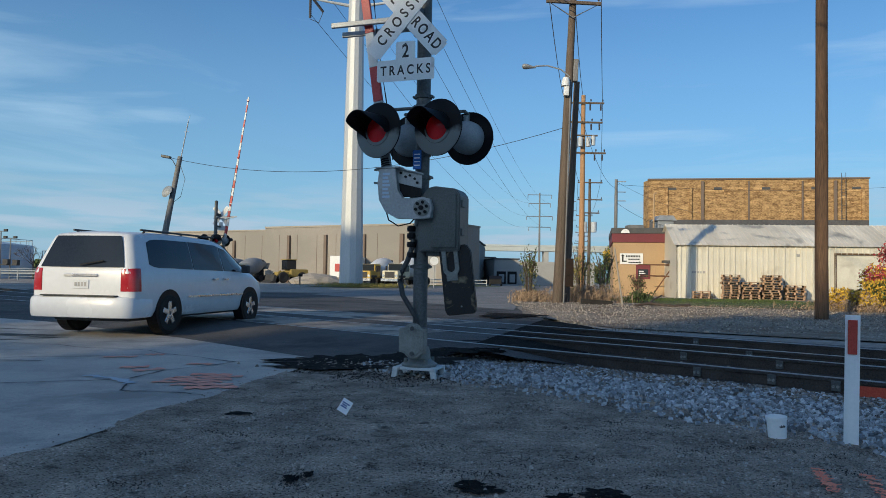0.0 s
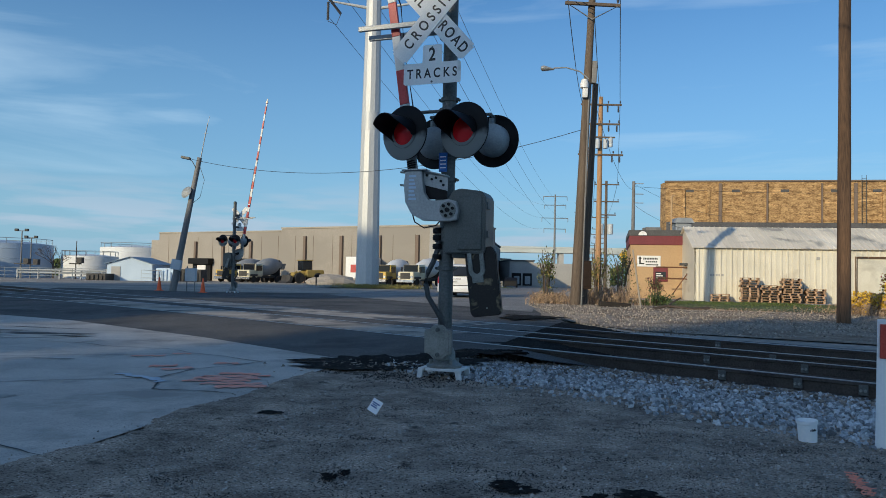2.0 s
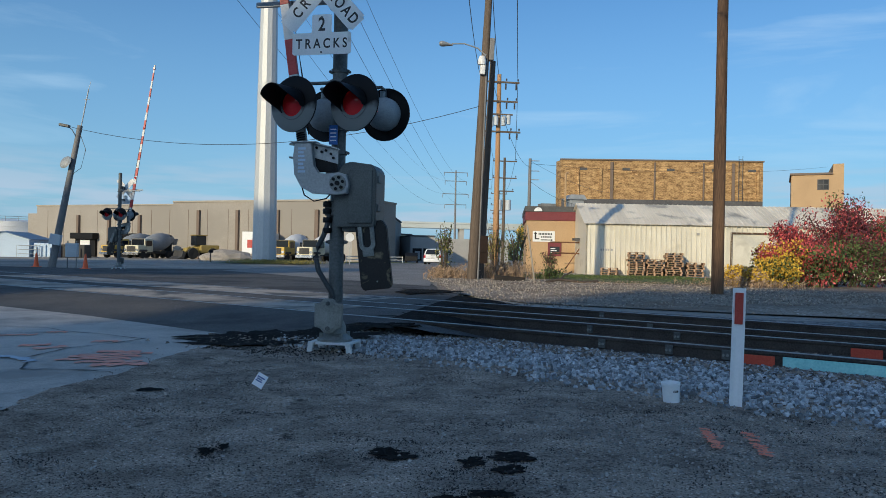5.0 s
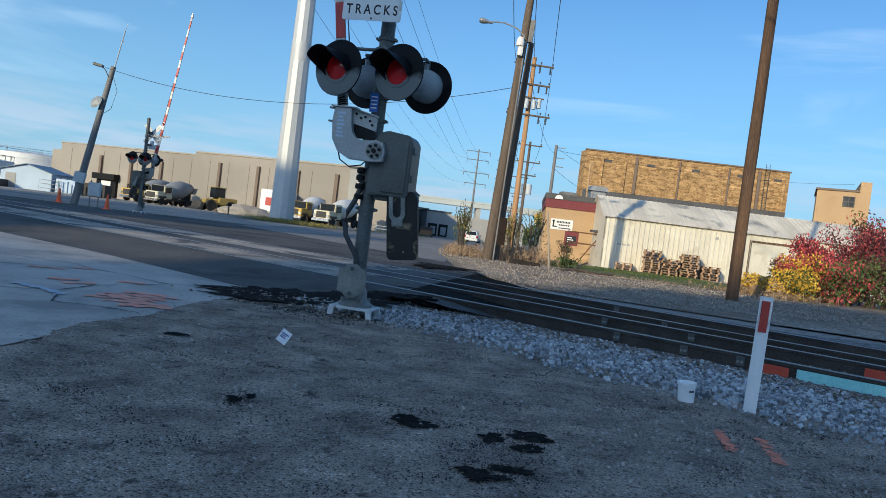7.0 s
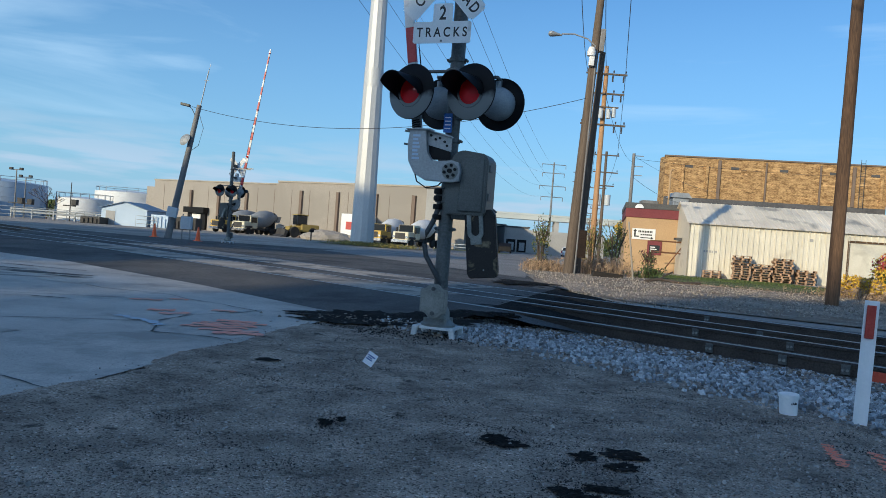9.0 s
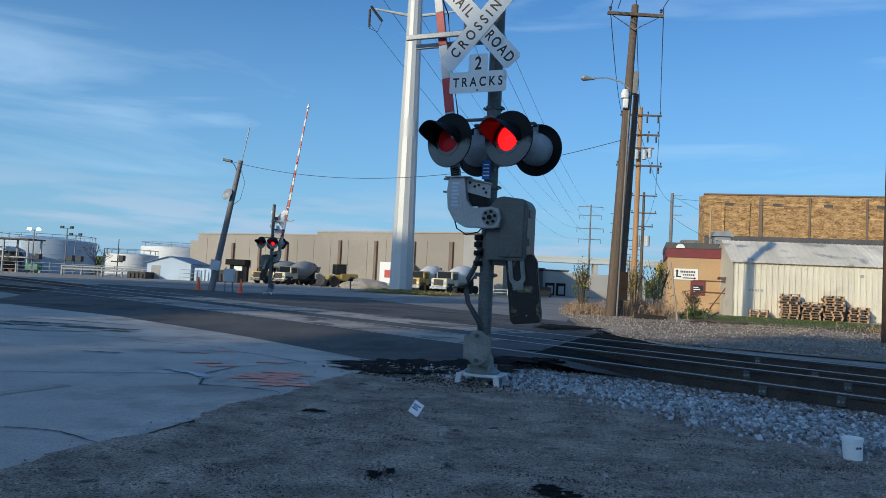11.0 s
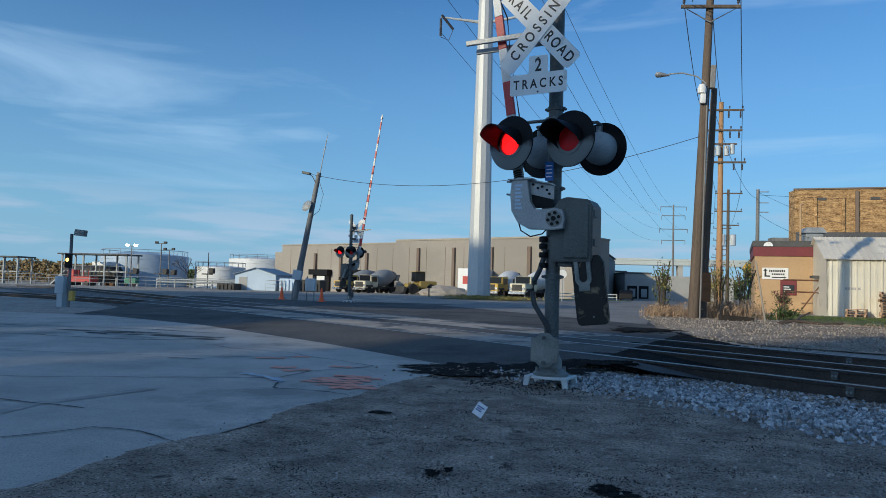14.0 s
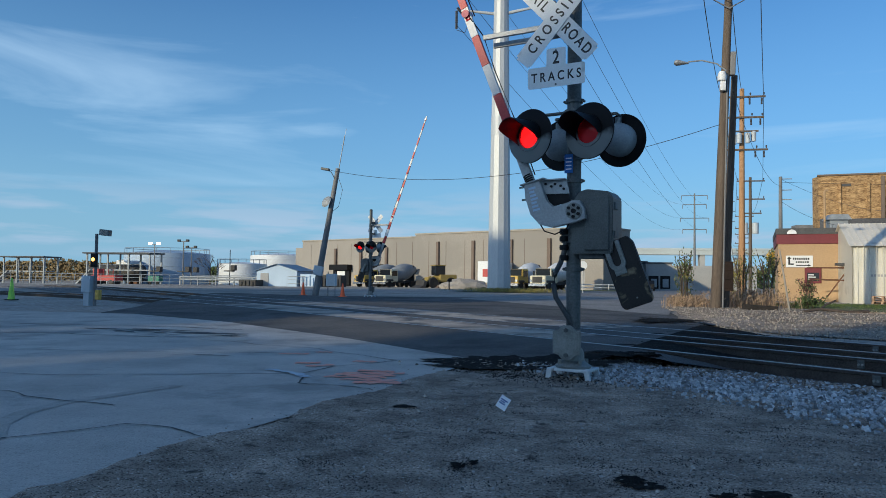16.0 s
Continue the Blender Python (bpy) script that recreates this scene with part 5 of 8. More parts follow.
        part("arm_band", bm, M["gatered"] if red else (M["alu"] if i == 0 else M["gatewhite"]), arm, "red sheeting band of the gate arm" if red else "white sheeting band of the gate arm", lean)
    for z in (2.35, 4.9, 8.0):
        bm = bmesh.new()
        rod(bm, (0.0, -0.06, z), (0.0, 0.06, z), 0.05, n=16)
        box(bm, -0.03, 0.03, -0.03, 0.03, z - 0.09, z, 0.004)
        part("arm_lamp", bm, M["tail"], arm, "small red gate arm lamp", lean, True)
    bm = bmesh.new()
    tube(bm, [(0.075, 0.03, 0.1), (0.085, 0.035, 0.8), (0.07, 0.03, 1.5), (0.09, 0.035, 2.0), (0.03, -0.03, 2.28)], 0.008, 6)
    tube(bm, [(0.075, 0.03, 2.3), (0.06, 0.03, 3.4), (0.05, 0.03, 4.5)], 0.008, 6)
    part("arm_cable", bm, M["black"], arm, "", lean)
    bm = bmesh.new()
    tube(bm, [(-0.46, 0.0, 0.02), (-0.40, -0.03, -0.13), (-0.28, -0.04, -0.20), (-0.14, -0.03, -0.17), (-0.05, 0.0, -0.06)], 0.008, 6)
    part("loose_cable", bm, M["black"], arm)
    for y0, y1 in ((0.43, 0.465), (0.49, 0.525)):
        bm = bmesh.new()
        prism(bm, [(-0.02, -0.08), (0.08, -0.06), (0.26, -0.52), (0.12, -0.56)], y0, y1)
        part("weight_arm", bm, M["casting"], arm)
    turn = Matrix.Rotation(radians(-7), 4, "Y")
    for y0, y1, lo in ((0.10, 0.175, -1.22),):
        bm = bmesh.new()
        prism(bm, [(0.10, -0.45), (0.10, lo + 0.05), (0.13, lo), (0.43, lo), (0.46, lo + 0.05), (0.46, -0.53), (0.42, -0.45)], y0, y1, turn)
        bmesh.ops.bevel(bm, geom=bm.edges[:], offset=0.010, segments=2, affect="EDGES")
        plate = part("counterweight", bm, M["weight"], arm, "black flaking counterweight plate")
        bm = bmesh.new()
        rod(bm, turn @ Vector((0.30, y0, lo + 0.09)), turn @ Vector((0.30, y0 - 0.008, lo + 0.09)), 0.010, n=8)
        part("bolt", bm, M["casting"], plate)
    bm = bmesh.new()
    for x0, x1 in ((0.135, 0.185), (0.275, 0.325)):
        box(bm, x0, x1, 0.072, 0.10, -0.70, -0.46, 0.006, turn)
    lathe(bm, [(0.045, 0.0), (0.095, 0.0), (0.095, 0.026), (0.045, 0.026), (0.045, 0.0)], 20, turn @ Matrix.Translation((0.23, 0.10, -0.695)) @ Matrix.Rotation(radians(90), 4, "X"), math.pi, 2 * math.pi)
    box(bm, 0.165, 0.295, 0.082, 0.10, -0.84, -0.755, 0.006, turn)
    part("weight_clamp", bm, M["casting"], arm, "worn steel clamp of the counterweight", None, True)
    return sig, arm


near_signal, near_gate = crossing_signal(pose(-0.25, 8.3, 0.0, 0, 0, -18), "dark grey railroad crossing signal with crossbuck, red flashers and raised gate")
far_signal = copy_thing(near_signal, pose(-12.12, 37.95, 0.0, 0, 0, 168))
far_signal["label"] = "distant railroad crossing signal with flashers and raised striped gate"
far_gate = next(o for o in far_signal.children if o.name.startswith("gate_arm"))

for band in far_gate.children:
    if band.name.startswith("arm_band"):
        band.matrix_basis = band.matrix_basis @ Matrix.Diagonal((1.3, 1.3, 1, 1))

# ---- poles and wires ----
def crossarm(parent, z, half, y, mat, pins, hung=False):
    bm = bmesh.new()
    box(bm, -half, half, y - 0.06, y + 0.06, z - 0.06, z + 0.06, 0.008)
    a = part("crossarm", bm, mat, parent)
    for x in pins:
        bm = bmesh.new()
        rod(bm, (x, y, z + 0.06), (x, y, z + 0.14), 0.02, n=6)
        lathe(bm, [(0.03, z + 0.12), (0.055, z + 0.15), (0.05, z + 0.20), (0.065, z + 0.22), (0.04, z + 0.28), (0.001, z + 0.29)], 10, Matrix.Translation((x, y, 0)))
        part("insulator", bm, M["insul"], a)
        if hung:
            bm = bmesh.new()
            for k in range(5):
                rod(bm, (x * 0.9, y, z - 0.10 - 0.09 * k), (x * 0.9, y, z - 0.17 - 0.09 * k), 0.075, 0.05, 8)
            part("hung_insulator", bm, M["insul"], a)
    return a


def wood_pole(x, y, h, r0, r1, lean, mat, label, arms=(), turn=0.0):
    ob = thing("utility_pole", pose(x, y, gz(x, y), 0, lean, turn), label, "utility pole", "utility poles")
    bm = bmesh.new()
    rings = 14
    prev = None
    rnd = random.Random(int(x * 100))
    for i in range(rings + 1):
        z = -0.3 + (h + 0.3) * i / rings
        r = r0 + (r1 - r0) * max(0, z) / h
        ring = [bm.verts.new((r * math.cos(k * math.pi / 8) * rnd.uniform(0.97, 1.03), r * math.sin(k * math.pi / 8) * rnd.uniform(0.97, 1.03), z)) for k in range(16)]
        if prev:
            for k in range(16):
                bm.faces.new((prev[k], prev[(k + 1) % 16], ring[(k + 1) % 16], ring[k]))
        prev = ring
    bm.faces.new(prev)
    part("shaft", bm, mat, ob, "", None, True)
    for z, half, pins in arms:
        crossarm(ob, z, half, -r1 - 0.06, M["pole"], pins, hung=len(arms) == 3 and h > 13)
    return ob


pole_a = wood_pole(4.57, 28.5, 12.6, 0.21, 0.14, 2.4, M["pole"], "weathered wooden utility pole carrying a street lamp", ((12.15, 1.1, (-1.0, 1.0)),))
bm = bmesh.new()
tube(bm, [(0, -0.15, 9.15), (-0.35, -0.15, 9.42), (-0.9, -0.15, 9.55), (-1.4, -0.15, 9.5)], 0.03, 8)
part("lamp_arm", bm, M["alu"], pole_a, "", None, True)
bm = bmesh.new()
lathe(bm, [(0.001, 0.0), (0.10, 0.02), (0.16, 0.10), (0.14, 0.22), (0.08, 0.40), (0.05, 0.55), (0.001, 0.56)], 16, Matrix.Translation((-1.93, -0.15, 9.47)) @ Matrix.Rotation(radians(92), 4, "Y") @ Matrix.Diagonal((0.7, 1, 1, 1)))
part("street_lamp_head", bm, M["alu"], pole_a, "pale cobra-head street lamp", None, True)
bm = bmesh.new()
lathe(bm, [(0.001, 8.72), (0.16, 8.74), (0.17, 8.9), (0.12, 9.08), (0.001, 9.1)], 14, Matrix.Translation((-0.16, -0.25, 0)))
box(bm, -0.22, -0.02, -0.34, -0.14, 8.35, 8.72, 0.02)
part("camera_dome", bm, M["signwhite"], pole_a, "white dome camera and box", None, True)
bm = bmesh.new()
box(bm, 0.14, 0.34, -0.14, 0.14, 9.0, 9.9, 0.03)
part("transformer", bm, M["greypole"], pole_a)
bm = bmesh.new()
rod(bm, (0.22, -0.16, 0.0), (0.05, -0.16, 9.0), 0.035, n=8)
part("conduit", bm, M["greypole"], pole_a)
bm = bmesh.new()
prism(bm, [(-1.0, 12.1), (-0.98, 12.1), (0, 11.5), (0, 11.55)], -0.26, -0.22)
prism(bm, [(1.0, 12.1), (0.98, 12.1), (0, 11.5), (0, 11.55)], -0.26, -0.22)
part("arm_brace", bm, M["greypole"], pole_a)
stub = wood_pole(5.02, 29.3, 9.2, 0.17, 0.12, 2.5, M["pole"], "grey weathered stub pole beside the lamp pole")
bm = bmesh.new()
box(bm, -0.20, 0.20, -0.08, 0.06, 0.0, 1.12, 0.01)
for i in range(3):
    box(bm, -0.17, 0.17, -0.10, -0.08, 0.1 + i * 0.34, 0.36 + i * 0.34, 0.006)
solid("cabinet", bm, M["darkbrown"], pose(4.98, 28.42, 0.75), "dark brown cabinet mounted on the stub pole", "cabinet")

pole_b = wood_pole(9.85, 51, 14.2, 0.22, 0.15, 0.3, M["polenew"], "orange-brown utility pole with three crossarms", ((13.6, 1.45, (-1.35, -0.5, 0.5, 1.35)), (12.2, 1.35, (-1.25, 0.6, 1.25)), (10.0, 1.6, (-1.5, -0.9, 0.9, 1.5))))
bm = bmesh.new()
for x, y, z in ((-0.55, -0.2, 10.7), (-0.25, -0.4, 10.75), (0.3, -0.4, 10.75), (0.7, -0.2, 10.9)):
    lathe(bm, [(0.001, z - 0.35), (0.16, z - 0.33), (0.17, z + 0.3), (0.10, z + 0.36), (0.001, z + 0.37)], 12, Matrix.Translation((x, y, 0)))
part("transformer", bm, M["box"], pole_b, "cluster of grey transformers", None, True)
bm = bmesh.new()
box(bm, -0.8, 1.0, -0.3, -0.2, 11.2, 11.3)
part("transformer_rack", bm, M["pole"], pole_b)
wood_pole(10.36, 19.6, 13.0, 0.175, 0.14, 0.2, M["poledark"], "dark brown wooden utility pole beside the tracks")
for x, y, h, lab in ((11.56, 48, 7.75, "short grey pole with side brackets before the office"),):
    p = wood_pole(x, y, h, 0.14, 0.10, 0.3, M["greypole"], lab)
    for z in (7.6, 6.9, 6.3):
        bm = bmesh.new()
        rod(bm, (0, 0, z), (0.65, -0.05, z), 0.03, n=6)
        part("bracket", bm, M["alu"], p)
for x, y, h in ((15.3, 75, 11.6), (22.0, 112, 11.6), (29, 150, 11.6), (37, 195, 11.8), (46, 245, 12)):
    wood_pole(x, y, h, 0.18, 0.13, 0.2, M["pole"], "distant wooden utility pole with crossarms", ((h - 0.4, 1.3, (-1.2, 1.2)), (h - 2.2, 1.3, (-1.2, 1.2)), (h - 3.6, 1.0, (-0.9, 0.9))))
bm = bmesh.new()
for x in (-0.55, 0.45):
    lathe(bm, [(0.001, 5.8), (0.30, 5.82), (0.32, 6.9), (0.001, 6.95)], 12, Matrix.Translation((15.3 + x, 74.8, 0)))
solid("transformer", bm, M["box"], Matrix(), "grey transformers hung on a distant pole", "transformer", smooth=True)


def monopole():
    ob = thing("monopole", pose(-7.87, 61.2, gz(-7.87, 61.2)), "tall pale galvanised transmission monopole", "transmission pole")
    bm = bmesh.new()
    rod(bm, (0, 0, -0.3), (0, 0, 46), 1.02, 0.34, 12)
    part("shaft", bm, M["galv"], ob, "", None, False)
    for z in (13.5, 27.0):
        bm = bmesh.new()
        r = 1.02 - 0.68 * z / 46
        rod(bm, (0, 0, z), (0, 0, z + 1.6), r + 0.012, r - 0.005, 12)
        part("slip_joint", bm, M["galv"], ob, "", None, True)
    for z, sides in ((24.3, (-1, 1)), (27.9, (-1, 1)), (31.4, (-1, 1)), (37, (-1, 1))):
        for sx in sides:
            tip = Vector((3.9 * sx * (1.0 if sx < 0 else 1.15), -0.5, z + 0.45))
            bm = bmesh.new()
            rod(bm, (0.3 * sx, 0, z), tip, 0.16, 0.07, 8)
            arm = part("davit_arm", bm, M["galv"], ob)
            bm = bmesh.new()
            for k in range(10):
                rod(bm, tip + Vector((0, 0, -0.15 - 0.16 * k)), tip + Vector((0, 0, -0.26 - 0.16 * k)), 0.13, 0.10, 8)
            part("insulator_string", bm, M["insul"], arm)
            bm = bmesh.new()
            a = tip + Vector((0.1, -0.2, 0.1))
            rod(bm, a, a + Vector((0.9, 0.9, -1.0)), 0.12, n=8)
            tube(bm, [a + Vector((0.9, 0.9, -1.0)), a + Vector((0.6, 0.5, -2.1)), tip + Vector((0, 0, -1.8))], 0.03, 5)
            part("strain_insulator", bm, M["insul"], arm)
    return ob


monopole()
tower = thing("transmission_tower", pose(44.4, 330, gz(44, 330)), "far grey transmission pole with three crossarms", "transmission pole")
bm = bmesh.new()
rod(bm, (0, 0, 0), (0, 0, 41.5), 0.6, 0.3, 10)
part("shaft", bm, M["greypole"], tower)
for z, w in ((40.5, 5.5), (36.5, 5.0), (30.5, 6.0), (25.5, 5.0)):
    bm = bmesh.new()
    rod(bm, (-w, 0, z), (w, 0, z), 0.16, n=6)
    for x in (-w, w):
        rod(bm, (x, 0, z), (x, 0, z - 1.8), 0.14, n=6)
    part("crossarm", bm, M["greypole"], tower)
lat = thing("lattice_tower", pose(66, 380, gz(66, 380)), "far lattice transmission tower", "lattice tower")
bm = bmesh.new()
for sx in (-1, 1):
    for sy in (-1, 1):
        rod(bm, (5 * sx, 5 * sy, 0), (0.8 * sx, 0.8 * sy, 32), 0.22, 0.15, 5)
        rod(bm, (0.8 * sx, 0.8 * sy, 32), (0.5 * sx, 0.5 * sy, 46), 0.15, 0.12, 5)
for k in range(9):
    z0, z1 = k * 5.0, k * 5.0 + 5
    a, b = max(0.6, 5 - 4.2 * z0 / 32), max(0.6, 5 - 4.2 * z1 / 32)
    rod(bm, (-a, -a, z0), (b, -b, z1), 0.1, n=4)
    rod(bm, (a, -a, z0), (-b, -b, z1), 0.1, n=4)
for z in (33, 38, 43):
    rod(bm, (-4.5, 0, z), (4.5, 0, z), 0.18, n=4)
part("frame", bm, M["greypole"], lat)
sp = []
for z, x in ((24.3, -3.9), (27.9, -3.9), (31.4, -3.9), (24.3, 4.4), (27.9, 4.4), (31.4, 4.4)):
    tx = 44.4 + (5.0 if x > 0 else -5.0)
    sp.append(((-7.87 + x, 60.8, z - 0.9), (tx, 330, {24.3: 24, 27.9: 29, 31.4: 35}[z]), 6.0))
wires("transmission_wire", sp, 0.026, "thin sagging transmission wire between tall poles")
wires("service_wire", [((-14.7, 38.4, 7.2), (4.75, 28.4, 7.1), 1.2)], 0.012, "thin service wire from the leaning pole to the lamp pole")
wires("power_line", [((4.1, 28.4, 12.4), (8.6, 51, 13.8), 0.6), ((6.2, 28.4, 12.5), (11.3, 51, 13.8), 0.6), ((5.1, 28.4, 12.9), (9.9, 51, 14.1), 0.6),
                      ((4.1, 28.4, 12.4), (1.5, -10, 12.5), 0.7), ((4.4, 28.4, 12.4), (1.8, -10, 12.5), 0.8), ((6.2, 28.4, 12.5), (5.0, -10, 12.6), 0.7), ((5.1, 28.4, 12.9), (3.4, -10, 13.0), 0.7),
                      ((8.6, 51, 13.8), (14.1, 75, 11.3), 0.5), ((11.3, 51, 13.8), (16.5, 75, 11.3), 0.5), ((14.1, 75, 11.3), (20.8, 112, 11.3), 0.7), ((16.5, 75, 11.3), (23.2, 112, 11.3), 0.7),
                      ], 0.018, "sagging power line strung between wooden poles")
wires("service_wire", [((11.6, 48, 7.6), (24, 66, 7.2), 0.4), ((11.6, 48, 6.2), (14.4, 46.8, 4.6), 0.2), ((5.2, 28.5, 8.4), (11.5, 48, 7.2), 0.8), ((11.6, 48, 7.4), (49, 70, 11), 0.6)], 0.010, "thin service wire strung from the short pole")

# ---- leaning pole with its equipment ----
lp = thing("leaning_pole", pose(-16.0, 39.6, 0, 0, 9.6, 0), "leaning grey wooden pole with dish, flood lamp and antenna", "utility pole")
bm = bmesh.new()
rod(bm, (0, 0, -0.3), (0, 0, 7.6), 0.20, 0.13, 14)
part("shaft", bm, M["greypole"], lp, "", None, True)
bm = bmesh.new()
rod(bm, (0.06, 0, 7.4), (0.06, 0, 9.6), 0.03, n=8)
rod(bm, (-0.05, 0, 9.0), (0.2, 0, 9.05), 0.015, n=6)
rod(bm, (0.06, 0, 9.6), (0.09, 0, 10.0), 0.012, n=6)
part("antenna", bm, M["alu"], lp)
bm = bmesh.new()
lathe(bm, [(0.001, 0.12), (0.15, 0.10), (0.30, 0.04), (0.36, -0.02), (0.34, -0.03), (0.001, 0.05)], 20, Matrix.Translation((-0.28, -0.22, 5.55)) @ Matrix.Rotation(radians(70), 4, "X") @ Matrix.Rotation(radians(-30), 4, "Y"))
part("dish", bm, M["lampgrey"], lp, "pale grey dish", None, True)
bm = bmesh.new()
tube(bm, [(0, -0.1, 6.9), (-0.3, -0.15, 7.3), (-0.5, -0.15, 7.4)], 0.025, 6)
box(bm, -0.95, -0.45, -0.3, 0.0, 7.36, 7.5, 0.02)
part("flood_lamp", bm, M["mast"], lp)
bm = bmesh.new()
tube(bm, [(0.15, -0.1, 7.1), (0.55, -0.1, 6.4), (0.5, -0.1, 5.4), (0.15, -0.1, 5.0)], 0.015, 5)
part("loose_cable", bm, M["wire"], lp)
bm = bmesh.new()
box(bm, -0.25, 0.3, -0.4, -0.15, 1.2, 1.75, 0.02)
part("meter_box", bm, M["box"], lp)
cab = thing("equipment_cabinet", pose(-15.0, 39.6, 0), "pale grey equipment cabinet on two posts", "cabinet")
bm = bmesh.new()
box(bm, -0.29, 0.29, -0.17, 0.17, 0.55, 1.27, 0.02)
part("body", bm, M["box"], cab)
for x in (-0.22, 0.22):
    bm = bmesh.new()
    rod(bm, (x, 0, -0.1), (x, 0, 1.40), 0.03, n=8)
    part("post", bm, M["greypole"], cab)


def cone(x, y, mat, label, h=0.75):
    ob = thing("traffic_cone", pose(x, y, gz(x, y)), label, "traffic cone", "traffic cones")
    bm = bmesh.new()
    lathe(bm, [(0.14, 0.03), (0.035, h), (0.001, h)], 14)
    part("body", bm, mat, ob, "", None, True)
    bm = bmesh.new()
    box(bm, -0.19, 0.19, -0.19, 0.19, 0, 0.035, 0.008)
    part("base", bm, M["black"] if mat == M["conegreen"] else mat, ob)
    return ob


cone(-16.6, 39.2, M["conered"], "orange traffic cone beside the leaning pole")
cone(-13.45, 37.2, M["conered"], "orange traffic cone near the far signal")
cone(-23.3, 24.9, M["conegreen"], "lime green traffic cone at the road edge", 0.9)

# ---- rail signal at the road edge ----
rs = thing("wayside_signal", pose(-17.4, 22.3, 0.0), "slim wayside signal with lit amber lamp and grey cabinet", "wayside signal")
bm = bmesh.new()
rod(bm, (0, 0, -0.1), (0, 0, 2.55), 0.055, n=10)
part("post", bm, M["greypole"], rs)
bm = bmesh.new()
box(bm, -0.11, 0.11, -0.16, -0.03, 1.35, 1.85, 0.015)
head = part("signal_head", bm, M["black"], rs)
bm = bmesh.new()
lathe(bm, [(0.001, 0.02), (0.05, 0.015), (0.065, 0.0)], 14, Matrix.Translation((0, -0.165, 1.63)) @ Matrix.Rotation(radians(90), 4, "X"))
part("amber_lens", bm, M["amber"], head, "lit amber lens")
bm = bmesh.new()
box(bm, -0.1, 0.26, -0.12, 0.12, 2.5, 2.72, 0.02, Matrix.Rotation(radians(6), 4, "Y"))
part("flood_lamp", bm, M["casting"], rs)
bm = bmesh.new()
box(bm, -0.42, -0.08, -0.2, 0.15, 0.45, 1.05, 0.015)
box(bm, -0.36, -0.14, -0.15, 0.1, -0.05, 0.46, 0.01)
part("cabinet", bm, M["box"], rs, "small grey signal cabinet")
bm = bmesh.new()
box(bm, 0.08, 0.24, -0.12, 0.05, 0.2, 0.55, 0.02)
part("yellow_box", bm, M["yellow"], rs)

# ---- buildings ----
def shed():
    rz = -8
    ob = thing("steel_shed", pose(13.5, 41.4, -0.02, 0, 0, rz), "cream corrugated steel shed with a weathered grey metal roof", "shed")
    L, Wd, eave, ridge = 25.0, 6.0, 3.15, 4.45
    d0, d1, dh = 8.7, 13.0, 2.62

    def ribbed(x0, x1, z0, z1, y=0.0):
        bm = bmesh.new()
        pts, x = [], x0
        while x < x1 - 0.01:
            e = min(x + 0.30, x1)
            pts += [(x, 0.0), (min(x + 0.20, e), 0.0), (min(x + 0.225, e), -0.06), (min(x + 0.275, e), -0.06)]
            x = e
        pts.append((x1, 0.0))
        for (xa, ya), (xb, yb) in zip(pts, pts[1:]):
            if xb - xa < 1e-5 and abs(ya - yb) < 1e-5:
                continue
            q = [bm.verts.new(p) for p in ((xa, y + ya, z0), (xb, y + yb, z0), (xb, y + yb, z1), (xa, y + ya, z1))]
            bm.faces.new(q)
        return bm
    x = 0.0
    while x < L - 0.1:
        e = min(x + 0.9, L)
        if d0 - 0.01 <= x < d1 - 0.01:
            part("wall_panel", ribbed(x, min(e, d1) if x < d1 else e, dh, eave), M["cream"], ob)
            e = min(e, d1)
        else:
            if x < d0 < e:
                e = d0
            part("wall_panel", ribbed(x, e, 0, eave), M["cream"], ob)
        x = e
    bm = bmesh.new()
    box(bm, 0.03, L, 0.03, 0.12, 0, eave)
    box(bm, 0.03, L, Wd - 0.1, Wd, 0, eave)
    for xx in (0.0, L - 0.1):
        prism(bm, [(0, 0), (Wd, 0), (Wd, eave), (Wd / 2, ridge), (0, eave)], -xx - 0.1, -xx, Matrix.Rotation(radians(90), 4, "Z"))
    part("wall", bm, M["cream"], ob)
    slope = math.hypot(Wd / 2, ridge - eave)
    ang = math.atan2(ridge - eave, Wd / 2)
    x = -0.15
    while x < L + 0.1:
        e = x + 0.92
        bm = bmesh.new()
        m = Matrix.Translation((0, -0.25 * math.cos(ang), eave - 0.25 * math.sin(ang) + 0.03)) @ Matrix.Rotation(ang, 4, "X")
        box(bm, x + 0.004, e, 0, slope + 0.27, 0, 0.02, 0, m)
        for r in (0.0, 0.3, 0.6):
            box(bm, x + r + 0.02, x + r + 0.065, 0, slope + 0.27, 0.02, 0.05, 0, m)
        part("roof_panel", bm, M["roofsteel"], ob)
        x = e
    bm = bmesh.new()
    m = Matrix.Translation((0, Wd + 0.25 * math.cos(ang), eave - 0.25 * math.sin(ang) + 0.03)) @ Matrix.Rotation(-ang, 4, "X")
    box(bm, -0.15, L + 0.15, -slope - 0.27, 0, 0, 0.02, 0, m)
    part("roof", bm, M["roofsteel"], ob)
    bm = bmesh.new()
    box(bm, d0, d1, 0.14, 0.20, 0, dh)
    for k in range(6):
        box(bm, d0 + 0.02, d1 - 0.02, 0.125, 0.14, 0.03 + k * 0.43, 0.43 + k * 0.43)
    dr = part("door", bm, M["doorbeige"], ob, "beige sectional overhead door")
    bm = bmesh.new()
    box(bm, d0 - 0.1, d0, -0.06, 0.14, 0, dh + 0.1)
    box(bm, d1, d1 + 0.1, -0.06, 0.14, 0, dh + 0.1)
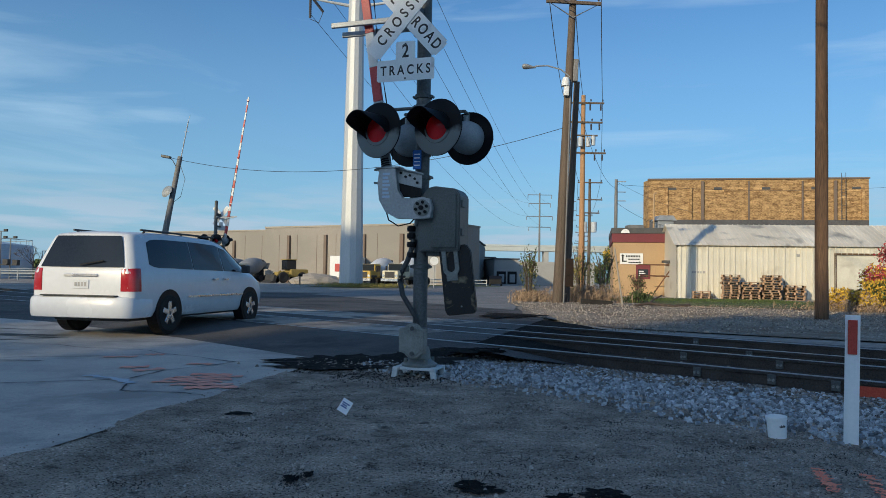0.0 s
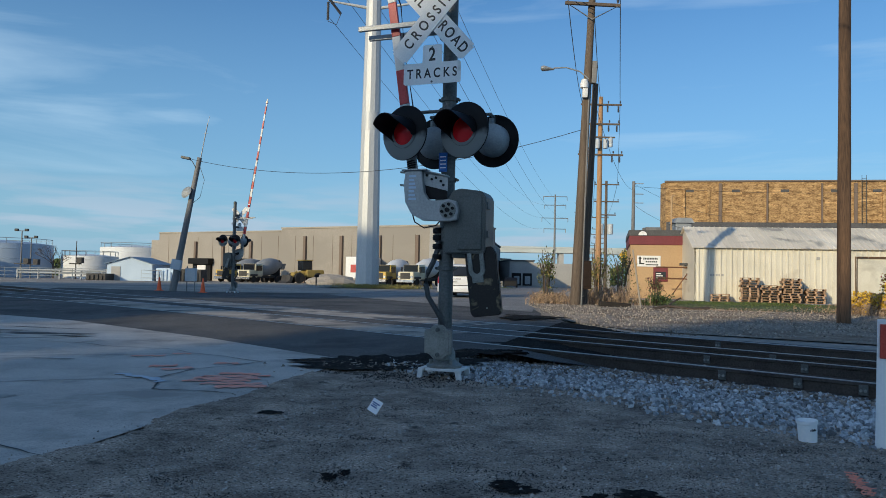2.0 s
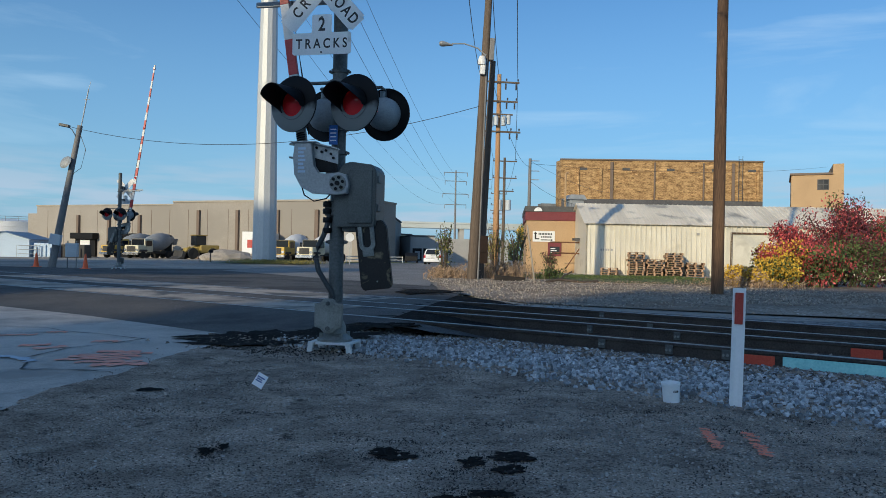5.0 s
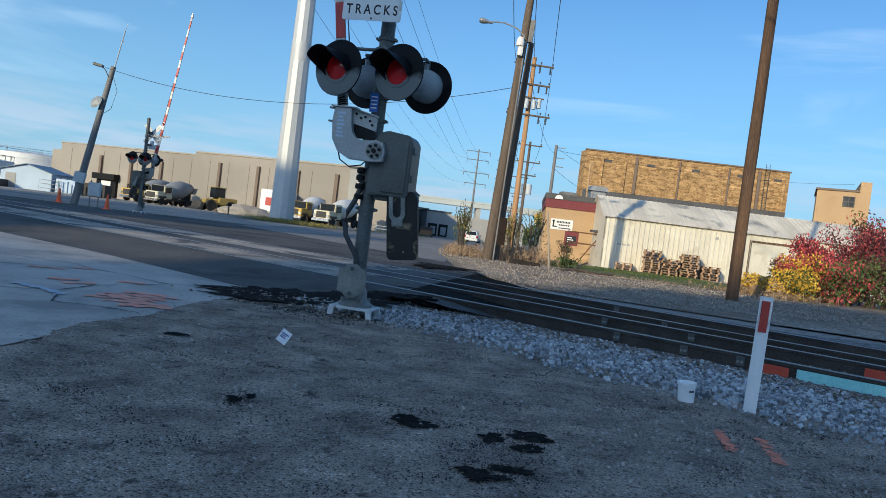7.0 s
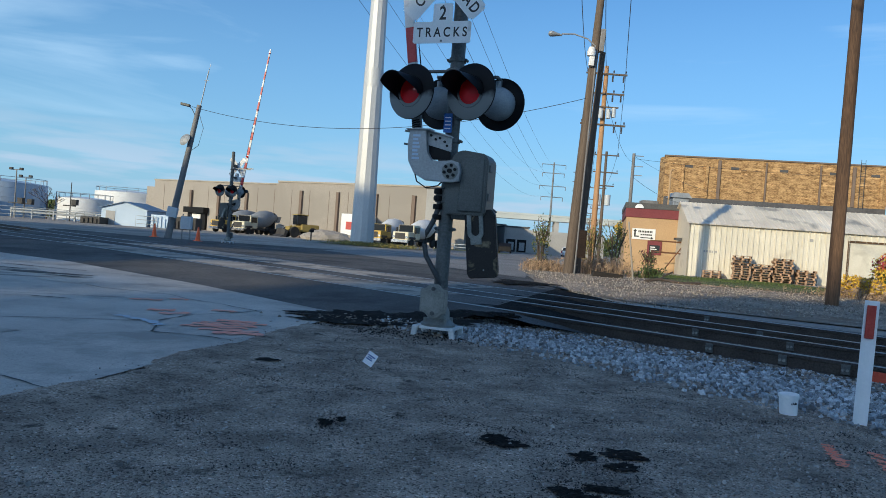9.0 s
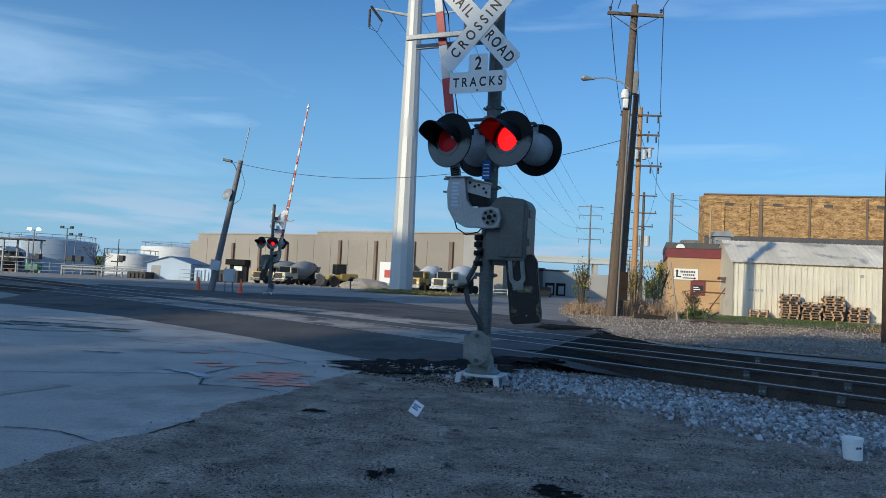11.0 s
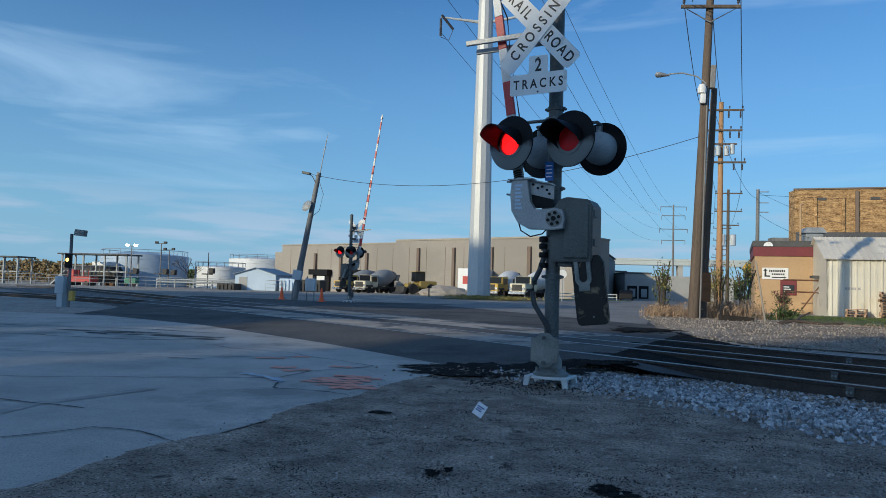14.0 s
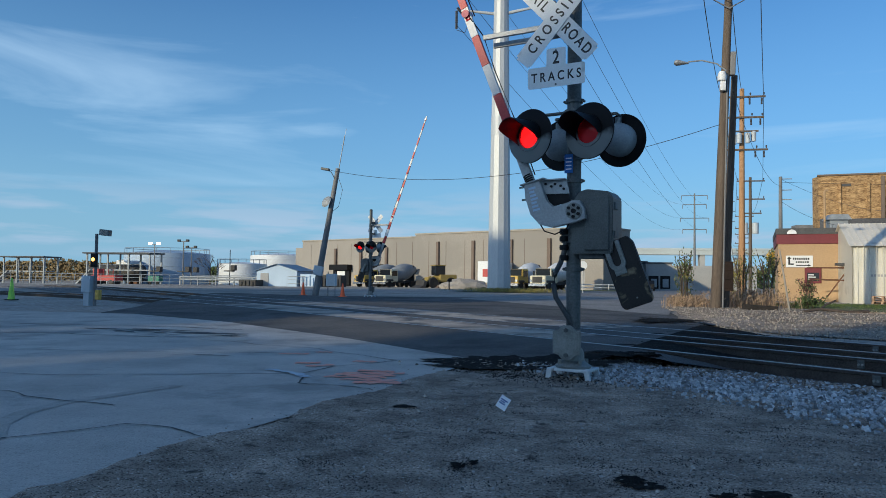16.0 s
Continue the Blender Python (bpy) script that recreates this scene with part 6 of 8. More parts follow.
    box(bm, d0, d1, -0.06, 0.14, dh, dh + 0.1)
    part("door_frame", bm, M["poledark"], ob)
    bm = bmesh.new()
    prism(bm, [(2.0, 2.1), (2.9, 2.1), (2.9, 2.25), (2.0, 2.25)], 0.0, 0.35, Matrix.Rotation(radians(90), 4, "Z"))
    part("side_canopy", bm, M["roofdark"], ob)
    bm = bmesh.new()
    for k in range(5):
        box(bm, 0.85 + 0.16 * k, 0.97 + 0.16 * k, -0.042, -0.037, 1.48, 1.60)
    part("faded_lettering", bm, M["greywall"], ob, "faded grey marks on the wall")
    bm = bmesh.new()
    box(bm, 6.55, 6.75, -0.06, 0.0, 2.5, 2.65, 0.01)
    part("wall_vent", bm, M["greywall"], ob)
    return ob


shed()
of = thing("office_building", pose(10.95, 46, -0.05, 0, 0, -12), "low tan office building with a maroon fascia band", "building")
bm = bmesh.new()
box(bm, 0, 9, 0, 9, 0, 3.45)
part("wall", bm, M["tanwall"], of)
bm = bmesh.new()
box(bm, -0.08, 9.08, -0.08, 9.08, 3.45, 4.02, 0.01)
part("fascia", bm, M["maroon"], of, "maroon fascia band")
bm = bmesh.new()
box(bm, -0.12, 9.12, -0.12, 9.12, 4.02, 4.38, 0.01)
part("roof_edge", bm, M["roofdark"], of)
bm = bmesh.new()
lathe(bm, [(0.28, -0.05), (0.26, 0.06), (0.001, 0.08)], 14, Matrix.Translation((0.75, -0.12, 4.04)) @ Matrix.Rotation(radians(90), 4, "X"), 0, math.pi)
part("fascia_emblem", bm, M["signwhite"], of)
bm = bmesh.new()
box(bm, 0.42, 1.86, -0.06, -0.005, 2.05, 2.75, 0.01)
sg = part("direction_sign", bm, M["signwhite"], of, "white direction sign with black arrows")
bm = bmesh.new()
box(bm, 0.55, 0.65, -0.068, -0.061, 2.2, 2.62)
box(bm, 0.65, 0.85, -0.068, -0.061, 2.2, 2.28)
prism(bm, [(0.48, 2.56), (0.72, 2.56), (0.60, 2.70)], -0.068, -0.061)
box(bm, 0.95, 1.62, -0.068, -0.061, 2.14, 2.20)
prism(bm, [(1.62, 2.10), (1.62, 2.24), (1.76, 2.17)], -0.068, -0.061)
for k in range(9):
    box(bm, 0.80 + 0.1 * k, 0.87 + 0.1 * k, -0.068, -0.061, 2.50, 2.62)
for k in range(6):
    box(bm, 0.95 + 0.12 * k, 1.04 + 0.12 * k, -0.068, -0.061, 2.32, 2.41)
part("sign_marks", bm, M["signblack"], sg)
bm = bmesh.new()
box(bm, 1.42, 2.30, -0.07, -0.005, 1.12, 2.02, 0.01)
wb = part("window", bm, M["maroon"], of, "maroon notice window")
bm = bmesh.new()
box(bm, 1.55, 2.18, -0.085, -0.071, 1.26, 1.74)
part("pane", bm, M["window"], wb)
bm = bmesh.new()
for k in range(3):
    box(bm, 1.60, 2.1 - 0.1 * k, -0.092, -0.086, 1.32 + 0.13 * k, 1.38 + 0.13 * k)
part("notice", bm, M["signwhite"], wb)
hv = thing("roof_vent", pose(14.7, 47.6, 4.3), "galvanised roof ventilator hood on the office", "roof vent")
bm = bmesh.new()
box(bm, -0.5, 0.5, -0.45, 0.45, 0, 0.65, 0.01)
part("base", bm, M["alu"], hv)
bm = bmesh.new()
prism(bm, [(-0.68, 0.65), (0.68, 0.65), (0.45, 0.98), (-0.45, 0.98)], -0.6, 0.6)
part("hood", bm, M["alu"], hv)
bm = bmesh.new()
rod(bm, (13.9, 47.2, 4.3), (13.9, 47.2, 6.6), 0.06, n=8)
tube(bm, [(13.9, 47.2, 6.6), (13.95, 47.2, 6.75), (14.1, 47.2, 6.75)], 0.06, 8)
solid("vent_pipe", bm, M["tanwall"], Matrix(), "thin tan vent pipe rising from the roof", "pipe")
bm = bmesh.new()
box(bm, 12.2, 13.2, 47, 48, 4.3, 4.62, 0.02)
solid("roof_unit", bm, M["greypole"], Matrix(), "small grey roof unit", "roof unit")


def brick_building():
    ob = thing("brick_building", pose(24.2, 84.2, -0.25, 0, 0, -9.7), "tall ochre brick industrial building with pilasters and small vents", "building")
    L, Hh, Dp = 24.0, 12.95, 22.0
    bm = bmesh.new()
    prism(bm, [(0.0, 0.0), (L, 0.0), (L, Dp), (6.5, Dp), (-0.4, 1.8)], -0.0, -Hh, Matrix.Rotation(radians(-90), 4, "X"))
    part("wall", bm, M["brick"], ob)
    bm = bmesh.new()
    box(bm, 0.1, L - 0.05, -0.12, 0.0, 0.0, 8.25)
    part("dark_band", bm, M["brickdark"], ob, "dark lower wall band")
    rnd = random.Random(11)
    for x, w, mat in ((1.9, 0.28, "brick"), (4.6, 0.3, "brick"), (5.9, 0.34, "pilaster"), (11.1, 0.16, "pilaster"), (16.9, 0.16, "pilaster"), (20.3, 0.34, "pilaster"), (23.2, 0.3, "brick")):
        bm = bmesh.new()
        box(bm, x, x + w, -0.22, 0.0, 8.25, 12.1 if mat == "brick" else 12.75, 0.02)
        part("pilaster", bm, M[mat], ob)
    for x in (2.9, 8.0, 13.3, 18.6, 22.9):
        bm = bmesh.new()
        box(bm, x - 0.65, x + 0.25, -0.05, 0.0, 11.75, 12.05)
        v = part("vent", bm, M["roofdark"], ob)
    # raised brick courses, in panels of uneven colour
    row = 0
    z = 8.3
    while z < 12.6:
        x = 0.15
        while x < L - 0.3:
            w = min(rnd.uniform(0.7, 2.6), L - 0.15 - x)
            if rnd.random() < 0.30:
                bm = bmesh.new()
                box(bm, x, x + w, -rnd.uniform(0.02, 0.05), 0.0, z, z + 0.2)
                part("brick_course", bm, M["brick"], ob)
            x += w
        z += 0.27
    bm = bmesh.new()
    box(bm, -0.1, L + 0.1, -0.15, 0.3, Hh, Hh + 0.16)
    part("coping", bm, M["pilaster"], ob)
    bm = bmesh.new()
    for x in (0.0, 0.45):
        rod(bm, (21.0 + x, -0.4, 8.2), (21.0 + x, -0.4, 13.6), 0.03, n=5)
    for k in range(14):
        rod(bm, (21.0, -0.4, 8.4 + k * 0.37), (21.45, -0.4, 8.4 + k * 0.37), 0.02, n=4)
    part("ladder", bm, M["roofdark"], ob)
    return ob


brick_building()
tt = thing("stair_tower", pose(45.6, 71, -0.1, 0, 0, -32), "tan brick stair tower with a stepped parapet", "building")
bm = bmesh.new()
box(bm, 0, 4.9, 0, 8, 0, 10.2)
box(bm, 3.9, 4.9, 0.02, 7.9, 10.2, 11.3)
part("wall", bm, M["tanwall"], tt)
bm = bmesh.new()
box(bm, 2.45, 3.55, -0.06, 0.02, 8.6, 9.7)
wd = part("window", bm, M["roofdark"], tt)
bm = bmesh.new()
for x in (2.53, 3.04):
    for z in (8.68, 9.2):
        box(bm, x, x + 0.43, -0.08, -0.061, z, z + 0.43)
part("pane", bm, M["window"], wd)
bm = bmesh.new()
box(bm, -0.15, 3.9, -0.15, 8.1, 10.2, 10.4)
part("coping", bm, M["pilaster"], tt)



def warehouse():
    a, b = Vector((-55.5, 131, 0)), Vector((1.66, 100.4, 0))
    ang = math.degrees(math.atan2(b.y - a.y, b.x - a.x))
    L = (b - a).length
    ob = thing("warehouse", pose(a.x, a.y, -0.9, 0, 0, ang), "long tan precast concrete warehouse with brown pilasters", "warehouse")
    step = 30.0
    bm = bmesh.new()
    box(bm, 0, step, 0, 12, 0, 8.75)
    part("wall", bm, M["ware"], ob)
    bm = bmesh.new()
    box(bm, step, L, -0.25, 8, 0, 9.15)
    part("wall", bm, M["ware"], ob)
    bm = bmesh.new()
    box(bm, -4, 0, 1.5, 12, 0, 7.6)
    part("wall", bm, M["ware"], ob)
    bm = bmesh.new()
    box(bm, -0.1, step, -0.12, 12.1, 8.75, 8.95)
    box(bm, step, L + 0.1, -0.38, 8.1, 9.15, 9.4)
    part("coping", bm, M["warecap"], ob)
    for x in (9.6, 16.4, 22.9, 34.9, 42.2, 49.4, 56.1):
        bm = bmesh.new()
        y = 0 if x < step else -0.25
        box(bm, x, x + 0.5, y - 0.4, y, 0, 7.2 if x < step else 7.9, 0.03)
        part("pilaster", bm, M["pilaster"], ob)
    x = 2.2
    while x < L - 3:
        bm = bmesh.new()
        y = 0 if x < step else -0.25
        for k in range(2):
            box(bm, x + 0.4 + k * 3.7, x + 0.46 + k * 3.7, y - 0.03, y, 0, 8)
        part("panel_joint", bm, M["pilaster"], ob)
        x += 7.6
    for x in (9.6, 18.4):
        bm = bmesh.new()
        box(bm, x, x + 4.4, -0.5, 0, 0.35, 3.3, 0.05)
        box(bm, x - 0.3, x + 4.7, -1.3, 0, 3.2, 4.2, 0.05)
        dk = part("dock_shelter", bm, M["black"], ob, "black loading dock shelter")
        bm = bmesh.new()
        box(bm, x + 1.2, x + 3.3, -0.55, -0.501, 0.9, 3.0)
        part("dock_door", bm, M["signwhite"], dk)
    return ob


warehouse()
def ribbed_hall(name, p, q, depth, h, label, mat, pitch=1.6):
    """A hall whose ribbed long wall runs from p to q; the body lies on its far side."""
    p, q = Vector((*p, 0)), Vector((*q, 0))
    L = (q - p).length
    ob = thing(name, pose(p.x, p.y, gz(p.x, p.y) - 0.3, 0, 0, math.degrees(math.atan2(q.y - p.y, q.x - p.x))), label, "building")
    bm = bmesh.new()
    box(bm, 0, L, 0, depth, -1.2, h)
    part("wall", bm, M[mat], ob)
    bm = bmesh.new()
    x = 0.4
    while x < L - 0.3:
        box(bm, x, x + pitch * 0.35, -0.16, 0.0, -1.2, h - 0.35)
        x += pitch
    part("wall_ribs", bm, M[mat], ob)
    bm = bmesh.new()
    box(bm, -0.2, L + 0.2, -0.3, depth + 0.2, h, h + 0.28)
    part("roof_edge", bm, M["roofdark"], ob)
    return ob


ribbed_hall("warehouse_hall", (1.75, 101.2), (9.8, 170), 6.0, 8.7, "long ribbed grey side hall of the warehouse", "greywall", 2.2)
ribbed_hall("side_hall", (9.85, 171), (12.6, 174), 8.0, 6.6, "low pale ribbed annex between the halls", "palecream", 0.8)
lb = ribbed_hall("dock_building", (10.8, 150), (15.9, 150.4), 22.0, 5.6, "grey loading dock building with two dock doors", "greywall", 60)
for x in (0.45, 2.75):
    bm = bmesh.new()
    box(bm, x, x + 1.95, -0.3, -0.02, 0.5, 3.1, 0.04)
    dk = part("dock_shelter", bm, M["black"], lb)
    bm = bmesh.new()
    box(bm, x + 0.45, x + 1.6, -0.36, -0.301, 0.8, 2.5)
    part("dock_door", bm, M["lampgrey"], dk)
bm = bmesh.new()
for k in range(9):
    box(bm, 5.13, 5.28, 0.6 + 2.4 * k, 1.5 + 2.4 * k, -1.0, 5.2)
part("side_ribs", bm, M["greywall"], lb)
gr = thing("pipe_rail", pose(-1.6, 96, gz(-1.6, 96)), "low white pipe rail beside the lawn", "rail")
for z in (0.35, 0.75):
    bm = bmesh.new()
    rod(bm, (0, 0, z), (7.6, 1.6, z), 0.05, n=6)
    part("rail_pipe", bm, M["gatewhite"], gr)
for k in range(5):
    bm = bmesh.new()
    rod(bm, (1.9 * k, 0.4 * k, -0.1), (1.9 * k, 0.4 * k, 0.85), 0.05, n=6)
    part("post", bm, M["gatewhite"], gr)
sheet("grass", [(-2.0, 78), (7.0, 86), (8.0, 104), (4.0, 108), (-2.5, 95)], 1.2, gz, M["grass"], "mown grass before the warehouse corner", "grass", dz=0.03)

# ---- the white minivan ----
VAN_PATH = [(0.0, -5.52, 14.5, 11.5), (0.5, -3.97, 20.9, 11.0), (1.0, -2.58, 27.1, 10.5), (1.5, -1.07, 33.9, 12.0), (2.0, 0.30, 40.5, 12.0), (2.5, 1.75, 47.0, 12.5), (3.0, 3.25, 53.6, 12.0), (3.5, 4.6, 60.5, 12.0), (4.5, 7.2, 73.5, 13.0), (7.0, 15.0, 107, 14.0), (8.0, 18.3, 120, 14.0), (12.0, 31.0, 172, 14.0), (16.0, 43.5, 222, 14.0)]


def minivan():
    """Origin on the road at mid-wheelbase, nose along +y."""
    ob = thing("minivan", pose(*VAN_PATH[0][1:3], 0, 0, 0, -VAN_PATH[0][3]), "white minivan with dark glass driving away over the crossing", "minivan")
    Y = (-2.56, -2.3, -1.5, -0.5, 0.3, 0.75, 1.0, 1.35, 1.7, 1.95, 2.2, 2.42, 2.57)
    ROOF = (1.715, 1.74, 1.765, 1.765, 1.74, 1.66, 1.55, 1.36, 1.15, 1.06, 0.99, 0.88, 0.72)
    WIDE = (0.985, 0.99, 0.995, 0.995, 0.99, 0.985, 0.98, 0.975, 0.965, 0.945, 0.905, 0.82, 0.66)
    TOP = (0.70, 0.71, 0.72, 0.72, 0.71, 0.70, 0.69, 0.70, 0.76, 0.78, 0.74, 0.66, 0.50)
    BELT = (1.10, 1.10, 1.09, 1.07, 1.06, 1.05, 1.045, 1.03, 1.0, 0.93, 0.84, 0.74, 0.60)
    SILL = (0.32, 0.30, 0.26, 0.25, 0.25, 0.25, 0.25, 0.25, 0.26, 0.27, 0.28, 0.30, 0.36)

    def section(y):
        """Half of the outline across the car, from the sill's middle to the roof's middle."""
        zr, w, wr, zb, zs = (float(np.interp(y, Y, v)) for v in (ROOF, WIDE, TOP, BELT, SILL))
        d = min(0.10, 0.5 * (zr - zb))
        half = [(0.0, zs), (0.75 * w, zs), (0.93 * w, zs + 0.03), (0.985 * w, zs + 0.12), (w, zs + 0.30), (w, (zs + zb) / 2 + 0.08), (0.985 * w, zb - 0.06), (0.965 * w, zb)]
        for t in (0.25, 0.5, 0.75, 1.0):
            half.append((0.965 * w + (wr + 0.06 - 0.965 * w) * t + 0.03 * t * (1 - t), zb + (zr - d - zb) * t))
        k = d / 0.10
        return half + [(wr + 0.03, zr - 0.05 * k), (wr - 0.03, zr - 0.018 * k), (wr - 0.15, zr - 0.002), (wr * 0.4, zr + 0.014), (0.0, zr + 0.018)]

    def settle(x, y, z):
        """Rounds the rear corners in plan and leans the tailgate forward above the belt."""
        d, R = y + 2.56, 0.15
        inset = R - math.sqrt(max(0.0, R * R - (R - d) ** 2)) if d < R else 0.0
        x *= 1 - inset
        lean = 0.30 * max(0.0, z - 1.06) + 0.04 * max(0.0, 0.75 - z)
        z -= 0.45 * inset * max(0.0, z - 1.0) / 0.75
        return x, y + lean * (1 - ss(0.0, 1.1, d)), z

    bm = bmesh.new()
    stations = [-2.56, -2.555, -2.54, -2.51, -2.47, -2.41, -2.3] + [-2.1 + 0.2 * i for i in range(20)] + [1.85, 1.95, 2.05, 2.15, 2.25, 2.34, 2.42, 2.5, 2.57]
    rings = []
    for y in stations:
        half = section(y)
        rings.append([bm.verts.new(settle(x, y, z)) for x, z in half] + [bm.verts.new(settle(-x, y, z)) for x, z in half[-2:0:-1]])
    n = len(rings[0])
    for a, b in zip(rings, rings[1:]):
        for k in range(n):
            bm.faces.new((a[k], a[(k + 1) % n], b[(k + 1) % n], b[k]))
    for ring in (rings[0], rings[-1]):
        m = n // 2
        for i in range(m):
            lo, hi = (ring[-i] if i else None), (ring[-(i + 1)] if i + 1 < m else None)
            bm.faces.new([v for v in (ring[i], ring[i + 1], hi, lo) if v is not None])
    body = part("body", bm, M["van"], ob, "white painted body", None, True)

    def side_x(y, z):
        pts = section(y)[3:13]
        return float(np.interp(z, [p[1] for p in pts], [p[0] for p in pts]))

    def patch(rows, mat, nm, label, thick=0.010):
        """A bent sheet laid on the body from rows of points."""
        bm = bmesh.new()
        grid = [[bm.verts.new(p) for p in r] for r in rows]
        for ra, rb in zip(grid, grid[1:]):
            for i in range(len(ra) - 1):
                bm.faces.new((ra[i], ra[i + 1], rb[i + 1], rb[i]))
        bmesh.ops.recalc_face_normals(bm, faces=bm.faces)
        bmesh.ops.solidify(bm, geom=bm.faces[:], thickness=thick)
        return part(nm, bm, mat, body, label, None, True)

    for sd in (-1, 1):
        for y0, y1, steps in ((-2.10, -0.715, 10), (-0.69, 0.43, 8), (0.465, 1.32, 8)):
            rows = []
            for j in range(6):
                row = []
                for i in range(steps + 1):
                    y = y0 + (y1 - y0) * i / steps
                    low = float(np.interp(y, Y, BELT)) + 0.045
                    high = float(np.interp(y, Y, ROOF)) - 0.125
                    if y0 < -2 and i < 2:
                        low, high = low + (0.05, 0.012)[i], high - (0.05, 0.012)[i]
                    z = low + (high - low) * j / 5
                    x, yy, zz = settle(side_x(y, z) + 0.008, y, z)
                    row.append((sd * x, yy, zz))
                rows.append(row)
            patch(rows, M["vanglass"], "window", "dark tinted side glass")
        rows = []
        for j in range(5):
            z = 0.735 + 0.385 * j / 4
            row = []
            for x in (0.75, 0.79):
                p = settle(x, -2.56, z)
                row.append((sd * x, p[1] - 0.010, p[2]))
            for y in (-2.558, -2.545, -2.52, -2.48, -2.42, -2.36):
                p = settle(side_x(y, z) + 0.010, y - 0.004, z)
                row.append((sd * p[0], p[1], p[2]))
            rows.append(row)
        patch(rows, M["tail"], "tail_lamp", "red tail lamp wrapped round the corner", 0.014)
    rows = []
    for j in range(7):
        z = 1.135 + 0.53 * j / 6
        half = side_x(-2.56, z) * 0.85 - 0.012
        rows.append([(half * (-1 + 0.2 * i), settle(half, -2.56, z)[1] - 0.012 - 0.02 * (1 - (-1 + 0.2 * i) ** 2), z) for i in range(11)])
    patch(rows, M["vanglass"], "rear_window", "dark tinted rear glass")
    rows = []
    for j in range(7):
        y = 0.84 + 0.80 * j / 6
        half = float(np.interp(y, Y, TOP)) - 0.02
        rows.append([(half * (-1 + 0.25 * i), y, float(np.interp(y, Y, ROOF)) + 0.022) for i in range(9)])
    patch(rows, M["vanglass"], "windscreen", "dark windscreen")
    # the bumper wraps round the rear corners
    way = [(-1.0, -2.05), (-1.005, -2.35), (-0.985, -2.50), (-0.93, -2.60), (-0.82, -2.655), (-0.5, -2.685), (0.0, -2.695)]
    way += [(-x, y) for x, y in way[-2::-1]]
    rows = []
    for off, z in ((-0.10, 0.285), (-0.02, 0.30), (0.0, 0.36), (0.008, 0.46), (0.0, 0.57), (-0.02, 0.625), (-0.07, 0.645), (-0.16, 0.65)):
        rows.append([((1 + off) * x, y - off * (1 if abs(x) < 0.9 else 0.35), z) for x, y in way])
    bp = patch(rows, M["van"], "rear_bumper", "white rear bumper", 0.012)
    bm = bmesh.new()
    box(bm, -0.70, 0.70, -2.665, -2.55, 0.648, 0.668, 0.004)
    part("bumper_step", bm, M["plastic"], bp)
    bm = bmesh.new()
    box(bm, -0.72, 0.72, -2.3, 2.3, 0.22, 0.34, 0.03)
    part("underbody", bm, M["plastic"], body)
    for s in (-1, 1):
        bm = bmesh.new()
        rod(bm, (s * 0.66, -1.95, 1.79), (s * 0.66, 0.5, 1.785), 0.018, n=8)
        for y in (-1.85, -0.7, 0.45):
            rod(bm, (s * 0.66, y - 0.05, 1.72), (s * 0.66, y + 0.03, 1.785), 0.02, n=6)
        part("roof_rail", bm, M["plastic"], body)
        bm = bmesh.new()
        box(bm, s * 1.0 - 0.012, s * 1.0 + 0.012, -0.95, 1.20, 0.60, 0.64, 0.005)
        part("side_strip", bm, M["chrome"], body)
        for y in (-0.05, 0.35):
            bm = bmesh.new()
            box(bm, s * 1.0 - 0.012, s * 1.0 + 0.03, y, y + 0.18, 0.92, 0.955, 0.008)
            part("door_handle", bm, M["chrome"], body)
        bm = bmesh.new()
        box(bm, s * 1.06 - 0.09, s * 1.06 + 0.09, 1.14, 1.24, 1.06, 1.22, 0.03)
        part("mirror", bm, M["plastic"], body)
        for y in (-1.54, 1.54):
            bm = bmesh.new()
            rod(bm, (s * 0.80, y, 0.365), (s * 1.002, y, 0.365), 0.395, n=32)
            part("wheel_arch", bm, M["black"], body)
    bm = bmesh.new()
    box(bm, -0.32, 0.32, -2.585, -2.555, 0.97, 1.02, 0.01)
    part("chrome_grip", bm, M["chrome"], body)
    bm = bmesh.new()
    box(bm, -0.155, 0.155, -2.575, -2.56, 0.77, 0.92, 0.005)
    pl = part("licence_plate", bm, M["plate"], body)
    bm = bmesh.new()
    for k in range(4):
        box(bm, -0.11 + 0.06 * k, -0.07 + 0.06 * k, -2.579, -2.5755, 0.81, 0.88)
    part("plate_marks", bm, M["greywall"], pl)
    bm = bmesh.new()
    rod(bm, (0.0, -2.60, 1.17), (0.42, -2.565, 1.24), 0.011, n=6)
    part("rear_wiper", bm, M["black"], body)
    wheels = []
    for sx in (-1, 1):
        for y in (-1.54, 1.54):
            at = Matrix.Translation((sx * 0.90, y, 0.34))
            bm = bmesh.new()
            lathe(bm, [(0.21, -0.11), (0.31, -0.115), (0.335, -0.09), (0.34, 0.0), (0.335, 0.09), (0.31, 0.115), (0.21, 0.11)], 30, Matrix.Rotation(radians(90), 4, "Y"))
            w = part("wheel", bm, M["tyre"], ob, "black tyre", at, True)
            bm = bmesh.new()
            lathe(bm, [(0.215, 0.10 * sx), (0.20, 0.06 * sx), (0.06, 0.07 * sx), (0.05, 0.10 * sx), (0.001, 0.105 * sx)], 30, Matrix.Rotation(radians(90), 4, "Y"))
            part("rim", bm, M["ring"], w, "", None, True)
            for k in range(5):
                bm = bmesh.new()
                m = Matrix.Rotation(radians(72 * k), 4, "X")
                box(bm, min(0.06 * sx, 0.118 * sx), max(0.06 * sx, 0.118 * sx), -0.045, 0.045, 0.03, 0.205, 0.008, m)
                part("spoke", bm, M["chrome"], w)
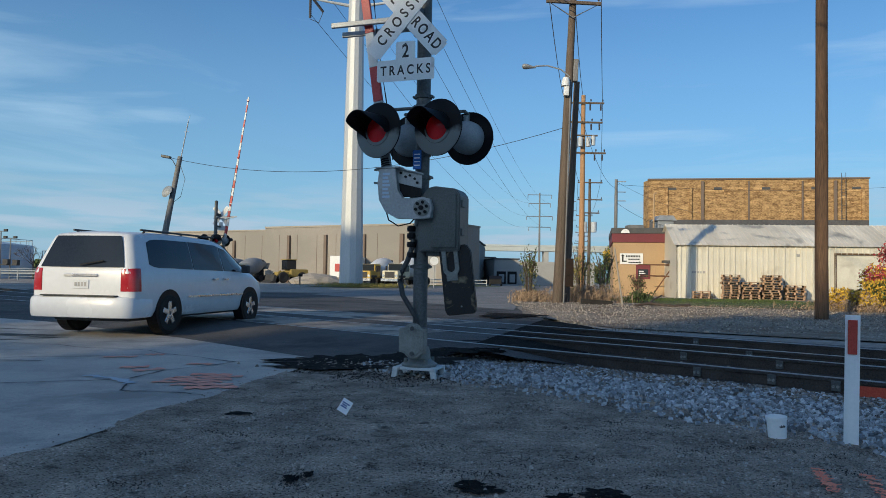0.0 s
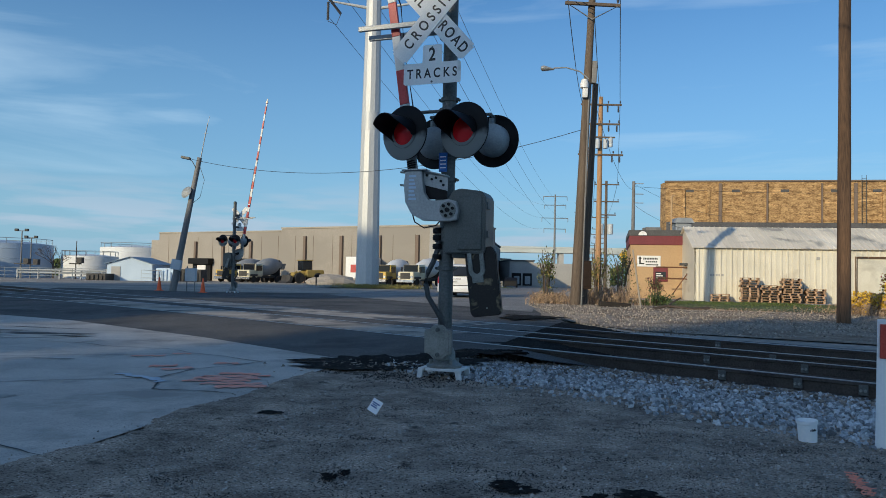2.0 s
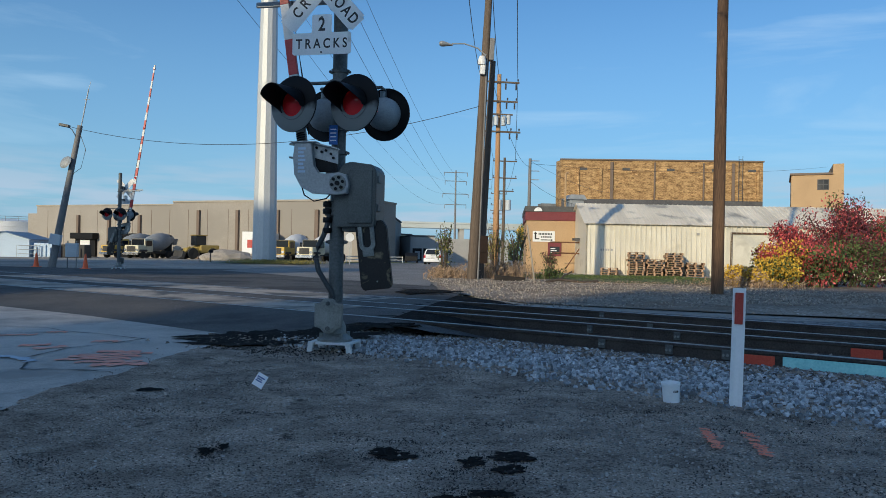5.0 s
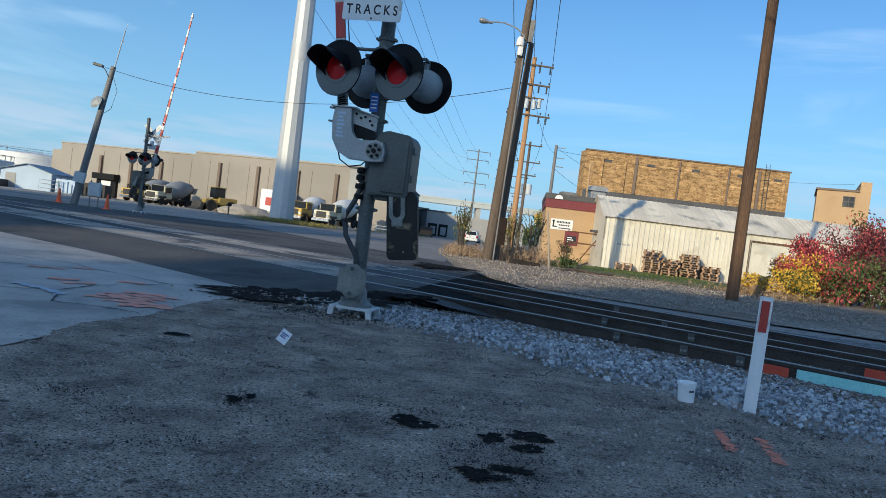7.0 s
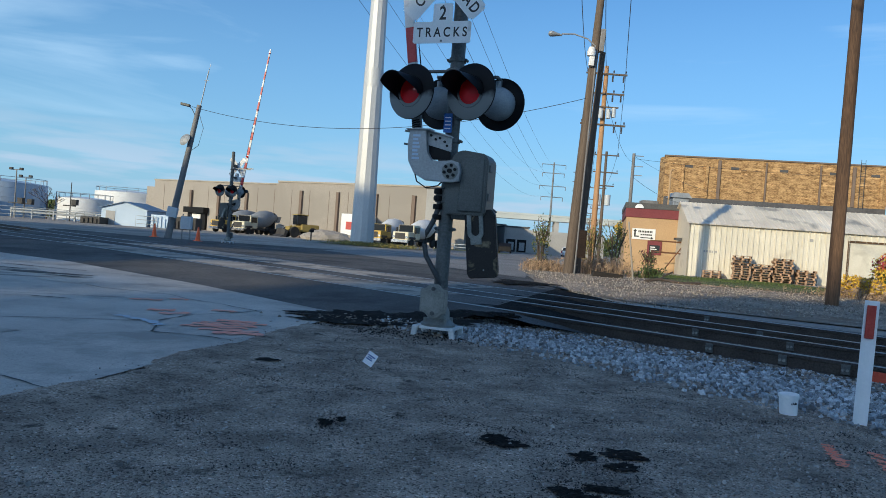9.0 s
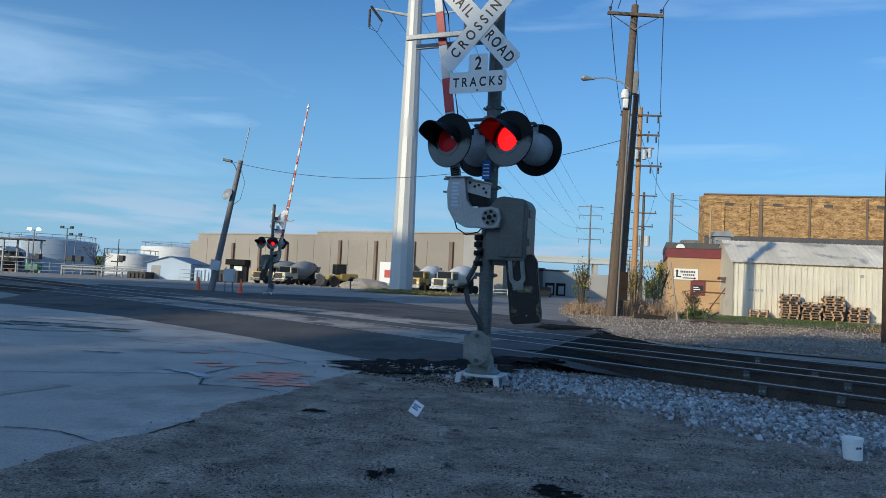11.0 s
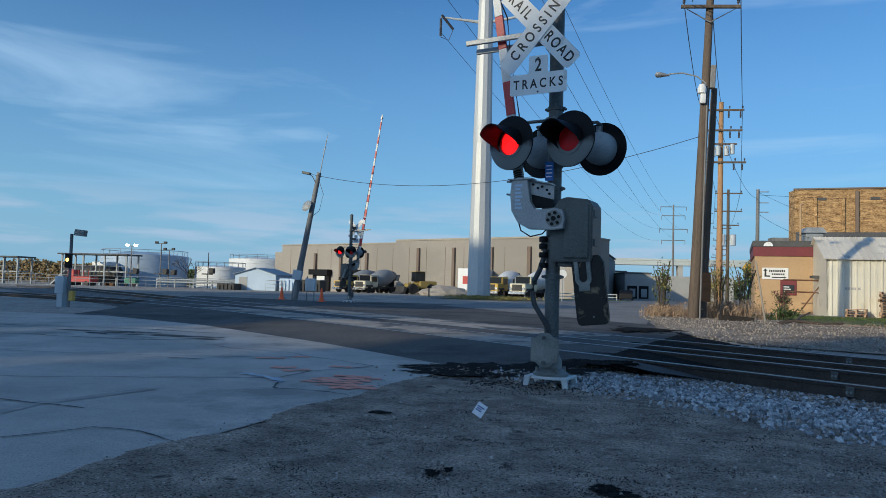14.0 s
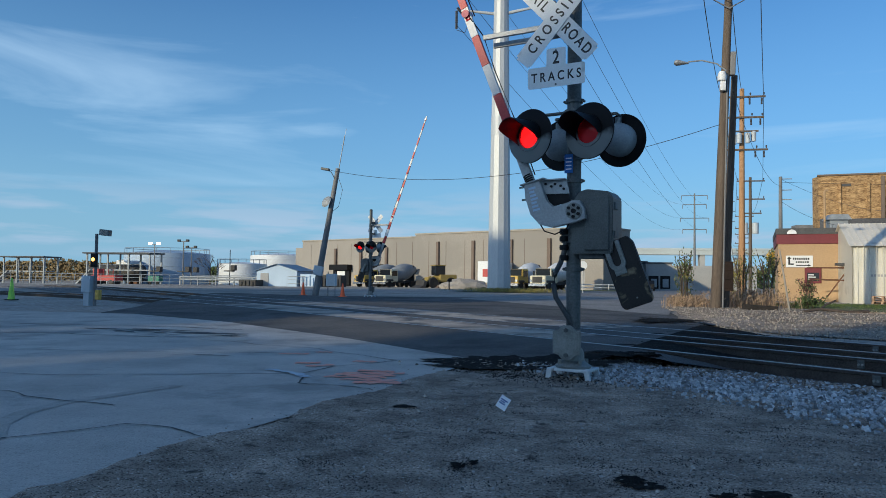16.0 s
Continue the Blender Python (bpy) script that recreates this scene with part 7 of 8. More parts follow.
            wheels.append(w)
    return ob, wheels


van, van_wheels = minivan()

# ---- small things near the camera ----
mk = thing("delineator_post", pose(2.93, 5.2, -0.03, 0, 1.0, -20), "white flat marker post with a red reflector", "marker post")
bm = bmesh.new()
prism(bm, [(-0.048, 0.0), (-0.018, 0.012), (0.018, 0.012), (0.048, 0.0), (0.048, 0.006), (0.018, 0.018), (-0.018, 0.018), (-0.048, 0.006)], 0.0, -0.95, Matrix.Rotation(radians(-90), 4, "X"))
part("post", bm, M["markerwhite"], mk)
bm = bmesh.new()
box(bm, -0.03, 0.03, -0.006, 0.006, 0.67, 0.915, 0.003)
part("reflector", bm, M["markerred"], mk, "dark red reflector sheet")

bk = thing("bucket", pose(2.50, 5.40, 0.0, 0, -4, 15), "white plastic paint bucket standing in gravel", "bucket")
bm = bmesh.new()
lathe(bm, [(0.001, 0.004), (0.058, 0.004), (0.063, 0.0), (0.069, 0.13), (0.075, 0.134), (0.075, 0.155), (0.070, 0.157), (0.066, 0.13), (0.058, 0.012), (0.001, 0.01)], 24)
part("body", bm, M["bucket"], bk, "", None, True)
bm = bmesh.new()
for k in range(5):
    a = radians(-110 + 8 * k)
    box(bm, -0.003, 0.003, -0.002, 0.002, 0.085, 0.097 + 0.006 * (k % 2), 0, Matrix.Rotation(a + radians(90), 4, "Z") @ Matrix.Translation((0, -0.0675, 0)))
part("label_marks", bm, M["signblack"], bk)

pp = thing("yard_sign", pose(-0.77, 5.90, 0.085, 0, 0, 0) @ Matrix.Rotation(radians(-12), 4, "X") @ Matrix.Rotation(radians(30), 4, "Y"), "small white card sign fallen on the dirt", "card sign")
bm = bmesh.new()
box(bm, -0.045, 0.045, 0.002, 0.006, -0.055, 0.055, 0.001)
part("card", bm, M["paper"], pp)
bm = bmesh.new()
for x0, x1, z in ((-0.035, 0.03, 0.018), (-0.03, 0.012, 0.002), (-0.035, 0.02, -0.014)):
    box(bm, x0, x1, 0.0, 0.003, z, z + 0.010)
part("print_lines", bm, M["bluetext"], pp)

bm = bmesh.new()
rod(bm, (6.89, 27.3, -0.05), (6.55, 27.35, 2.3), 0.035, 0.03, 8)
solid("leaning_stake", bm, M["warecap"], Matrix(), "pale leaning stake in the gravel bank", "stake")
bm = bmesh.new()
tube(bm, [(7.0, 26.2, 0.12), (7.6, 26.4, 0.22), (8.4, 26.3, 0.14), (9.2, 26.6, 0.16)], 0.05, 7)
tube(bm, [(7.6, 26.4, 0.2), (7.9, 26.8, 0.35), (8.3, 27.1, 0.5)], 0.03, 6)
solid("fallen_branch", bm, M["bark"], Matrix(), "grey fallen branch on the gravel bank", "branch")
bm = bmesh.new()
box(bm, -0.6, 0.6, -0.12, 0.12, 0, 0.2, 0.02)
solid("railway_tie", bm, M["tie"], pose(5.9, 27.4, 0.08, 0, 4, 8), "old dark timber tie lying on the bank", "railway tie")

# ---- pallets before the shed ----
pl_first = thing("pallet", pose(16.1, 40.1, 0.05, 0, 0, 68), "weathered wooden shipping pallet in a stack", "pallet", "stacked pallets")
bm = bmesh.new()
box(bm, -0.6, 0.6, -0.05, 0.05, 0.02, 0.11)
st_mesh = mesh_of(bm, "stringer", M["pallet"])
bm = bmesh.new()
box(bm, -0.06, 0.06, -0.47, 0.47, 0.11, 0.13)
bd_mesh = mesh_of(bm, "board", M["pallet"])
for y in (-0.42, 0.0, 0.42):
    o = new("stringer", st_mesh)
    o.parent, o.matrix_basis = pl_first, Matrix.Translation((0, y, 0))
for k in range(7):
    o = new("board", bd_mesh)
    o.parent, o.matrix_basis = pl_first, Matrix.Translation((-0.54 + 0.18 * k, 0, 0))
for k in range(3):
    o = new("board", bd_mesh)
    o.parent, o.matrix_basis = pl_first, Matrix.Translation((-0.54 + 0.54 * k, 0, -0.11))
rnd = random.Random(5)
for x, y, h in ((16.1, 40.1, 10), (17.25, 40.0, 7), (18.35, 39.9, 10), (19.55, 39.7, 6)):
    for k in range(h):
        if x == 16.1 and k == 0:
            continue
        copy_thing(pl_first, pose(x + rnd.uniform(-0.06, 0.06), y + rnd.uniform(-0.06, 0.06), 0.05 + 0.135 * k, rnd.uniform(-1, 1), rnd.uniform(-1, 1), 68 + rnd.uniform(-5, 5)))
for k in range(3):
    copy_thing(pl_first, pose(14.6, 40.3, 0.05 + 0.135 * k, 0, 0, 68 + rnd.uniform(-3, 3)))
bm = bmesh.new()
for a, b in (((11.9, 43.5, 1.95), (14.0, 43.6, 1.95)), ((14.0, 43.6, 0.0), (14.0, 43.6, 2.3)), ((12.9, 43.5, 0.3), (13.9, 43.6, 1.7)), ((14.0, 43.4, 0.3), (15.4, 42.6, 1.2)), ((12.0, 43.5, 1.3), (14.0, 43.6, 1.25))):
    rod(bm, a, b, 0.04, n=6)
solid("rusty_frame", bm, M["rust"], Matrix(), "rusty steel pipe frame beside the office", "pipe frame")

# ---- shrubs, weeds and trees ----
def leaves(bm, centre, radii, count, size, rnd, hollow=0.35):
    for _ in range(count):
        d = Vector((rnd.gauss(0, 1), rnd.gauss(0, 1), rnd.gauss(0, 1))).normalized()
        r = rnd.uniform(hollow, 1.0) ** 0.6 * (1 + 0.35 * noise.noise(d * 2.2 + Vector(centre)))
        p = Vector(centre) + Vector((d.x * radii[0], d.y * radii[1], d.z * radii[2])) * r
        if p.z < 0.03:
            p.z = rnd.uniform(0.03, 0.3)
        q = Euler((rnd.uniform(0, 6.3), rnd.uniform(0, 6.3), rnd.uniform(0, 6.3))).to_matrix()
        s = size * rnd.uniform(0.6, 1.3)
        vs = [bm.verts.new(p + q @ Vector(v)) for v in ((-s, 0, 0), (0, -s * 0.5, 0.15 * s), (s, 0, 0), (0, s * 0.5, 0.15 * s))]
        bm.faces.new(vs)


def shrub(x, y, h, w, mats, label, count=900, size=0.075, seed=0, category="shrub", bare=0.0, name="shrub"):
    rnd = random.Random(seed)
    ob = thing(name, pose(x, y, gz(x, y)), label, category)
    bm = bmesh.new()
    tips = []
    for k in range(9):
        a = rnd.uniform(0, 6.3)
        r = w * rnd.uniform(0.3, 0.9)
        tip = Vector((math.cos(a) * r, math.sin(a) * r, h * rnd.uniform(0.55, 0.98)))
        mid = tip * 0.5 + Vector((0, 0, h * 0.12))
        tube(bm, [(0.1 * math.cos(a), 0.1 * math.sin(a), -0.1), mid, tip], 0.012 + 0.004 * h, 5)
        tips.append(tip)
        for _ in range(3):
            t2 = mid.lerp(tip, rnd.random()) + Vector((rnd.uniform(-0.3, 0.3) * w, rnd.uniform(-0.3, 0.3) * w, rnd.uniform(0.05, 0.25) * h))
            tube(bm, [mid.lerp(tip, 0.2), t2], 0.010, 4)
            tips.append(t2)
    part("woody_base", bm, M["bark"], ob)
    for j, mat in enumerate(mats):
        bm = bmesh.new()
        share = count // len(mats)
        for t in tips:
            leaves(bm, t * rnd.uniform(0.8, 1.0), (w * 0.34, w * 0.34, h * 0.17), share // len(tips), size, rnd, 0.1)
        leaves(bm, (0, 0, h * 0.45), (w * 0.85, w * 0.85, h * 0.45), share // 2, size, rnd)
        me = bpy.data.meshes.new("crown")
        bm.to_mesh(me)
        bm.free()
        me.materials.append(M[mat])
        o = new("crown", me)
        o.parent = ob
    return ob


for i, (x, y, h, w, mats, lab, c) in enumerate((
        (13.9, 25.0, 1.2, 0.9, ("leafyellow", "leafyellow", "drygrass"), "low yellow autumn shrub beside the tracks", 1500),
        (15.0, 24.8, 1.7, 1.0, ("leafyellow", "leafgreen", "leafyellow"), "yellow and green autumn shrub", 1900),
        (15.7, 25.8, 2.5, 1.1, ("leafred", "leafred", "leafyellow"), "bright red sumac shrub", 2200),
        (17.0, 25.6, 2.2, 1.3, ("leafgreen", "leafred", "leafgreen"), "green shrub with reddening leaves", 2400),
        (17.2, 26.8, 3.3, 1.4, ("leafred", "leafred", "leafpurple"), "tall red sumac shrub", 2600),
        (19.2, 26.2, 2.8, 1.5, ("leafgreen", "leafpurple", "leafgreen"), "dark green and purple shrub", 2600),
        (19.2, 27.6, 4.2, 1.6, ("leafpurple", "leafred", "leafpurple"), "tall purple-red autumn shrub", 2800),
        (21.3, 28.2, 4.6, 1.8, ("leafpurple", "leafred", "leafgreen"), "tall dark red shrub", 2800),
        (21.4, 26.8, 2.6, 1.5, ("leafpurple", "leafgreen"), "low dark purple shrub", 2000),
        (23.8, 28.5, 4.4, 1.9, ("leafpurple", "leafgreen"), "tall dark leafy shrub", 2200))):
    shrub(x + 0.5, y, h * 0.74, w * 0.95, mats, lab, int(c * 1.8), 0.06, 40 + i)
for i, (x, y, h, w, mats, lab) in enumerate((
        (3.7, 30.6, 2.4, 0.5, ("leafolive", "leafgreen"), "thin green and yellow sapling behind the pole"),
        (6.0, 31.0, 2.3, 0.7, ("leafolive", "leafolive"), "yellowing sapling behind the pole"),
        (7.3, 32.6, 2.2, 1.0, ("leafgreen", "leafolive"), "green and yellow roadside shrub"),
        (11.5, 42.0, 1.3, 0.6, ("leafgreen", "leafpurple"), "dark shrub at the office corner"),
        (8.2, 30.0, 0.6, 0.7, ("leafgreen", "leafgreen"), "low green weeds on the bank"))):
    shrub(x, y, h, w, mats, lab, 420, 0.055, 70 + i)


def stalks(name, place, count, h, mat, label, seed):
    rnd = random.Random(seed)
    vs, fs = [], []
    for k in range(count):
        x, y = place(rnd)
        z = gz(x, y)
        hh = rnd.uniform(*h)
        a = rnd.uniform(0, 6.3)
        dx, dy = math.cos(a) * 0.008, math.sin(a) * 0.008
        lx, ly = rnd.gauss(0, 0.16) * hh, rnd.gauss(0, 0.16) * hh
        i = len(vs)
        vs += [(x - dx, y - dy, z), (x + dx, y + dy, z), (x + lx * 0.4 + dx, y + ly * 0.4 + dy, z + hh * 0.6), (x + lx * 0.4 - dx, y + ly * 0.4 - dy, z + hh * 0.6), (x + lx, y + ly, z + hh)]
        fs += [(i, i + 1, i + 2, i + 3), (i + 3, i + 2, i + 4)]
        for _ in range(2):
            j = len(vs)
            u, v = rnd.uniform(-0.12, 0.12), rnd.uniform(-0.12, 0.12)
            zz = z + hh * rnd.uniform(0.4, 0.9)
            vs += [(x + lx * 0.5, y + ly * 0.5, zz), (x + lx * 0.5 + u, y + ly * 0.5 + v, zz + 0.1), (x + lx * 0.5 + u + 0.02, y + ly * 0.5 + v, zz + 0.06)]
            fs.append((j, j + 1, j + 2))
    me = bpy.data.meshes.new(name)
    me.from_pydata(vs, [], fs)
    me.materials.append(mat)
    return tagged(new(name, me), label, "weeds", kind="stuff")


stalks("dry_weeds", lambda r: (r.gauss(3.85, 0.36), r.gauss(30.8, 0.8)), 750, (0.12, 0.62), M["drygrass"], "dry brown weeds beside the road", 1)
stalks("dry_weeds", lambda r: (r.gauss(6.2, 0.8), r.gauss(30.8, 0.8)), 900, (0.25, 0.95), M["drygrass"], "dry brown weeds on the bank", 2)
stalks("dry_weeds", lambda r: (r.gauss(14.6, 0.8), r.gauss(25.0, 0.7)), 900, (0.15, 0.5), M["drygrass"], "dry tan grass before the shrubs", 3)
stalks("dry_weeds", lambda r: (r.uniform(8, 15), r.gauss(26.6, 0.5)), 500, (0.03, 0.10), M["drygrass"], "dry grass along the lawn edge", 5)
stalks("grass_blades", lambda r: (r.uniform(8.3, 17), r.uniform(27.4, 37.0)), 6000, (0.03, 0.09), M["leafgreen"], "green grass blades before the shed", 4)
stalks("grass_blades", lambda r: (r.gauss(-6.8, 1.8), r.gauss(59, 1.3)), 1800, (0.08, 0.36), M["leafolive"], "rough grass round the monopole foot", 6)

# ---- machines in the gravel yard ----
def mixer(m, cabmat, drummat, label):
    """A front-facing concrete mixer truck, nose along -y."""
    ob = thing("mixer_truck", m, label, "mixer truck", "mixer trucks")
    bm = bmesh.new()
    box(bm, -1.15, 1.15, -4.2, -2.3, 0.75, 1.85, 0.15)
    box(bm, -1.15, 1.15, -2.9, -1.2, 0.9, 2.75, 0.15)
    cabp = part("cab", bm, cabmat, ob)
    bm = bmesh.new()
    box(bm, -1.0, 1.0, -2.96, -2.88, 1.85, 2.6, 0.02)
    part("windscreen", bm, M["vanglass"], cabp)
    bm = bmesh.new()
    box(bm, -0.7, 0.7, -4.27, -4.19, 0.95, 1.7, 0.02)
    part("grille", bm, M["machine"], cabp)
    bm = bmesh.new()
    box(bm, -1.2, 1.2, -4.4, -4.15, 0.5, 0.85, 0.04)
    part("bumper", bm, M["chrome"], cabp)
    for x in (-0.92, 0.92):
        bm = bmesh.new()
        rod(bm, (x, -4.19, 1.2), (x, -4.26, 1.2), 0.17, n=12)
        part("headlight", bm, M["chrome"], cabp)
        bm = bmesh.new()
        box(bm, x - 0.35, x + 0.35, -4.0, -2.4, 0.95, 1.25, 0.12)
        part("fender", bm, M["machine"], cabp)
        bm = bmesh.new()
        box(bm, x * 1.27 - 0.02, x * 1.27 + 0.02, -2.6, -1.5, 1.75, 2.5, 0.01)
        part("side_window", bm, M["vanglass"], cabp)
        bm = bmesh.new()
        box(bm, x * 1.5 - 0.1, x * 1.5 + 0.1, -2.9, -2.8, 1.7, 2.4, 0.03)
        rod(bm, (x * 1.2, -2.8, 2.3), (x * 1.5, -2.85, 2.3), 0.03, n=6)
        part("mirror", bm, M["black"], cabp)
    bm = bmesh.new()
    box(bm, -1.0, 1.0, -3.05, -2.85, 2.6, 2.72, 0.03)
    part("sun_visor", bm, M["machine"], cabp)
    bm = bmesh.new()
    prism(bm, [(-0.9, 1.0), (0.9, 1.0), (0.75, 3.4), (-0.75, 3.4)], 2.9, 3.1)
    part("drum_frame", bm, M["machine"], ob)
    bm = bmesh.new()
    box(bm, -0.5, 0.5, -3.8, 4.4, 0.7, 1.05, 0.02)
    part("chassis", bm, M["machine"], ob)
    bm = bmesh.new()
    lathe(bm, [(0.5, -2.6), (1.05, -1.8), (1.28, -0.4), (1.22, 0.8), (0.8, 2.2), (0.5, 2.9)], 20, Matrix.Translation((0, 1.2, 2.35)) @ Matrix.Rotation(radians(-80), 4, "X"))
    part("drum", bm, drummat, ob, "", None, True)
    bm = bmesh.new()
    prism(bm, [(-0.7, 2.9), (0.7, 2.9), (0.4, 2.0), (-0.4, 2.0)], 4.0, 4.7)
    part("chute", bm, M["drumgrey"], ob)
    for y in (-3.2, 2.2, 3.5):
        for x in (-1.0, 1.0):
            bm = bmesh.new()
            lathe(bm, [(0.22, -0.16), (0.5, -0.16), (0.54, 0), (0.5, 0.16), (0.22, 0.16), (0.001, 0.1)], 16, Matrix.Translation((x, y, 0.54)) @ Matrix.Rotation(radians(90), 4, "Y"))
            part("wheel", bm, M["tyre"], ob, "", None, True)
    return ob


def gp(x, y, rz=0):
    return pose(x, y, gz(x, y) - 0.02, 0, 0, rz)


mixer(gp(-8.9, 97, -22), M["yellow"], M["drum"], "parked mixer truck with yellow cab and white drum")
mixer(gp(-4.6, 92, -28), M["palecream"], M["drum"], "parked mixer truck with cream cab and white drum")
mixer(gp(-29.0, 105, -24), M["palecream"], M["drumgrey"], "parked cream mixer truck with grey drum")
mixer(gp(-33.2, 109, -30), M["yellow"], M["drumgrey"], "parked dusty mixer truck with long chute")
ld = thing("wheel_loader", gp(-22.6, 103, -50), "yellow wheel loader parked with its bucket down", "wheel loader")
bm = bmesh.new()
box(bm, -1.1, 1.1, 0.2, 3.0, 0.9, 2.0, 0.15)
box(bm, -0.6, 0.6, -1.6, 0.3, 0.9, 1.6, 0.1)
part("body", bm, M["loader"], ld)
bm = bmesh.new()
box(bm, -0.75, 0.75, -0.4, 1.2, 1.9, 3.3, 0.1)
cb = part("cab", bm, M["vanglass"], ld)
bm = bmesh.new()
box(bm, -0.85, 0.85, -0.5, 1.3, 3.3, 3.42, 0.04)
part("roof", bm, M["loader"], cb)
bm = bmesh.new()
prism(bm, [(-3.4, 0.05), (-2.4, 0.05), (-2.1, 0.9), (-2.5, 1.2), (-2.7, 0.4)], -1.35, 1.35, Matrix.Rotation(radians(90), 4, "Z") @ Matrix.Diagonal((1, -1, 1, 1)))
part("bucket", bm, M["machine"], ld)
for x in (-0.5, 0.5):
    bm = bmesh.new()
    rod(bm, (x, -0.6, 1.7), (x, -2.3, 0.7), 0.14, n=6)
    part("lift_arm", bm, M["loader"], ld)
for x in (-1.05, 1.05):
    for y in (-1.0, 2.0):
        bm = bmesh.new()
        lathe(bm, [(0.3, -0.28), (0.72, -0.28), (0.8, 0), (0.72, 0.28), (0.3, 0.28), (0.001, 0.2)], 18, Matrix.Translation((x, y, 0.8)) @ Matrix.Rotation(radians(90), 4, "Y"))
        part("wheel", bm, M["tyre"], ld, "", None, True)
tr = thing("box_trailer", gp(-14.6, 99.5, -12), "white box trailer with a red panel beside the monopole", "trailer")
bm = bmesh.new()
box(bm, -1.25, 1.25, 0, 11, 0.9, 3.9, 0.03)
part("box", bm, M["signwhite"], tr)
bm = bmesh.new()
box(bm, -0.5, 0.9, -0.03, 0.0, 1.7, 2.8)
part("red_panel", bm, M["redmachine"], tr)
for x in (-1.0, 1.0):
    bm = bmesh.new()
    lathe(bm, [(0.2, -0.2), (0.5, -0.2), (0.5, 0.2), (0.2, 0.2)], 14, Matrix.Translation((x, 1.5, 0.5)) @ Matrix.Rotation(radians(90), 4, "Y"))
    part("wheel", bm, M["tyre"], tr)
bm = bmesh.new()
bmesh.ops.create_icosphere(bm, subdivisions=3, radius=1.0)
for v in bm.verts:
    v.co = Vector((v.co.x * 3.4, v.co.y * 2.0, max(0, v.co.z) * 1.25)) * (1 + 0.25 * noise.noise(v.co * 2.5))
solid("gravel_heap", bm, M["lot"], gp(-15.5, 88), "low heap of pale gravel in the yard", "gravel heap")
bx = thing("mailbox", gp(-14.0, 70, 20), "black mailbox on a wooden post", "mailbox")
bm = bmesh.new()
box(bm, -0.15, 0.25, -0.12, 0.12, 0.85, 1.1, 0.05)
part("body", bm, M["black"], bx)
bm = bmesh.new()
box(bm, -0.06, 0.06, -0.06, 0.06, -0.1, 0.85)
part("post", bm, M["pole"], bx)
sgn = thing("stop_sign", gp(-0.75, 60), "small round white sign on a post seen from behind", "road sign")
bm = bmesh.new()
rod(bm, (0, 0, -0.1), (0, 0, 2.6), 0.04, n=8)
part("post", bm, M["alu"], sgn)
bm = bmesh.new()
rod(bm, (0, -0.05, 2.3), (0, -0.03, 2.3), 0.36, n=20)
part("plate", bm, M["gatewhite"], sgn)


def parked_car(m, mat, label):
    ob = thing("parked_car", m, label, "car")
    bm = bmesh.new()
    prism(bm, [(-2.3, 0.3), (2.3, 0.3), (2.35, 0.75), (1.5, 0.95), (0.9, 1.45), (-1.2, 1.5), (-2.2, 1.0)], -0.88, 0.88)
    bmesh.ops.bevel(bm, geom=bm.edges[:], offset=0.06, segments=2, affect="EDGES")
    body = part("body", bm, mat, ob)
    for s in (-1, 1):
        bm = bmesh.new()
        prism(bm, [(1.3, 0.97), (0.85, 1.38), (-1.1, 1.42), (-1.8, 1.0)], s * 0.885 - 0.01, s * 0.885 + 0.01)
        part("window", bm, M["vanglass"], body)
        for x in (-1.45, 1.45):
            bm = bmesh.new()
            lathe(bm, [(0.15, -0.1), (0.3, -0.1), (0.32, 0), (0.3, 0.1), (0.15, 0.1), (0.001, 0.06)], 14, Matrix.Translation((x, s * 0.82, 0.32)) @ Matrix.Rotation(radians(90), 4, "X"))
            part("wheel", bm, M["tyre"], ob)
    return ob


parked_car(gp(7.7, 104, 84), M["black"], "black parked car by the loading docks")

# ---- the tank yard on the far left ----
def tank(x, y, r, h, mat, label):
    ob = thing("storage_tank", gp(x, y), label, "storage tank", "storage tanks")
    bm = bmesh.new()
    lathe(bm, [(r, -0.2), (r, h), (r * 0.5, h + r * 0.06), (0.001, h + r * 0.09)], 40)
    part("shell", bm, mat, ob, "", None, True)
    bm = bmesh.new()
    for k in range(3):
        z = h * (0.28 + 0.28 * k)
        lathe(bm, [(r + 0.01, z), (r + 0.04, z + 0.03), (r + 0.04, z + 0.1), (r + 0.01, z + 0.13)], 40)
    part("hoop", bm, mat, ob)
    bm = bmesh.new()
    for k in range(20):
        a = 2 * math.pi * k / 20
        rod(bm, (r * 0.98 * math.cos(a), r * 0.98 * math.sin(a), h), (r * 0.98 * math.cos(a), r * 0.98 * math.sin(a), h + 1.0), 0.05, n=4)
    lathe(bm, [(r * 0.98, h + 0.95), (r * 0.98 + 0.06, h + 1.0), (r * 0.98, h + 1.05)], 40)
    part("guard_rail", bm, M["lampgrey"], ob)
    return ob


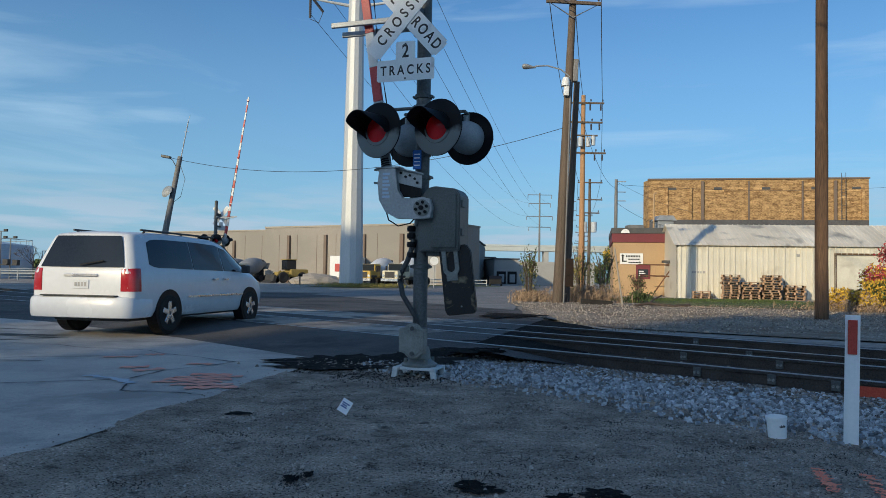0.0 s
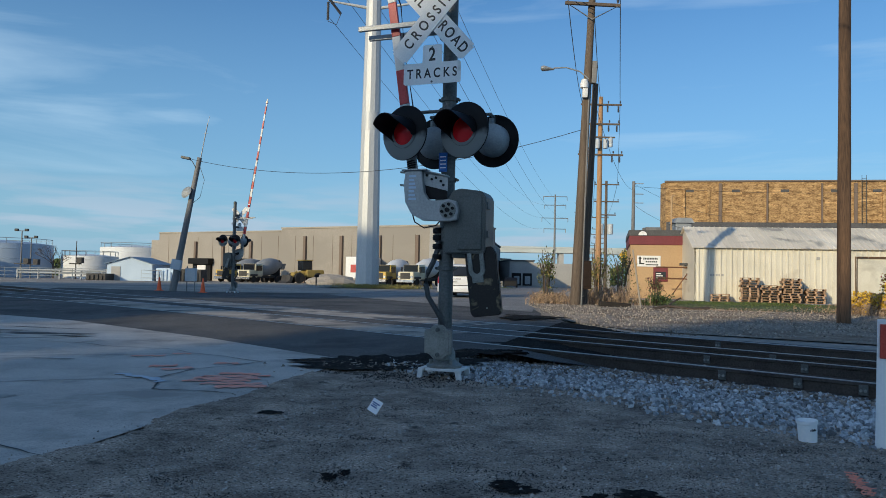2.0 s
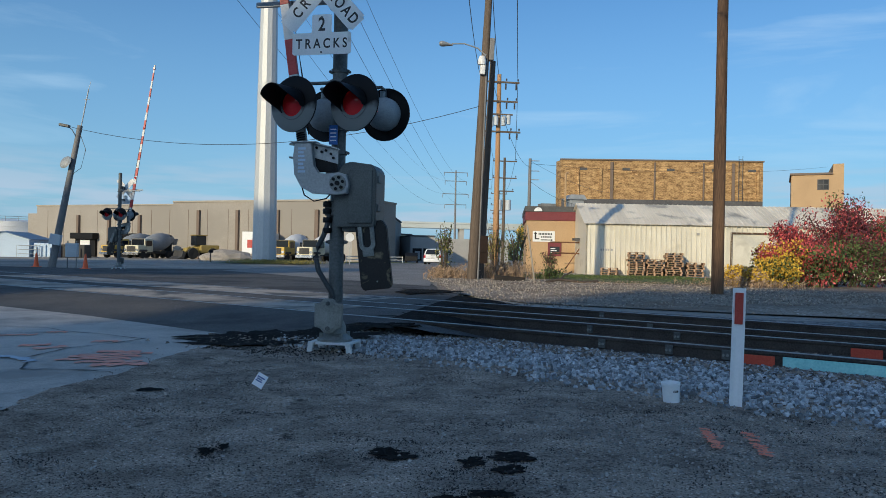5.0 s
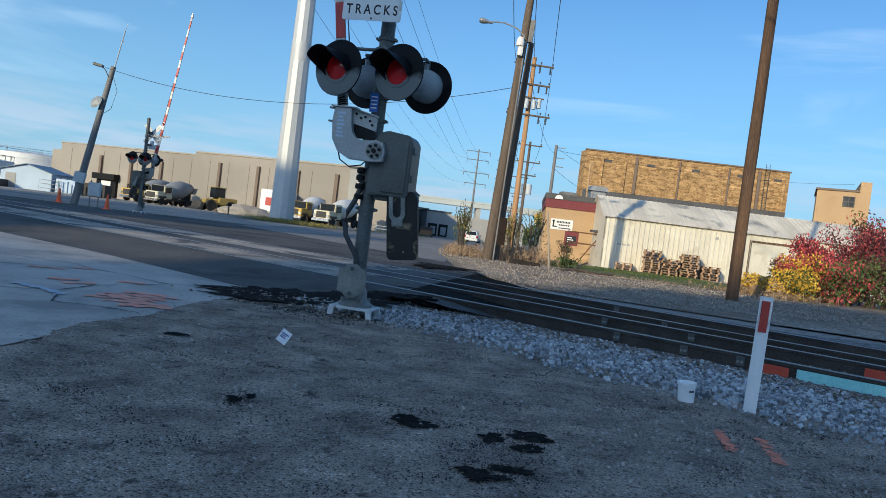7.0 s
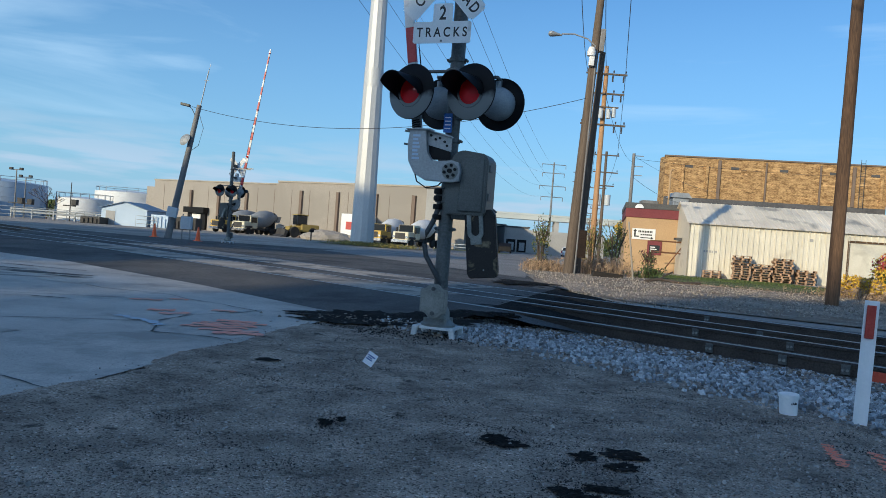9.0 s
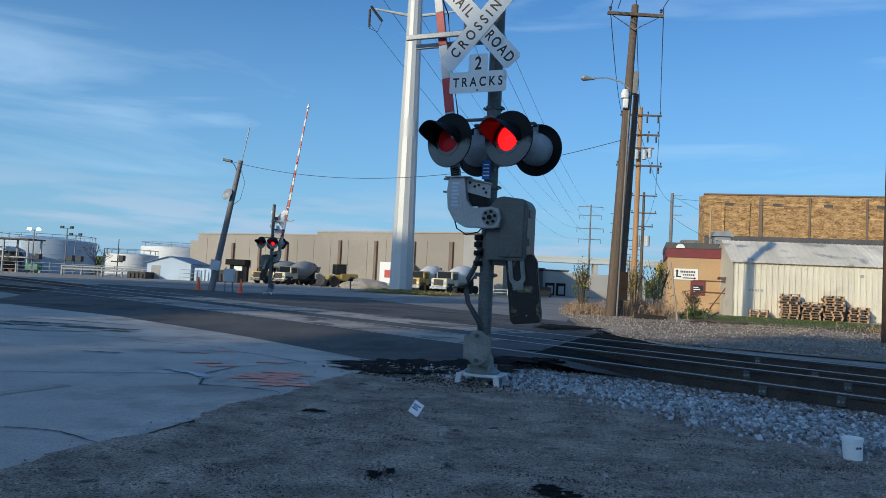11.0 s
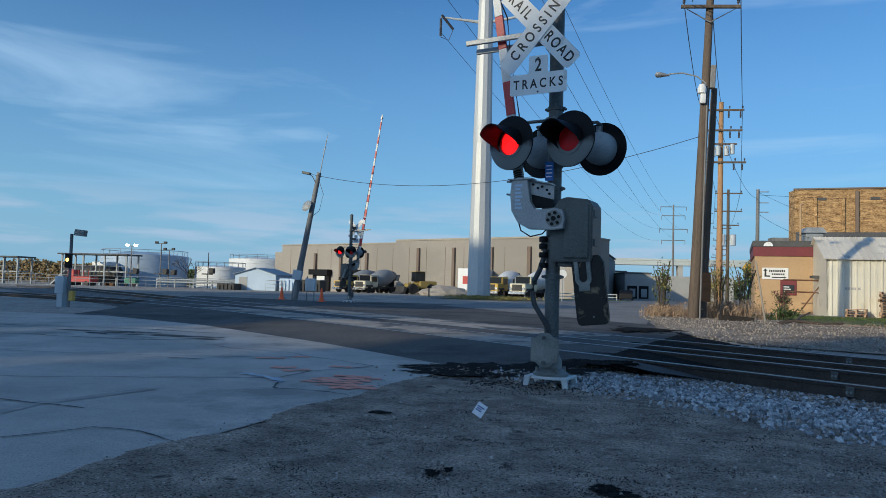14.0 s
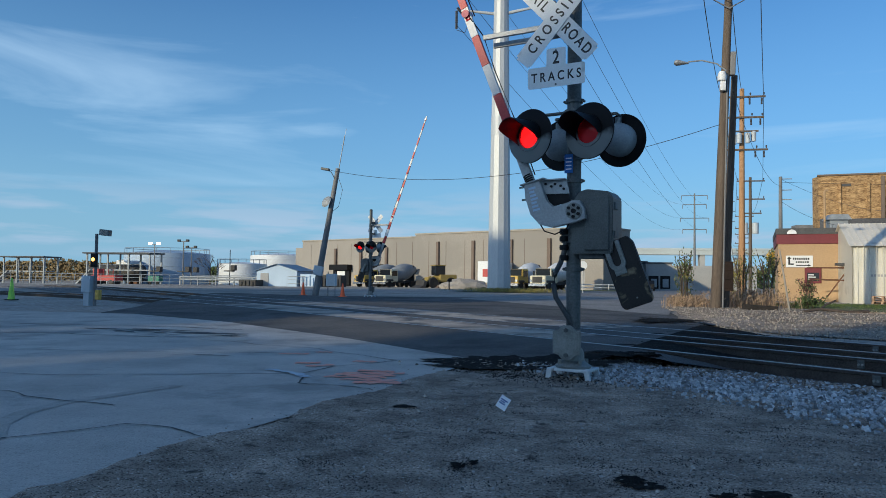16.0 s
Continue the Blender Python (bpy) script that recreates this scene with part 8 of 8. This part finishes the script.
tank(-73.5, 141, 5.2, 4.4, M["tank"], "low white storage tank")
tank(-74, 162, 7.4, 7.0, M["tank"], "tall white storage tank")
tank(-61, 158, 4.2, 7.4, M["tank"], "narrow white storage tank")
tank(-88, 136, 8.6, 6.4, M["bluetank"], "wide pale blue storage tank")
ht = thing("storage_hut", gp(-47.4, 95.3, 4), "pale blue metal hut with a grey-blue roof", "hut")
bm = bmesh.new()
box(bm, 0, 6.0, 0, 8, 0, 2.25)
prism(bm, [(0, 2.25), (6.0, 2.25), (3.0, 3.15)], 0, 8)
part("wall", bm, M["hutblue"], ht)
for side in (-1, 1):
    bm = bmesh.new()
    m = Matrix.Translation((3.0, 0, 3.19)) @ Matrix.Rotation(math.atan2(0.9, 3.0) * side, 4, "Y")
    box(bm, 0 if side > 0 else -3.4, 3.4 if side > 0 else 0, -0.3, 8.3, 0, 0.08, 0, m)
    part("roof", bm, M["roofblue"], ht)
bm = bmesh.new()
box(bm, 0.6, 1.8, -0.05, 0, 0, 1.9)
part("door", bm, M["greywall"], ht)
for x, y, w, h, mat, lab in ((-41.0, 96, 2.4, 1.8, "hutblue", "pale blue container beside the hut"), (-38.1, 97, 2.9, 1.7, "machine", "dark stacked scrap and machinery"), (-49, 93, 2.6, 0.9, "machine", "dark scrap heap by the hut")):
    bm = bmesh.new()
    box(bm, 0, w, 0, 2.4, 0, h, 0.06)
    for k in range(4):
        box(bm, w * 0.1 + w * 0.22 * k, w * 0.2 + w * 0.22 * k, -0.15, 0.1, 0.1, h * (0.7 + 0.1 * (k % 3)), 0.03)
    solid("container", bm, M[mat], gp(x, y), lab, "container")


def yard_light(x, y, h, lit, label):
    ob = thing("yard_light", gp(x, y), label, "yard light", "yard lights")
    bm = bmesh.new()
    rod(bm, (0, 0, -0.1), (0, 0, h), 0.13, 0.08, 8)
    part("pole", bm, M["greypole"], ob)
    bm = bmesh.new()
    rod(bm, (-0.9, 0, h), (0.9, 0, h), 0.06, n=6)
    part("bar", bm, M["greypole"], ob)
    for s in (-0.8, 0.8):
        bm = bmesh.new()
        box(bm, s - 0.26, s + 0.26, -0.3, 0.1, h - 0.05, h + 0.34, 0.05)
        part("flood_head", bm, M["floodlight"] if lit else M["machine"], ob)
    bm = bmesh.new()
    box(bm, -0.8, 1.3, -0.5, 0.5, 2.2, 2.35)
    box(bm, 0.6, 1.4, -0.4, 0.4, 2.3, 3.1, 0.04)
    part("platform", bm, M["machine"], ob)
    return ob


yard_light(-73.8, 110, 6.9, True, "tall yard light with lit flood lamps")
yard_light(-68.3, 110, 7.4, False, "tall yard light with dark flood lamps")
yard_light(-69.8, 115, 6.6, False, "tall yard light with dark flood lamps")
bm = bmesh.new()
rod(bm, (0, 0, 0), (0, 0, 6.0), 0.1, 0.06, 8)
box(bm, -0.9, 0.7, -0.4, 0.4, 2.3, 2.5)
box(bm, 0.3, 1.1, -0.4, 0.4, 2.5, 3.4, 0.05)
solid("loading_mast", bm, M["machine"], gp(-59.6, 110), "slim mast with a loading platform", "mast")


def rack(x, y, L, h, rz, label):
    ob = thing("loading_rack", gp(x, y, rz), label, "loading rack", "loading racks")
    bm = bmesh.new()
    box(bm, -0.5, L + 0.5, -2.4, 2.4, h, h + 0.25)
    part("canopy", bm, M["roofdark"], ob)
    k = 0.0
    while k <= L:
        for yy in (-1.8, 1.8):
            bm = bmesh.new()
            box(bm, k, k + 0.25, yy - 0.12, yy + 0.12, 0, h)
            part("column", bm, M["lampgrey"], ob)
        k += L / 3
    bm = bmesh.new()
    box(bm, 0, L, -1.2, 1.2, h * 0.45, h * 0.45 + 0.2)
    for q in range(8):
        rod(bm, (L * q / 7, -1.2, h * 0.45), (L * q / 7, -1.2, h * 0.45 + 1.1), 0.05, n=4)
    rod(bm, (0, -1.2, h * 0.45 + 1.1), (L, -1.2, h * 0.45 + 1.1), 0.05, n=4)
    part("catwalk", bm, M["lampgrey"], ob)
    bm = bmesh.new()
    prism(bm, [(-0.2, h * 0.47), (0.2, h * 0.47), (-2.6, 0), (-3.0, 0)], -1.0, 0.2)
    part("stair", bm, M["lampgrey"], ob)
    return ob


rack(-112, 120, 9, 5.0, 0, "white steel loading rack with a flat canopy")
rack(-92, 118, 13, 5.6, 0, "white steel loading rack with a long canopy")
bm = bmesh.new()
box(bm, 0, 3.2, 0, 3, 2.4, 4.6, 0.05)
for cx in (0.1, 2.9):
    box(bm, cx, cx + 0.2, 0.1, 0.3, -0.2, 2.4)
    box(bm, cx, cx + 0.2, 2.6, 2.8, -0.2, 2.4)
solid("control_cabin", bm, M["signwhite"], gp(-91.5, 124), "white raised control cabin", "cabin")
for x, y, L, lab in ((-97, 124, 12, "black tank car standing under the loading rack"),):
    tcr = thing("tank_car", gp(x, y, -3), lab, "tank car", "tank cars")
    bm = bmesh.new()
    lathe(bm, [(0.001, 0), (1.2, 0.15), (1.5, 0.6), (1.5, L - 0.6), (1.2, L - 0.15), (0.001, L)], 20, Matrix.Translation((0, 0, 2.4)) @ Matrix.Rotation(radians(90), 4, "Y"))
    part("tank", bm, M["machine"], tcr, "", None, True)
    bm = bmesh.new()
    box(bm, -0.3, L + 0.3, -1.3, 1.3, 0.7, 1.0)
    part("frame", bm, M["machine"], tcr)
    for k in (1.2, 2.8, L - 2.8, L - 1.2):
        bm = bmesh.new()
        rod(bm, (k, -0.8, 0.45), (k, 0.8, 0.45), 0.45, n=14)
        part("wheelset", bm, M["rust"], tcr)
rm = thing("track_machine", gp(-81.5, 104), "bright red track machine behind the fence", "track machine")
bm = bmesh.new()
box(bm, 0, 4.6, 0, 2, 0.6, 1.5, 0.08)
box(bm, 0.2, 1.3, 0.2, 1.8, 1.5, 2.6, 0.06)
part("body", bm, M["redmachine"], rm)
for k in range(4):
    bm = bmesh.new()
    rod(bm, (1.5 + 0.9 * k, 0, 1.5), (1.5 + 0.9 * k, 0, 2.5), 0.06, n=5)
    part("railing", bm, M["redmachine"], rm)
for k in (0.7, 3.8):
    bm = bmesh.new()
    rod(bm, (k, 0, 0.4), (k, 2, 0.4), 0.4, n=12)
    part("wheelset", bm, M["machine"], rm)
gm = thing("green_compressor", gp(-74.5, 111.5), "dark green towed compressor in the yard", "compressor")
bm = bmesh.new()
box(bm, -1.1, 1.1, -0.6, 0.6, 0.4, 1.5, 0.1)
part("body", bm, M["greenmachine"], gm)
for x in (-0.7, 0.8):
    bm = bmesh.new()
    rod(bm, (x, -0.7, 0.3), (x, -0.5, 0.3), 0.32, n=14)
    part("wheel", bm, M["tyre"], gm)
fn = thing("chain_fence", gp(-110, 98, -2), "low chain-link fence along the tank yard", "fence")
for k in range(30):
    bm = bmesh.new()
    rod(bm, (k * 2.4, 0, -0.1), (k * 2.4, 0, 1.9), 0.05, n=5)
    part("post", bm, M["lampgrey"], fn)
for z in (0.25, 0.8, 1.35, 1.85):
    bm = bmesh.new()
    rod(bm, (0, 0, z), (70, 0, z), 0.035, n=4)
    part("rail", bm, M["lampgrey"], fn)
pr = thing("pipe_rack", gp(-62, 99), "low pale pipe rack on short posts", "pipe rack")
for z in (0.9, 1.3):
    bm = bmesh.new()
    rod(bm, (0, 0, z), (22, 0, z), 0.12, n=8)
    part("pipe", bm, M["lampgrey"], pr)
for k in range(8):
    bm = bmesh.new()
    box(bm, k * 3, k * 3 + 0.2, -0.1, 0.1, -0.1, 1.4)
    part("support", bm, M["lampgrey"], pr)

# ---- bridge and trees far away ----
br = thing("viaduct", pose(-40, 395, 0), "long pale green steel viaduct far away", "bridge")
bm = bmesh.new()
box(bm, 0, 260, 0, 10, 14.8, 17.2)
box(bm, 0, 260, -0.3, 0, 17.2, 18.2)
part("deck", bm, M["bridge"], br)
for k in range(7):
    bm = bmesh.new()
    box(bm, 20 + 38 * k, 22.5 + 38 * k, 1, 9, -3, 14.8)
    part("pier", bm, M["greywall"], br)


def far_wood(name, x0, x1, y, h, seed, mat, label, count=2600):
    rnd = random.Random(seed)
    bm = bmesh.new()
    for _ in range(count):
        x = rnd.uniform(x0, x1)
        top = h * (0.75 + 0.35 * noise.noise((x * 0.06, seed, 0)) + 0.2 * noise.noise((x * 0.3, seed, 1)))
        z = -2 + (top + 2) * rnd.random() ** 0.7
        s = rnd.uniform(0.18, 0.55)
        q = Euler((rnd.uniform(0, 6.3), rnd.uniform(0, 6.3), 0)).to_matrix()
        p = Vector((x, y + rnd.uniform(-5, 5), z))
        bm.faces.new([bm.verts.new(p + q @ Vector(v)) for v in ((-s, 0, 0), (0, -s * 0.8, 0.2), (s, 0, 0), (0, s * 0.8, -0.2))])
    me = bpy.data.meshes.new(name)
    bm.to_mesh(me)
    bm.free()
    me.materials.append(M[mat])
    return tagged(new(name, me), label, "trees", kind="stuff")


far_wood("far_woods", -300, -150, 230, 7.0, 1, "leafgold", "line of golden autumn trees far beyond the yard", 22000)
far_wood("far_woods", -150, -100, 240, 5.5, 2, "leafgreen", "dark line of far trees beyond the yard", 8000)
far_wood("far_woods", 20, 140, 300, 8.0, 3, "leafgreen", "far green trees at the end of the road", 12000)


def tree(x, y, h, w, mats, label, seed, count, size):
    rnd = random.Random(seed)
    ob = thing("tree", gp(x, y), label, "tree")
    bm = bmesh.new()
    rod(bm, (0, 0, -0.2), (0, 0, h * 0.5), h * 0.025, h * 0.016, 8)
    tips = []

    def grow(p, d, length, r, depth):
        q = p + d * length
        rod(bm, p, q, r, r * 0.6, 5)
        tips.append(q)
        if depth:
            for _ in range(3):
                nd = (d + Vector((rnd.gauss(0, 0.5), rnd.gauss(0, 0.5), rnd.uniform(0, 0.35)))).normalized()
                grow(q, nd, length * 0.68, r * 0.6, depth - 1)
    for k in range(6):
        a = 2 * math.pi * k / 6 + rnd.random()
        grow(Vector((0, 0, h * (0.22 + 0.05 * k))), Vector((math.cos(a) * w, math.sin(a) * w, h * 0.45)).normalized(), h * 0.24, h * 0.011, 3)
    part("trunk", bm, M["bark"], ob)
    if count:
        for mat in mats:
            bm = bmesh.new()
            for t in tips[::2]:
                leaves(bm, t, (0.5, 0.5, 0.4), max(1, count // len(tips)), size, rnd, 0.05)
            me = bpy.data.meshes.new("crown")
            bm.to_mesh(me)
            bm.free()
            me.materials.append(M[mat])
            o = new("crown", me)
            o.parent = ob
    return ob


tree(-73.5, 128, 6.6, 3.5, (), "bare brown tree between the tanks", 5, 0, 0.1)
tree(22.5, 88, 6.0, 3.0, ("leafgreen", "leafyellow"), "green roadside tree behind the poles", 6, 2600, 0.14)
tree(17, 66, 4.6, 2.4, ("leafgreen", "leafyellow"), "small green roadside tree", 7, 2200, 0.12)

# ---- yellow marker post at the edge of the concrete ----
yb = thing("bollard", pose(-15.22, 15.57, road_z(-15.22, 15.57), 0, 1.5, 0), "slim yellow plastic marker post at the road edge", "bollard")
bm = bmesh.new()
rod(bm, (0, 0, -0.02), (0, 0, 1.28), 0.055, n=12)
part("post", bm, M["bollardyellow"], yb)
bm = bmesh.new()
rod(bm, (0, 0, 1.28), (0, 0, 1.31), 0.06, 0.045, 12)
part("cap", bm, M["bollardyellow"], yb)
bm = bmesh.new()
rod(bm, (0, 0, -0.02), (0, 0, 0.03), 0.12, 0.10, 12)
part("foot", bm, M["black"], yb)


# ---- the nearest ballast stones, one by one ----
stone_rnd = random.Random(808)
stone_meshes = []
for k in range(10):
    bm = bmesh.new()
    bmesh.ops.create_icosphere(bm, subdivisions=1, radius=1.0)
    sq = (1.0, stone_rnd.uniform(0.6, 0.9), stone_rnd.uniform(0.45, 0.7))
    for v in bm.verts:
        v.co = Vector((v.co.x * sq[0], v.co.y * sq[1], v.co.z * sq[2])) * stone_rnd.uniform(0.72, 1.15)
    stone_meshes.append(mesh_of(bm, "stone", M["loosestone"]))
for k in range(290):
    s, n = stone_rnd.uniform(-4.6, 3.2), 6.25 + 1.9 * stone_rnd.random() ** 0.8
    x, y = tn(s, n)
    r = stone_rnd.uniform(0.016, 0.036)
    ob = new("stone", stone_rnd.choice(stone_meshes))
    ob.parent = near_bed
    ob.matrix_basis = pose(x, y, gz(x, y) + 0.012 + r * 0.45, stone_rnd.uniform(-25, 25), stone_rnd.uniform(-25, 25), stone_rnd.uniform(0, 360)) @ Matrix.Scale(r, 4)


# ---- what moves ----
def motions():
    hub = near_gate.matrix_basis.copy()
    drops = ((0, 0), (14.4, 0), (14.7, 1.0), (15.0, 3.5), (15.4, 7.2), (15.7, 10.2), (16.0, 13.2))
    far_drops = ((0, 0), (14.8, 0), (15.1, 1.0), (15.5, 5.2), (15.75, 8.4), (16.0, 11.4))
    for gate, rows in ((near_gate, drops), (far_gate, far_drops)):
        walk(gate, [(t, hub @ Matrix.Rotation(radians(-a), 4, "Y")) for t, a in rows])
    start, half = 9.22, 0.54
    for sig in (near_signal, far_signal):
        for blind in [o for o in sig.children_recursive if o.name.startswith("reflector_blind")]:
            first = blind["phase"]
            rows = [(0, 0)]
            t, k = start, 0
            while t < 16.0:
                on = k % 2 == first
                rows.append((t - 0.034, rows[-1][1]))
                rows.append((t + 0.034, 0.12 if on else 0))
                t, k = t + half, k + 1
            rows.append((16.0, rows[-1][1]))
            walk(blind, [(t, Matrix.Translation((0, 0, -a))) for t, a in rows])
    van_rows = [(t, pose(x, y, road_z(x, y), 0, 0, -h)) for t, x, y, h in VAN_PATH]
    walk(van, van_rows)
    for w in van_wheels:
        rest = w.matrix_basis.copy()
        rows = []
        for f in range(0, 481):
            t = f / 30
            rows.append((t, rest @ Matrix.Rotation(-13.0 / 0.34 * t, 4, "X")))
        walk(w, rows)


motions()
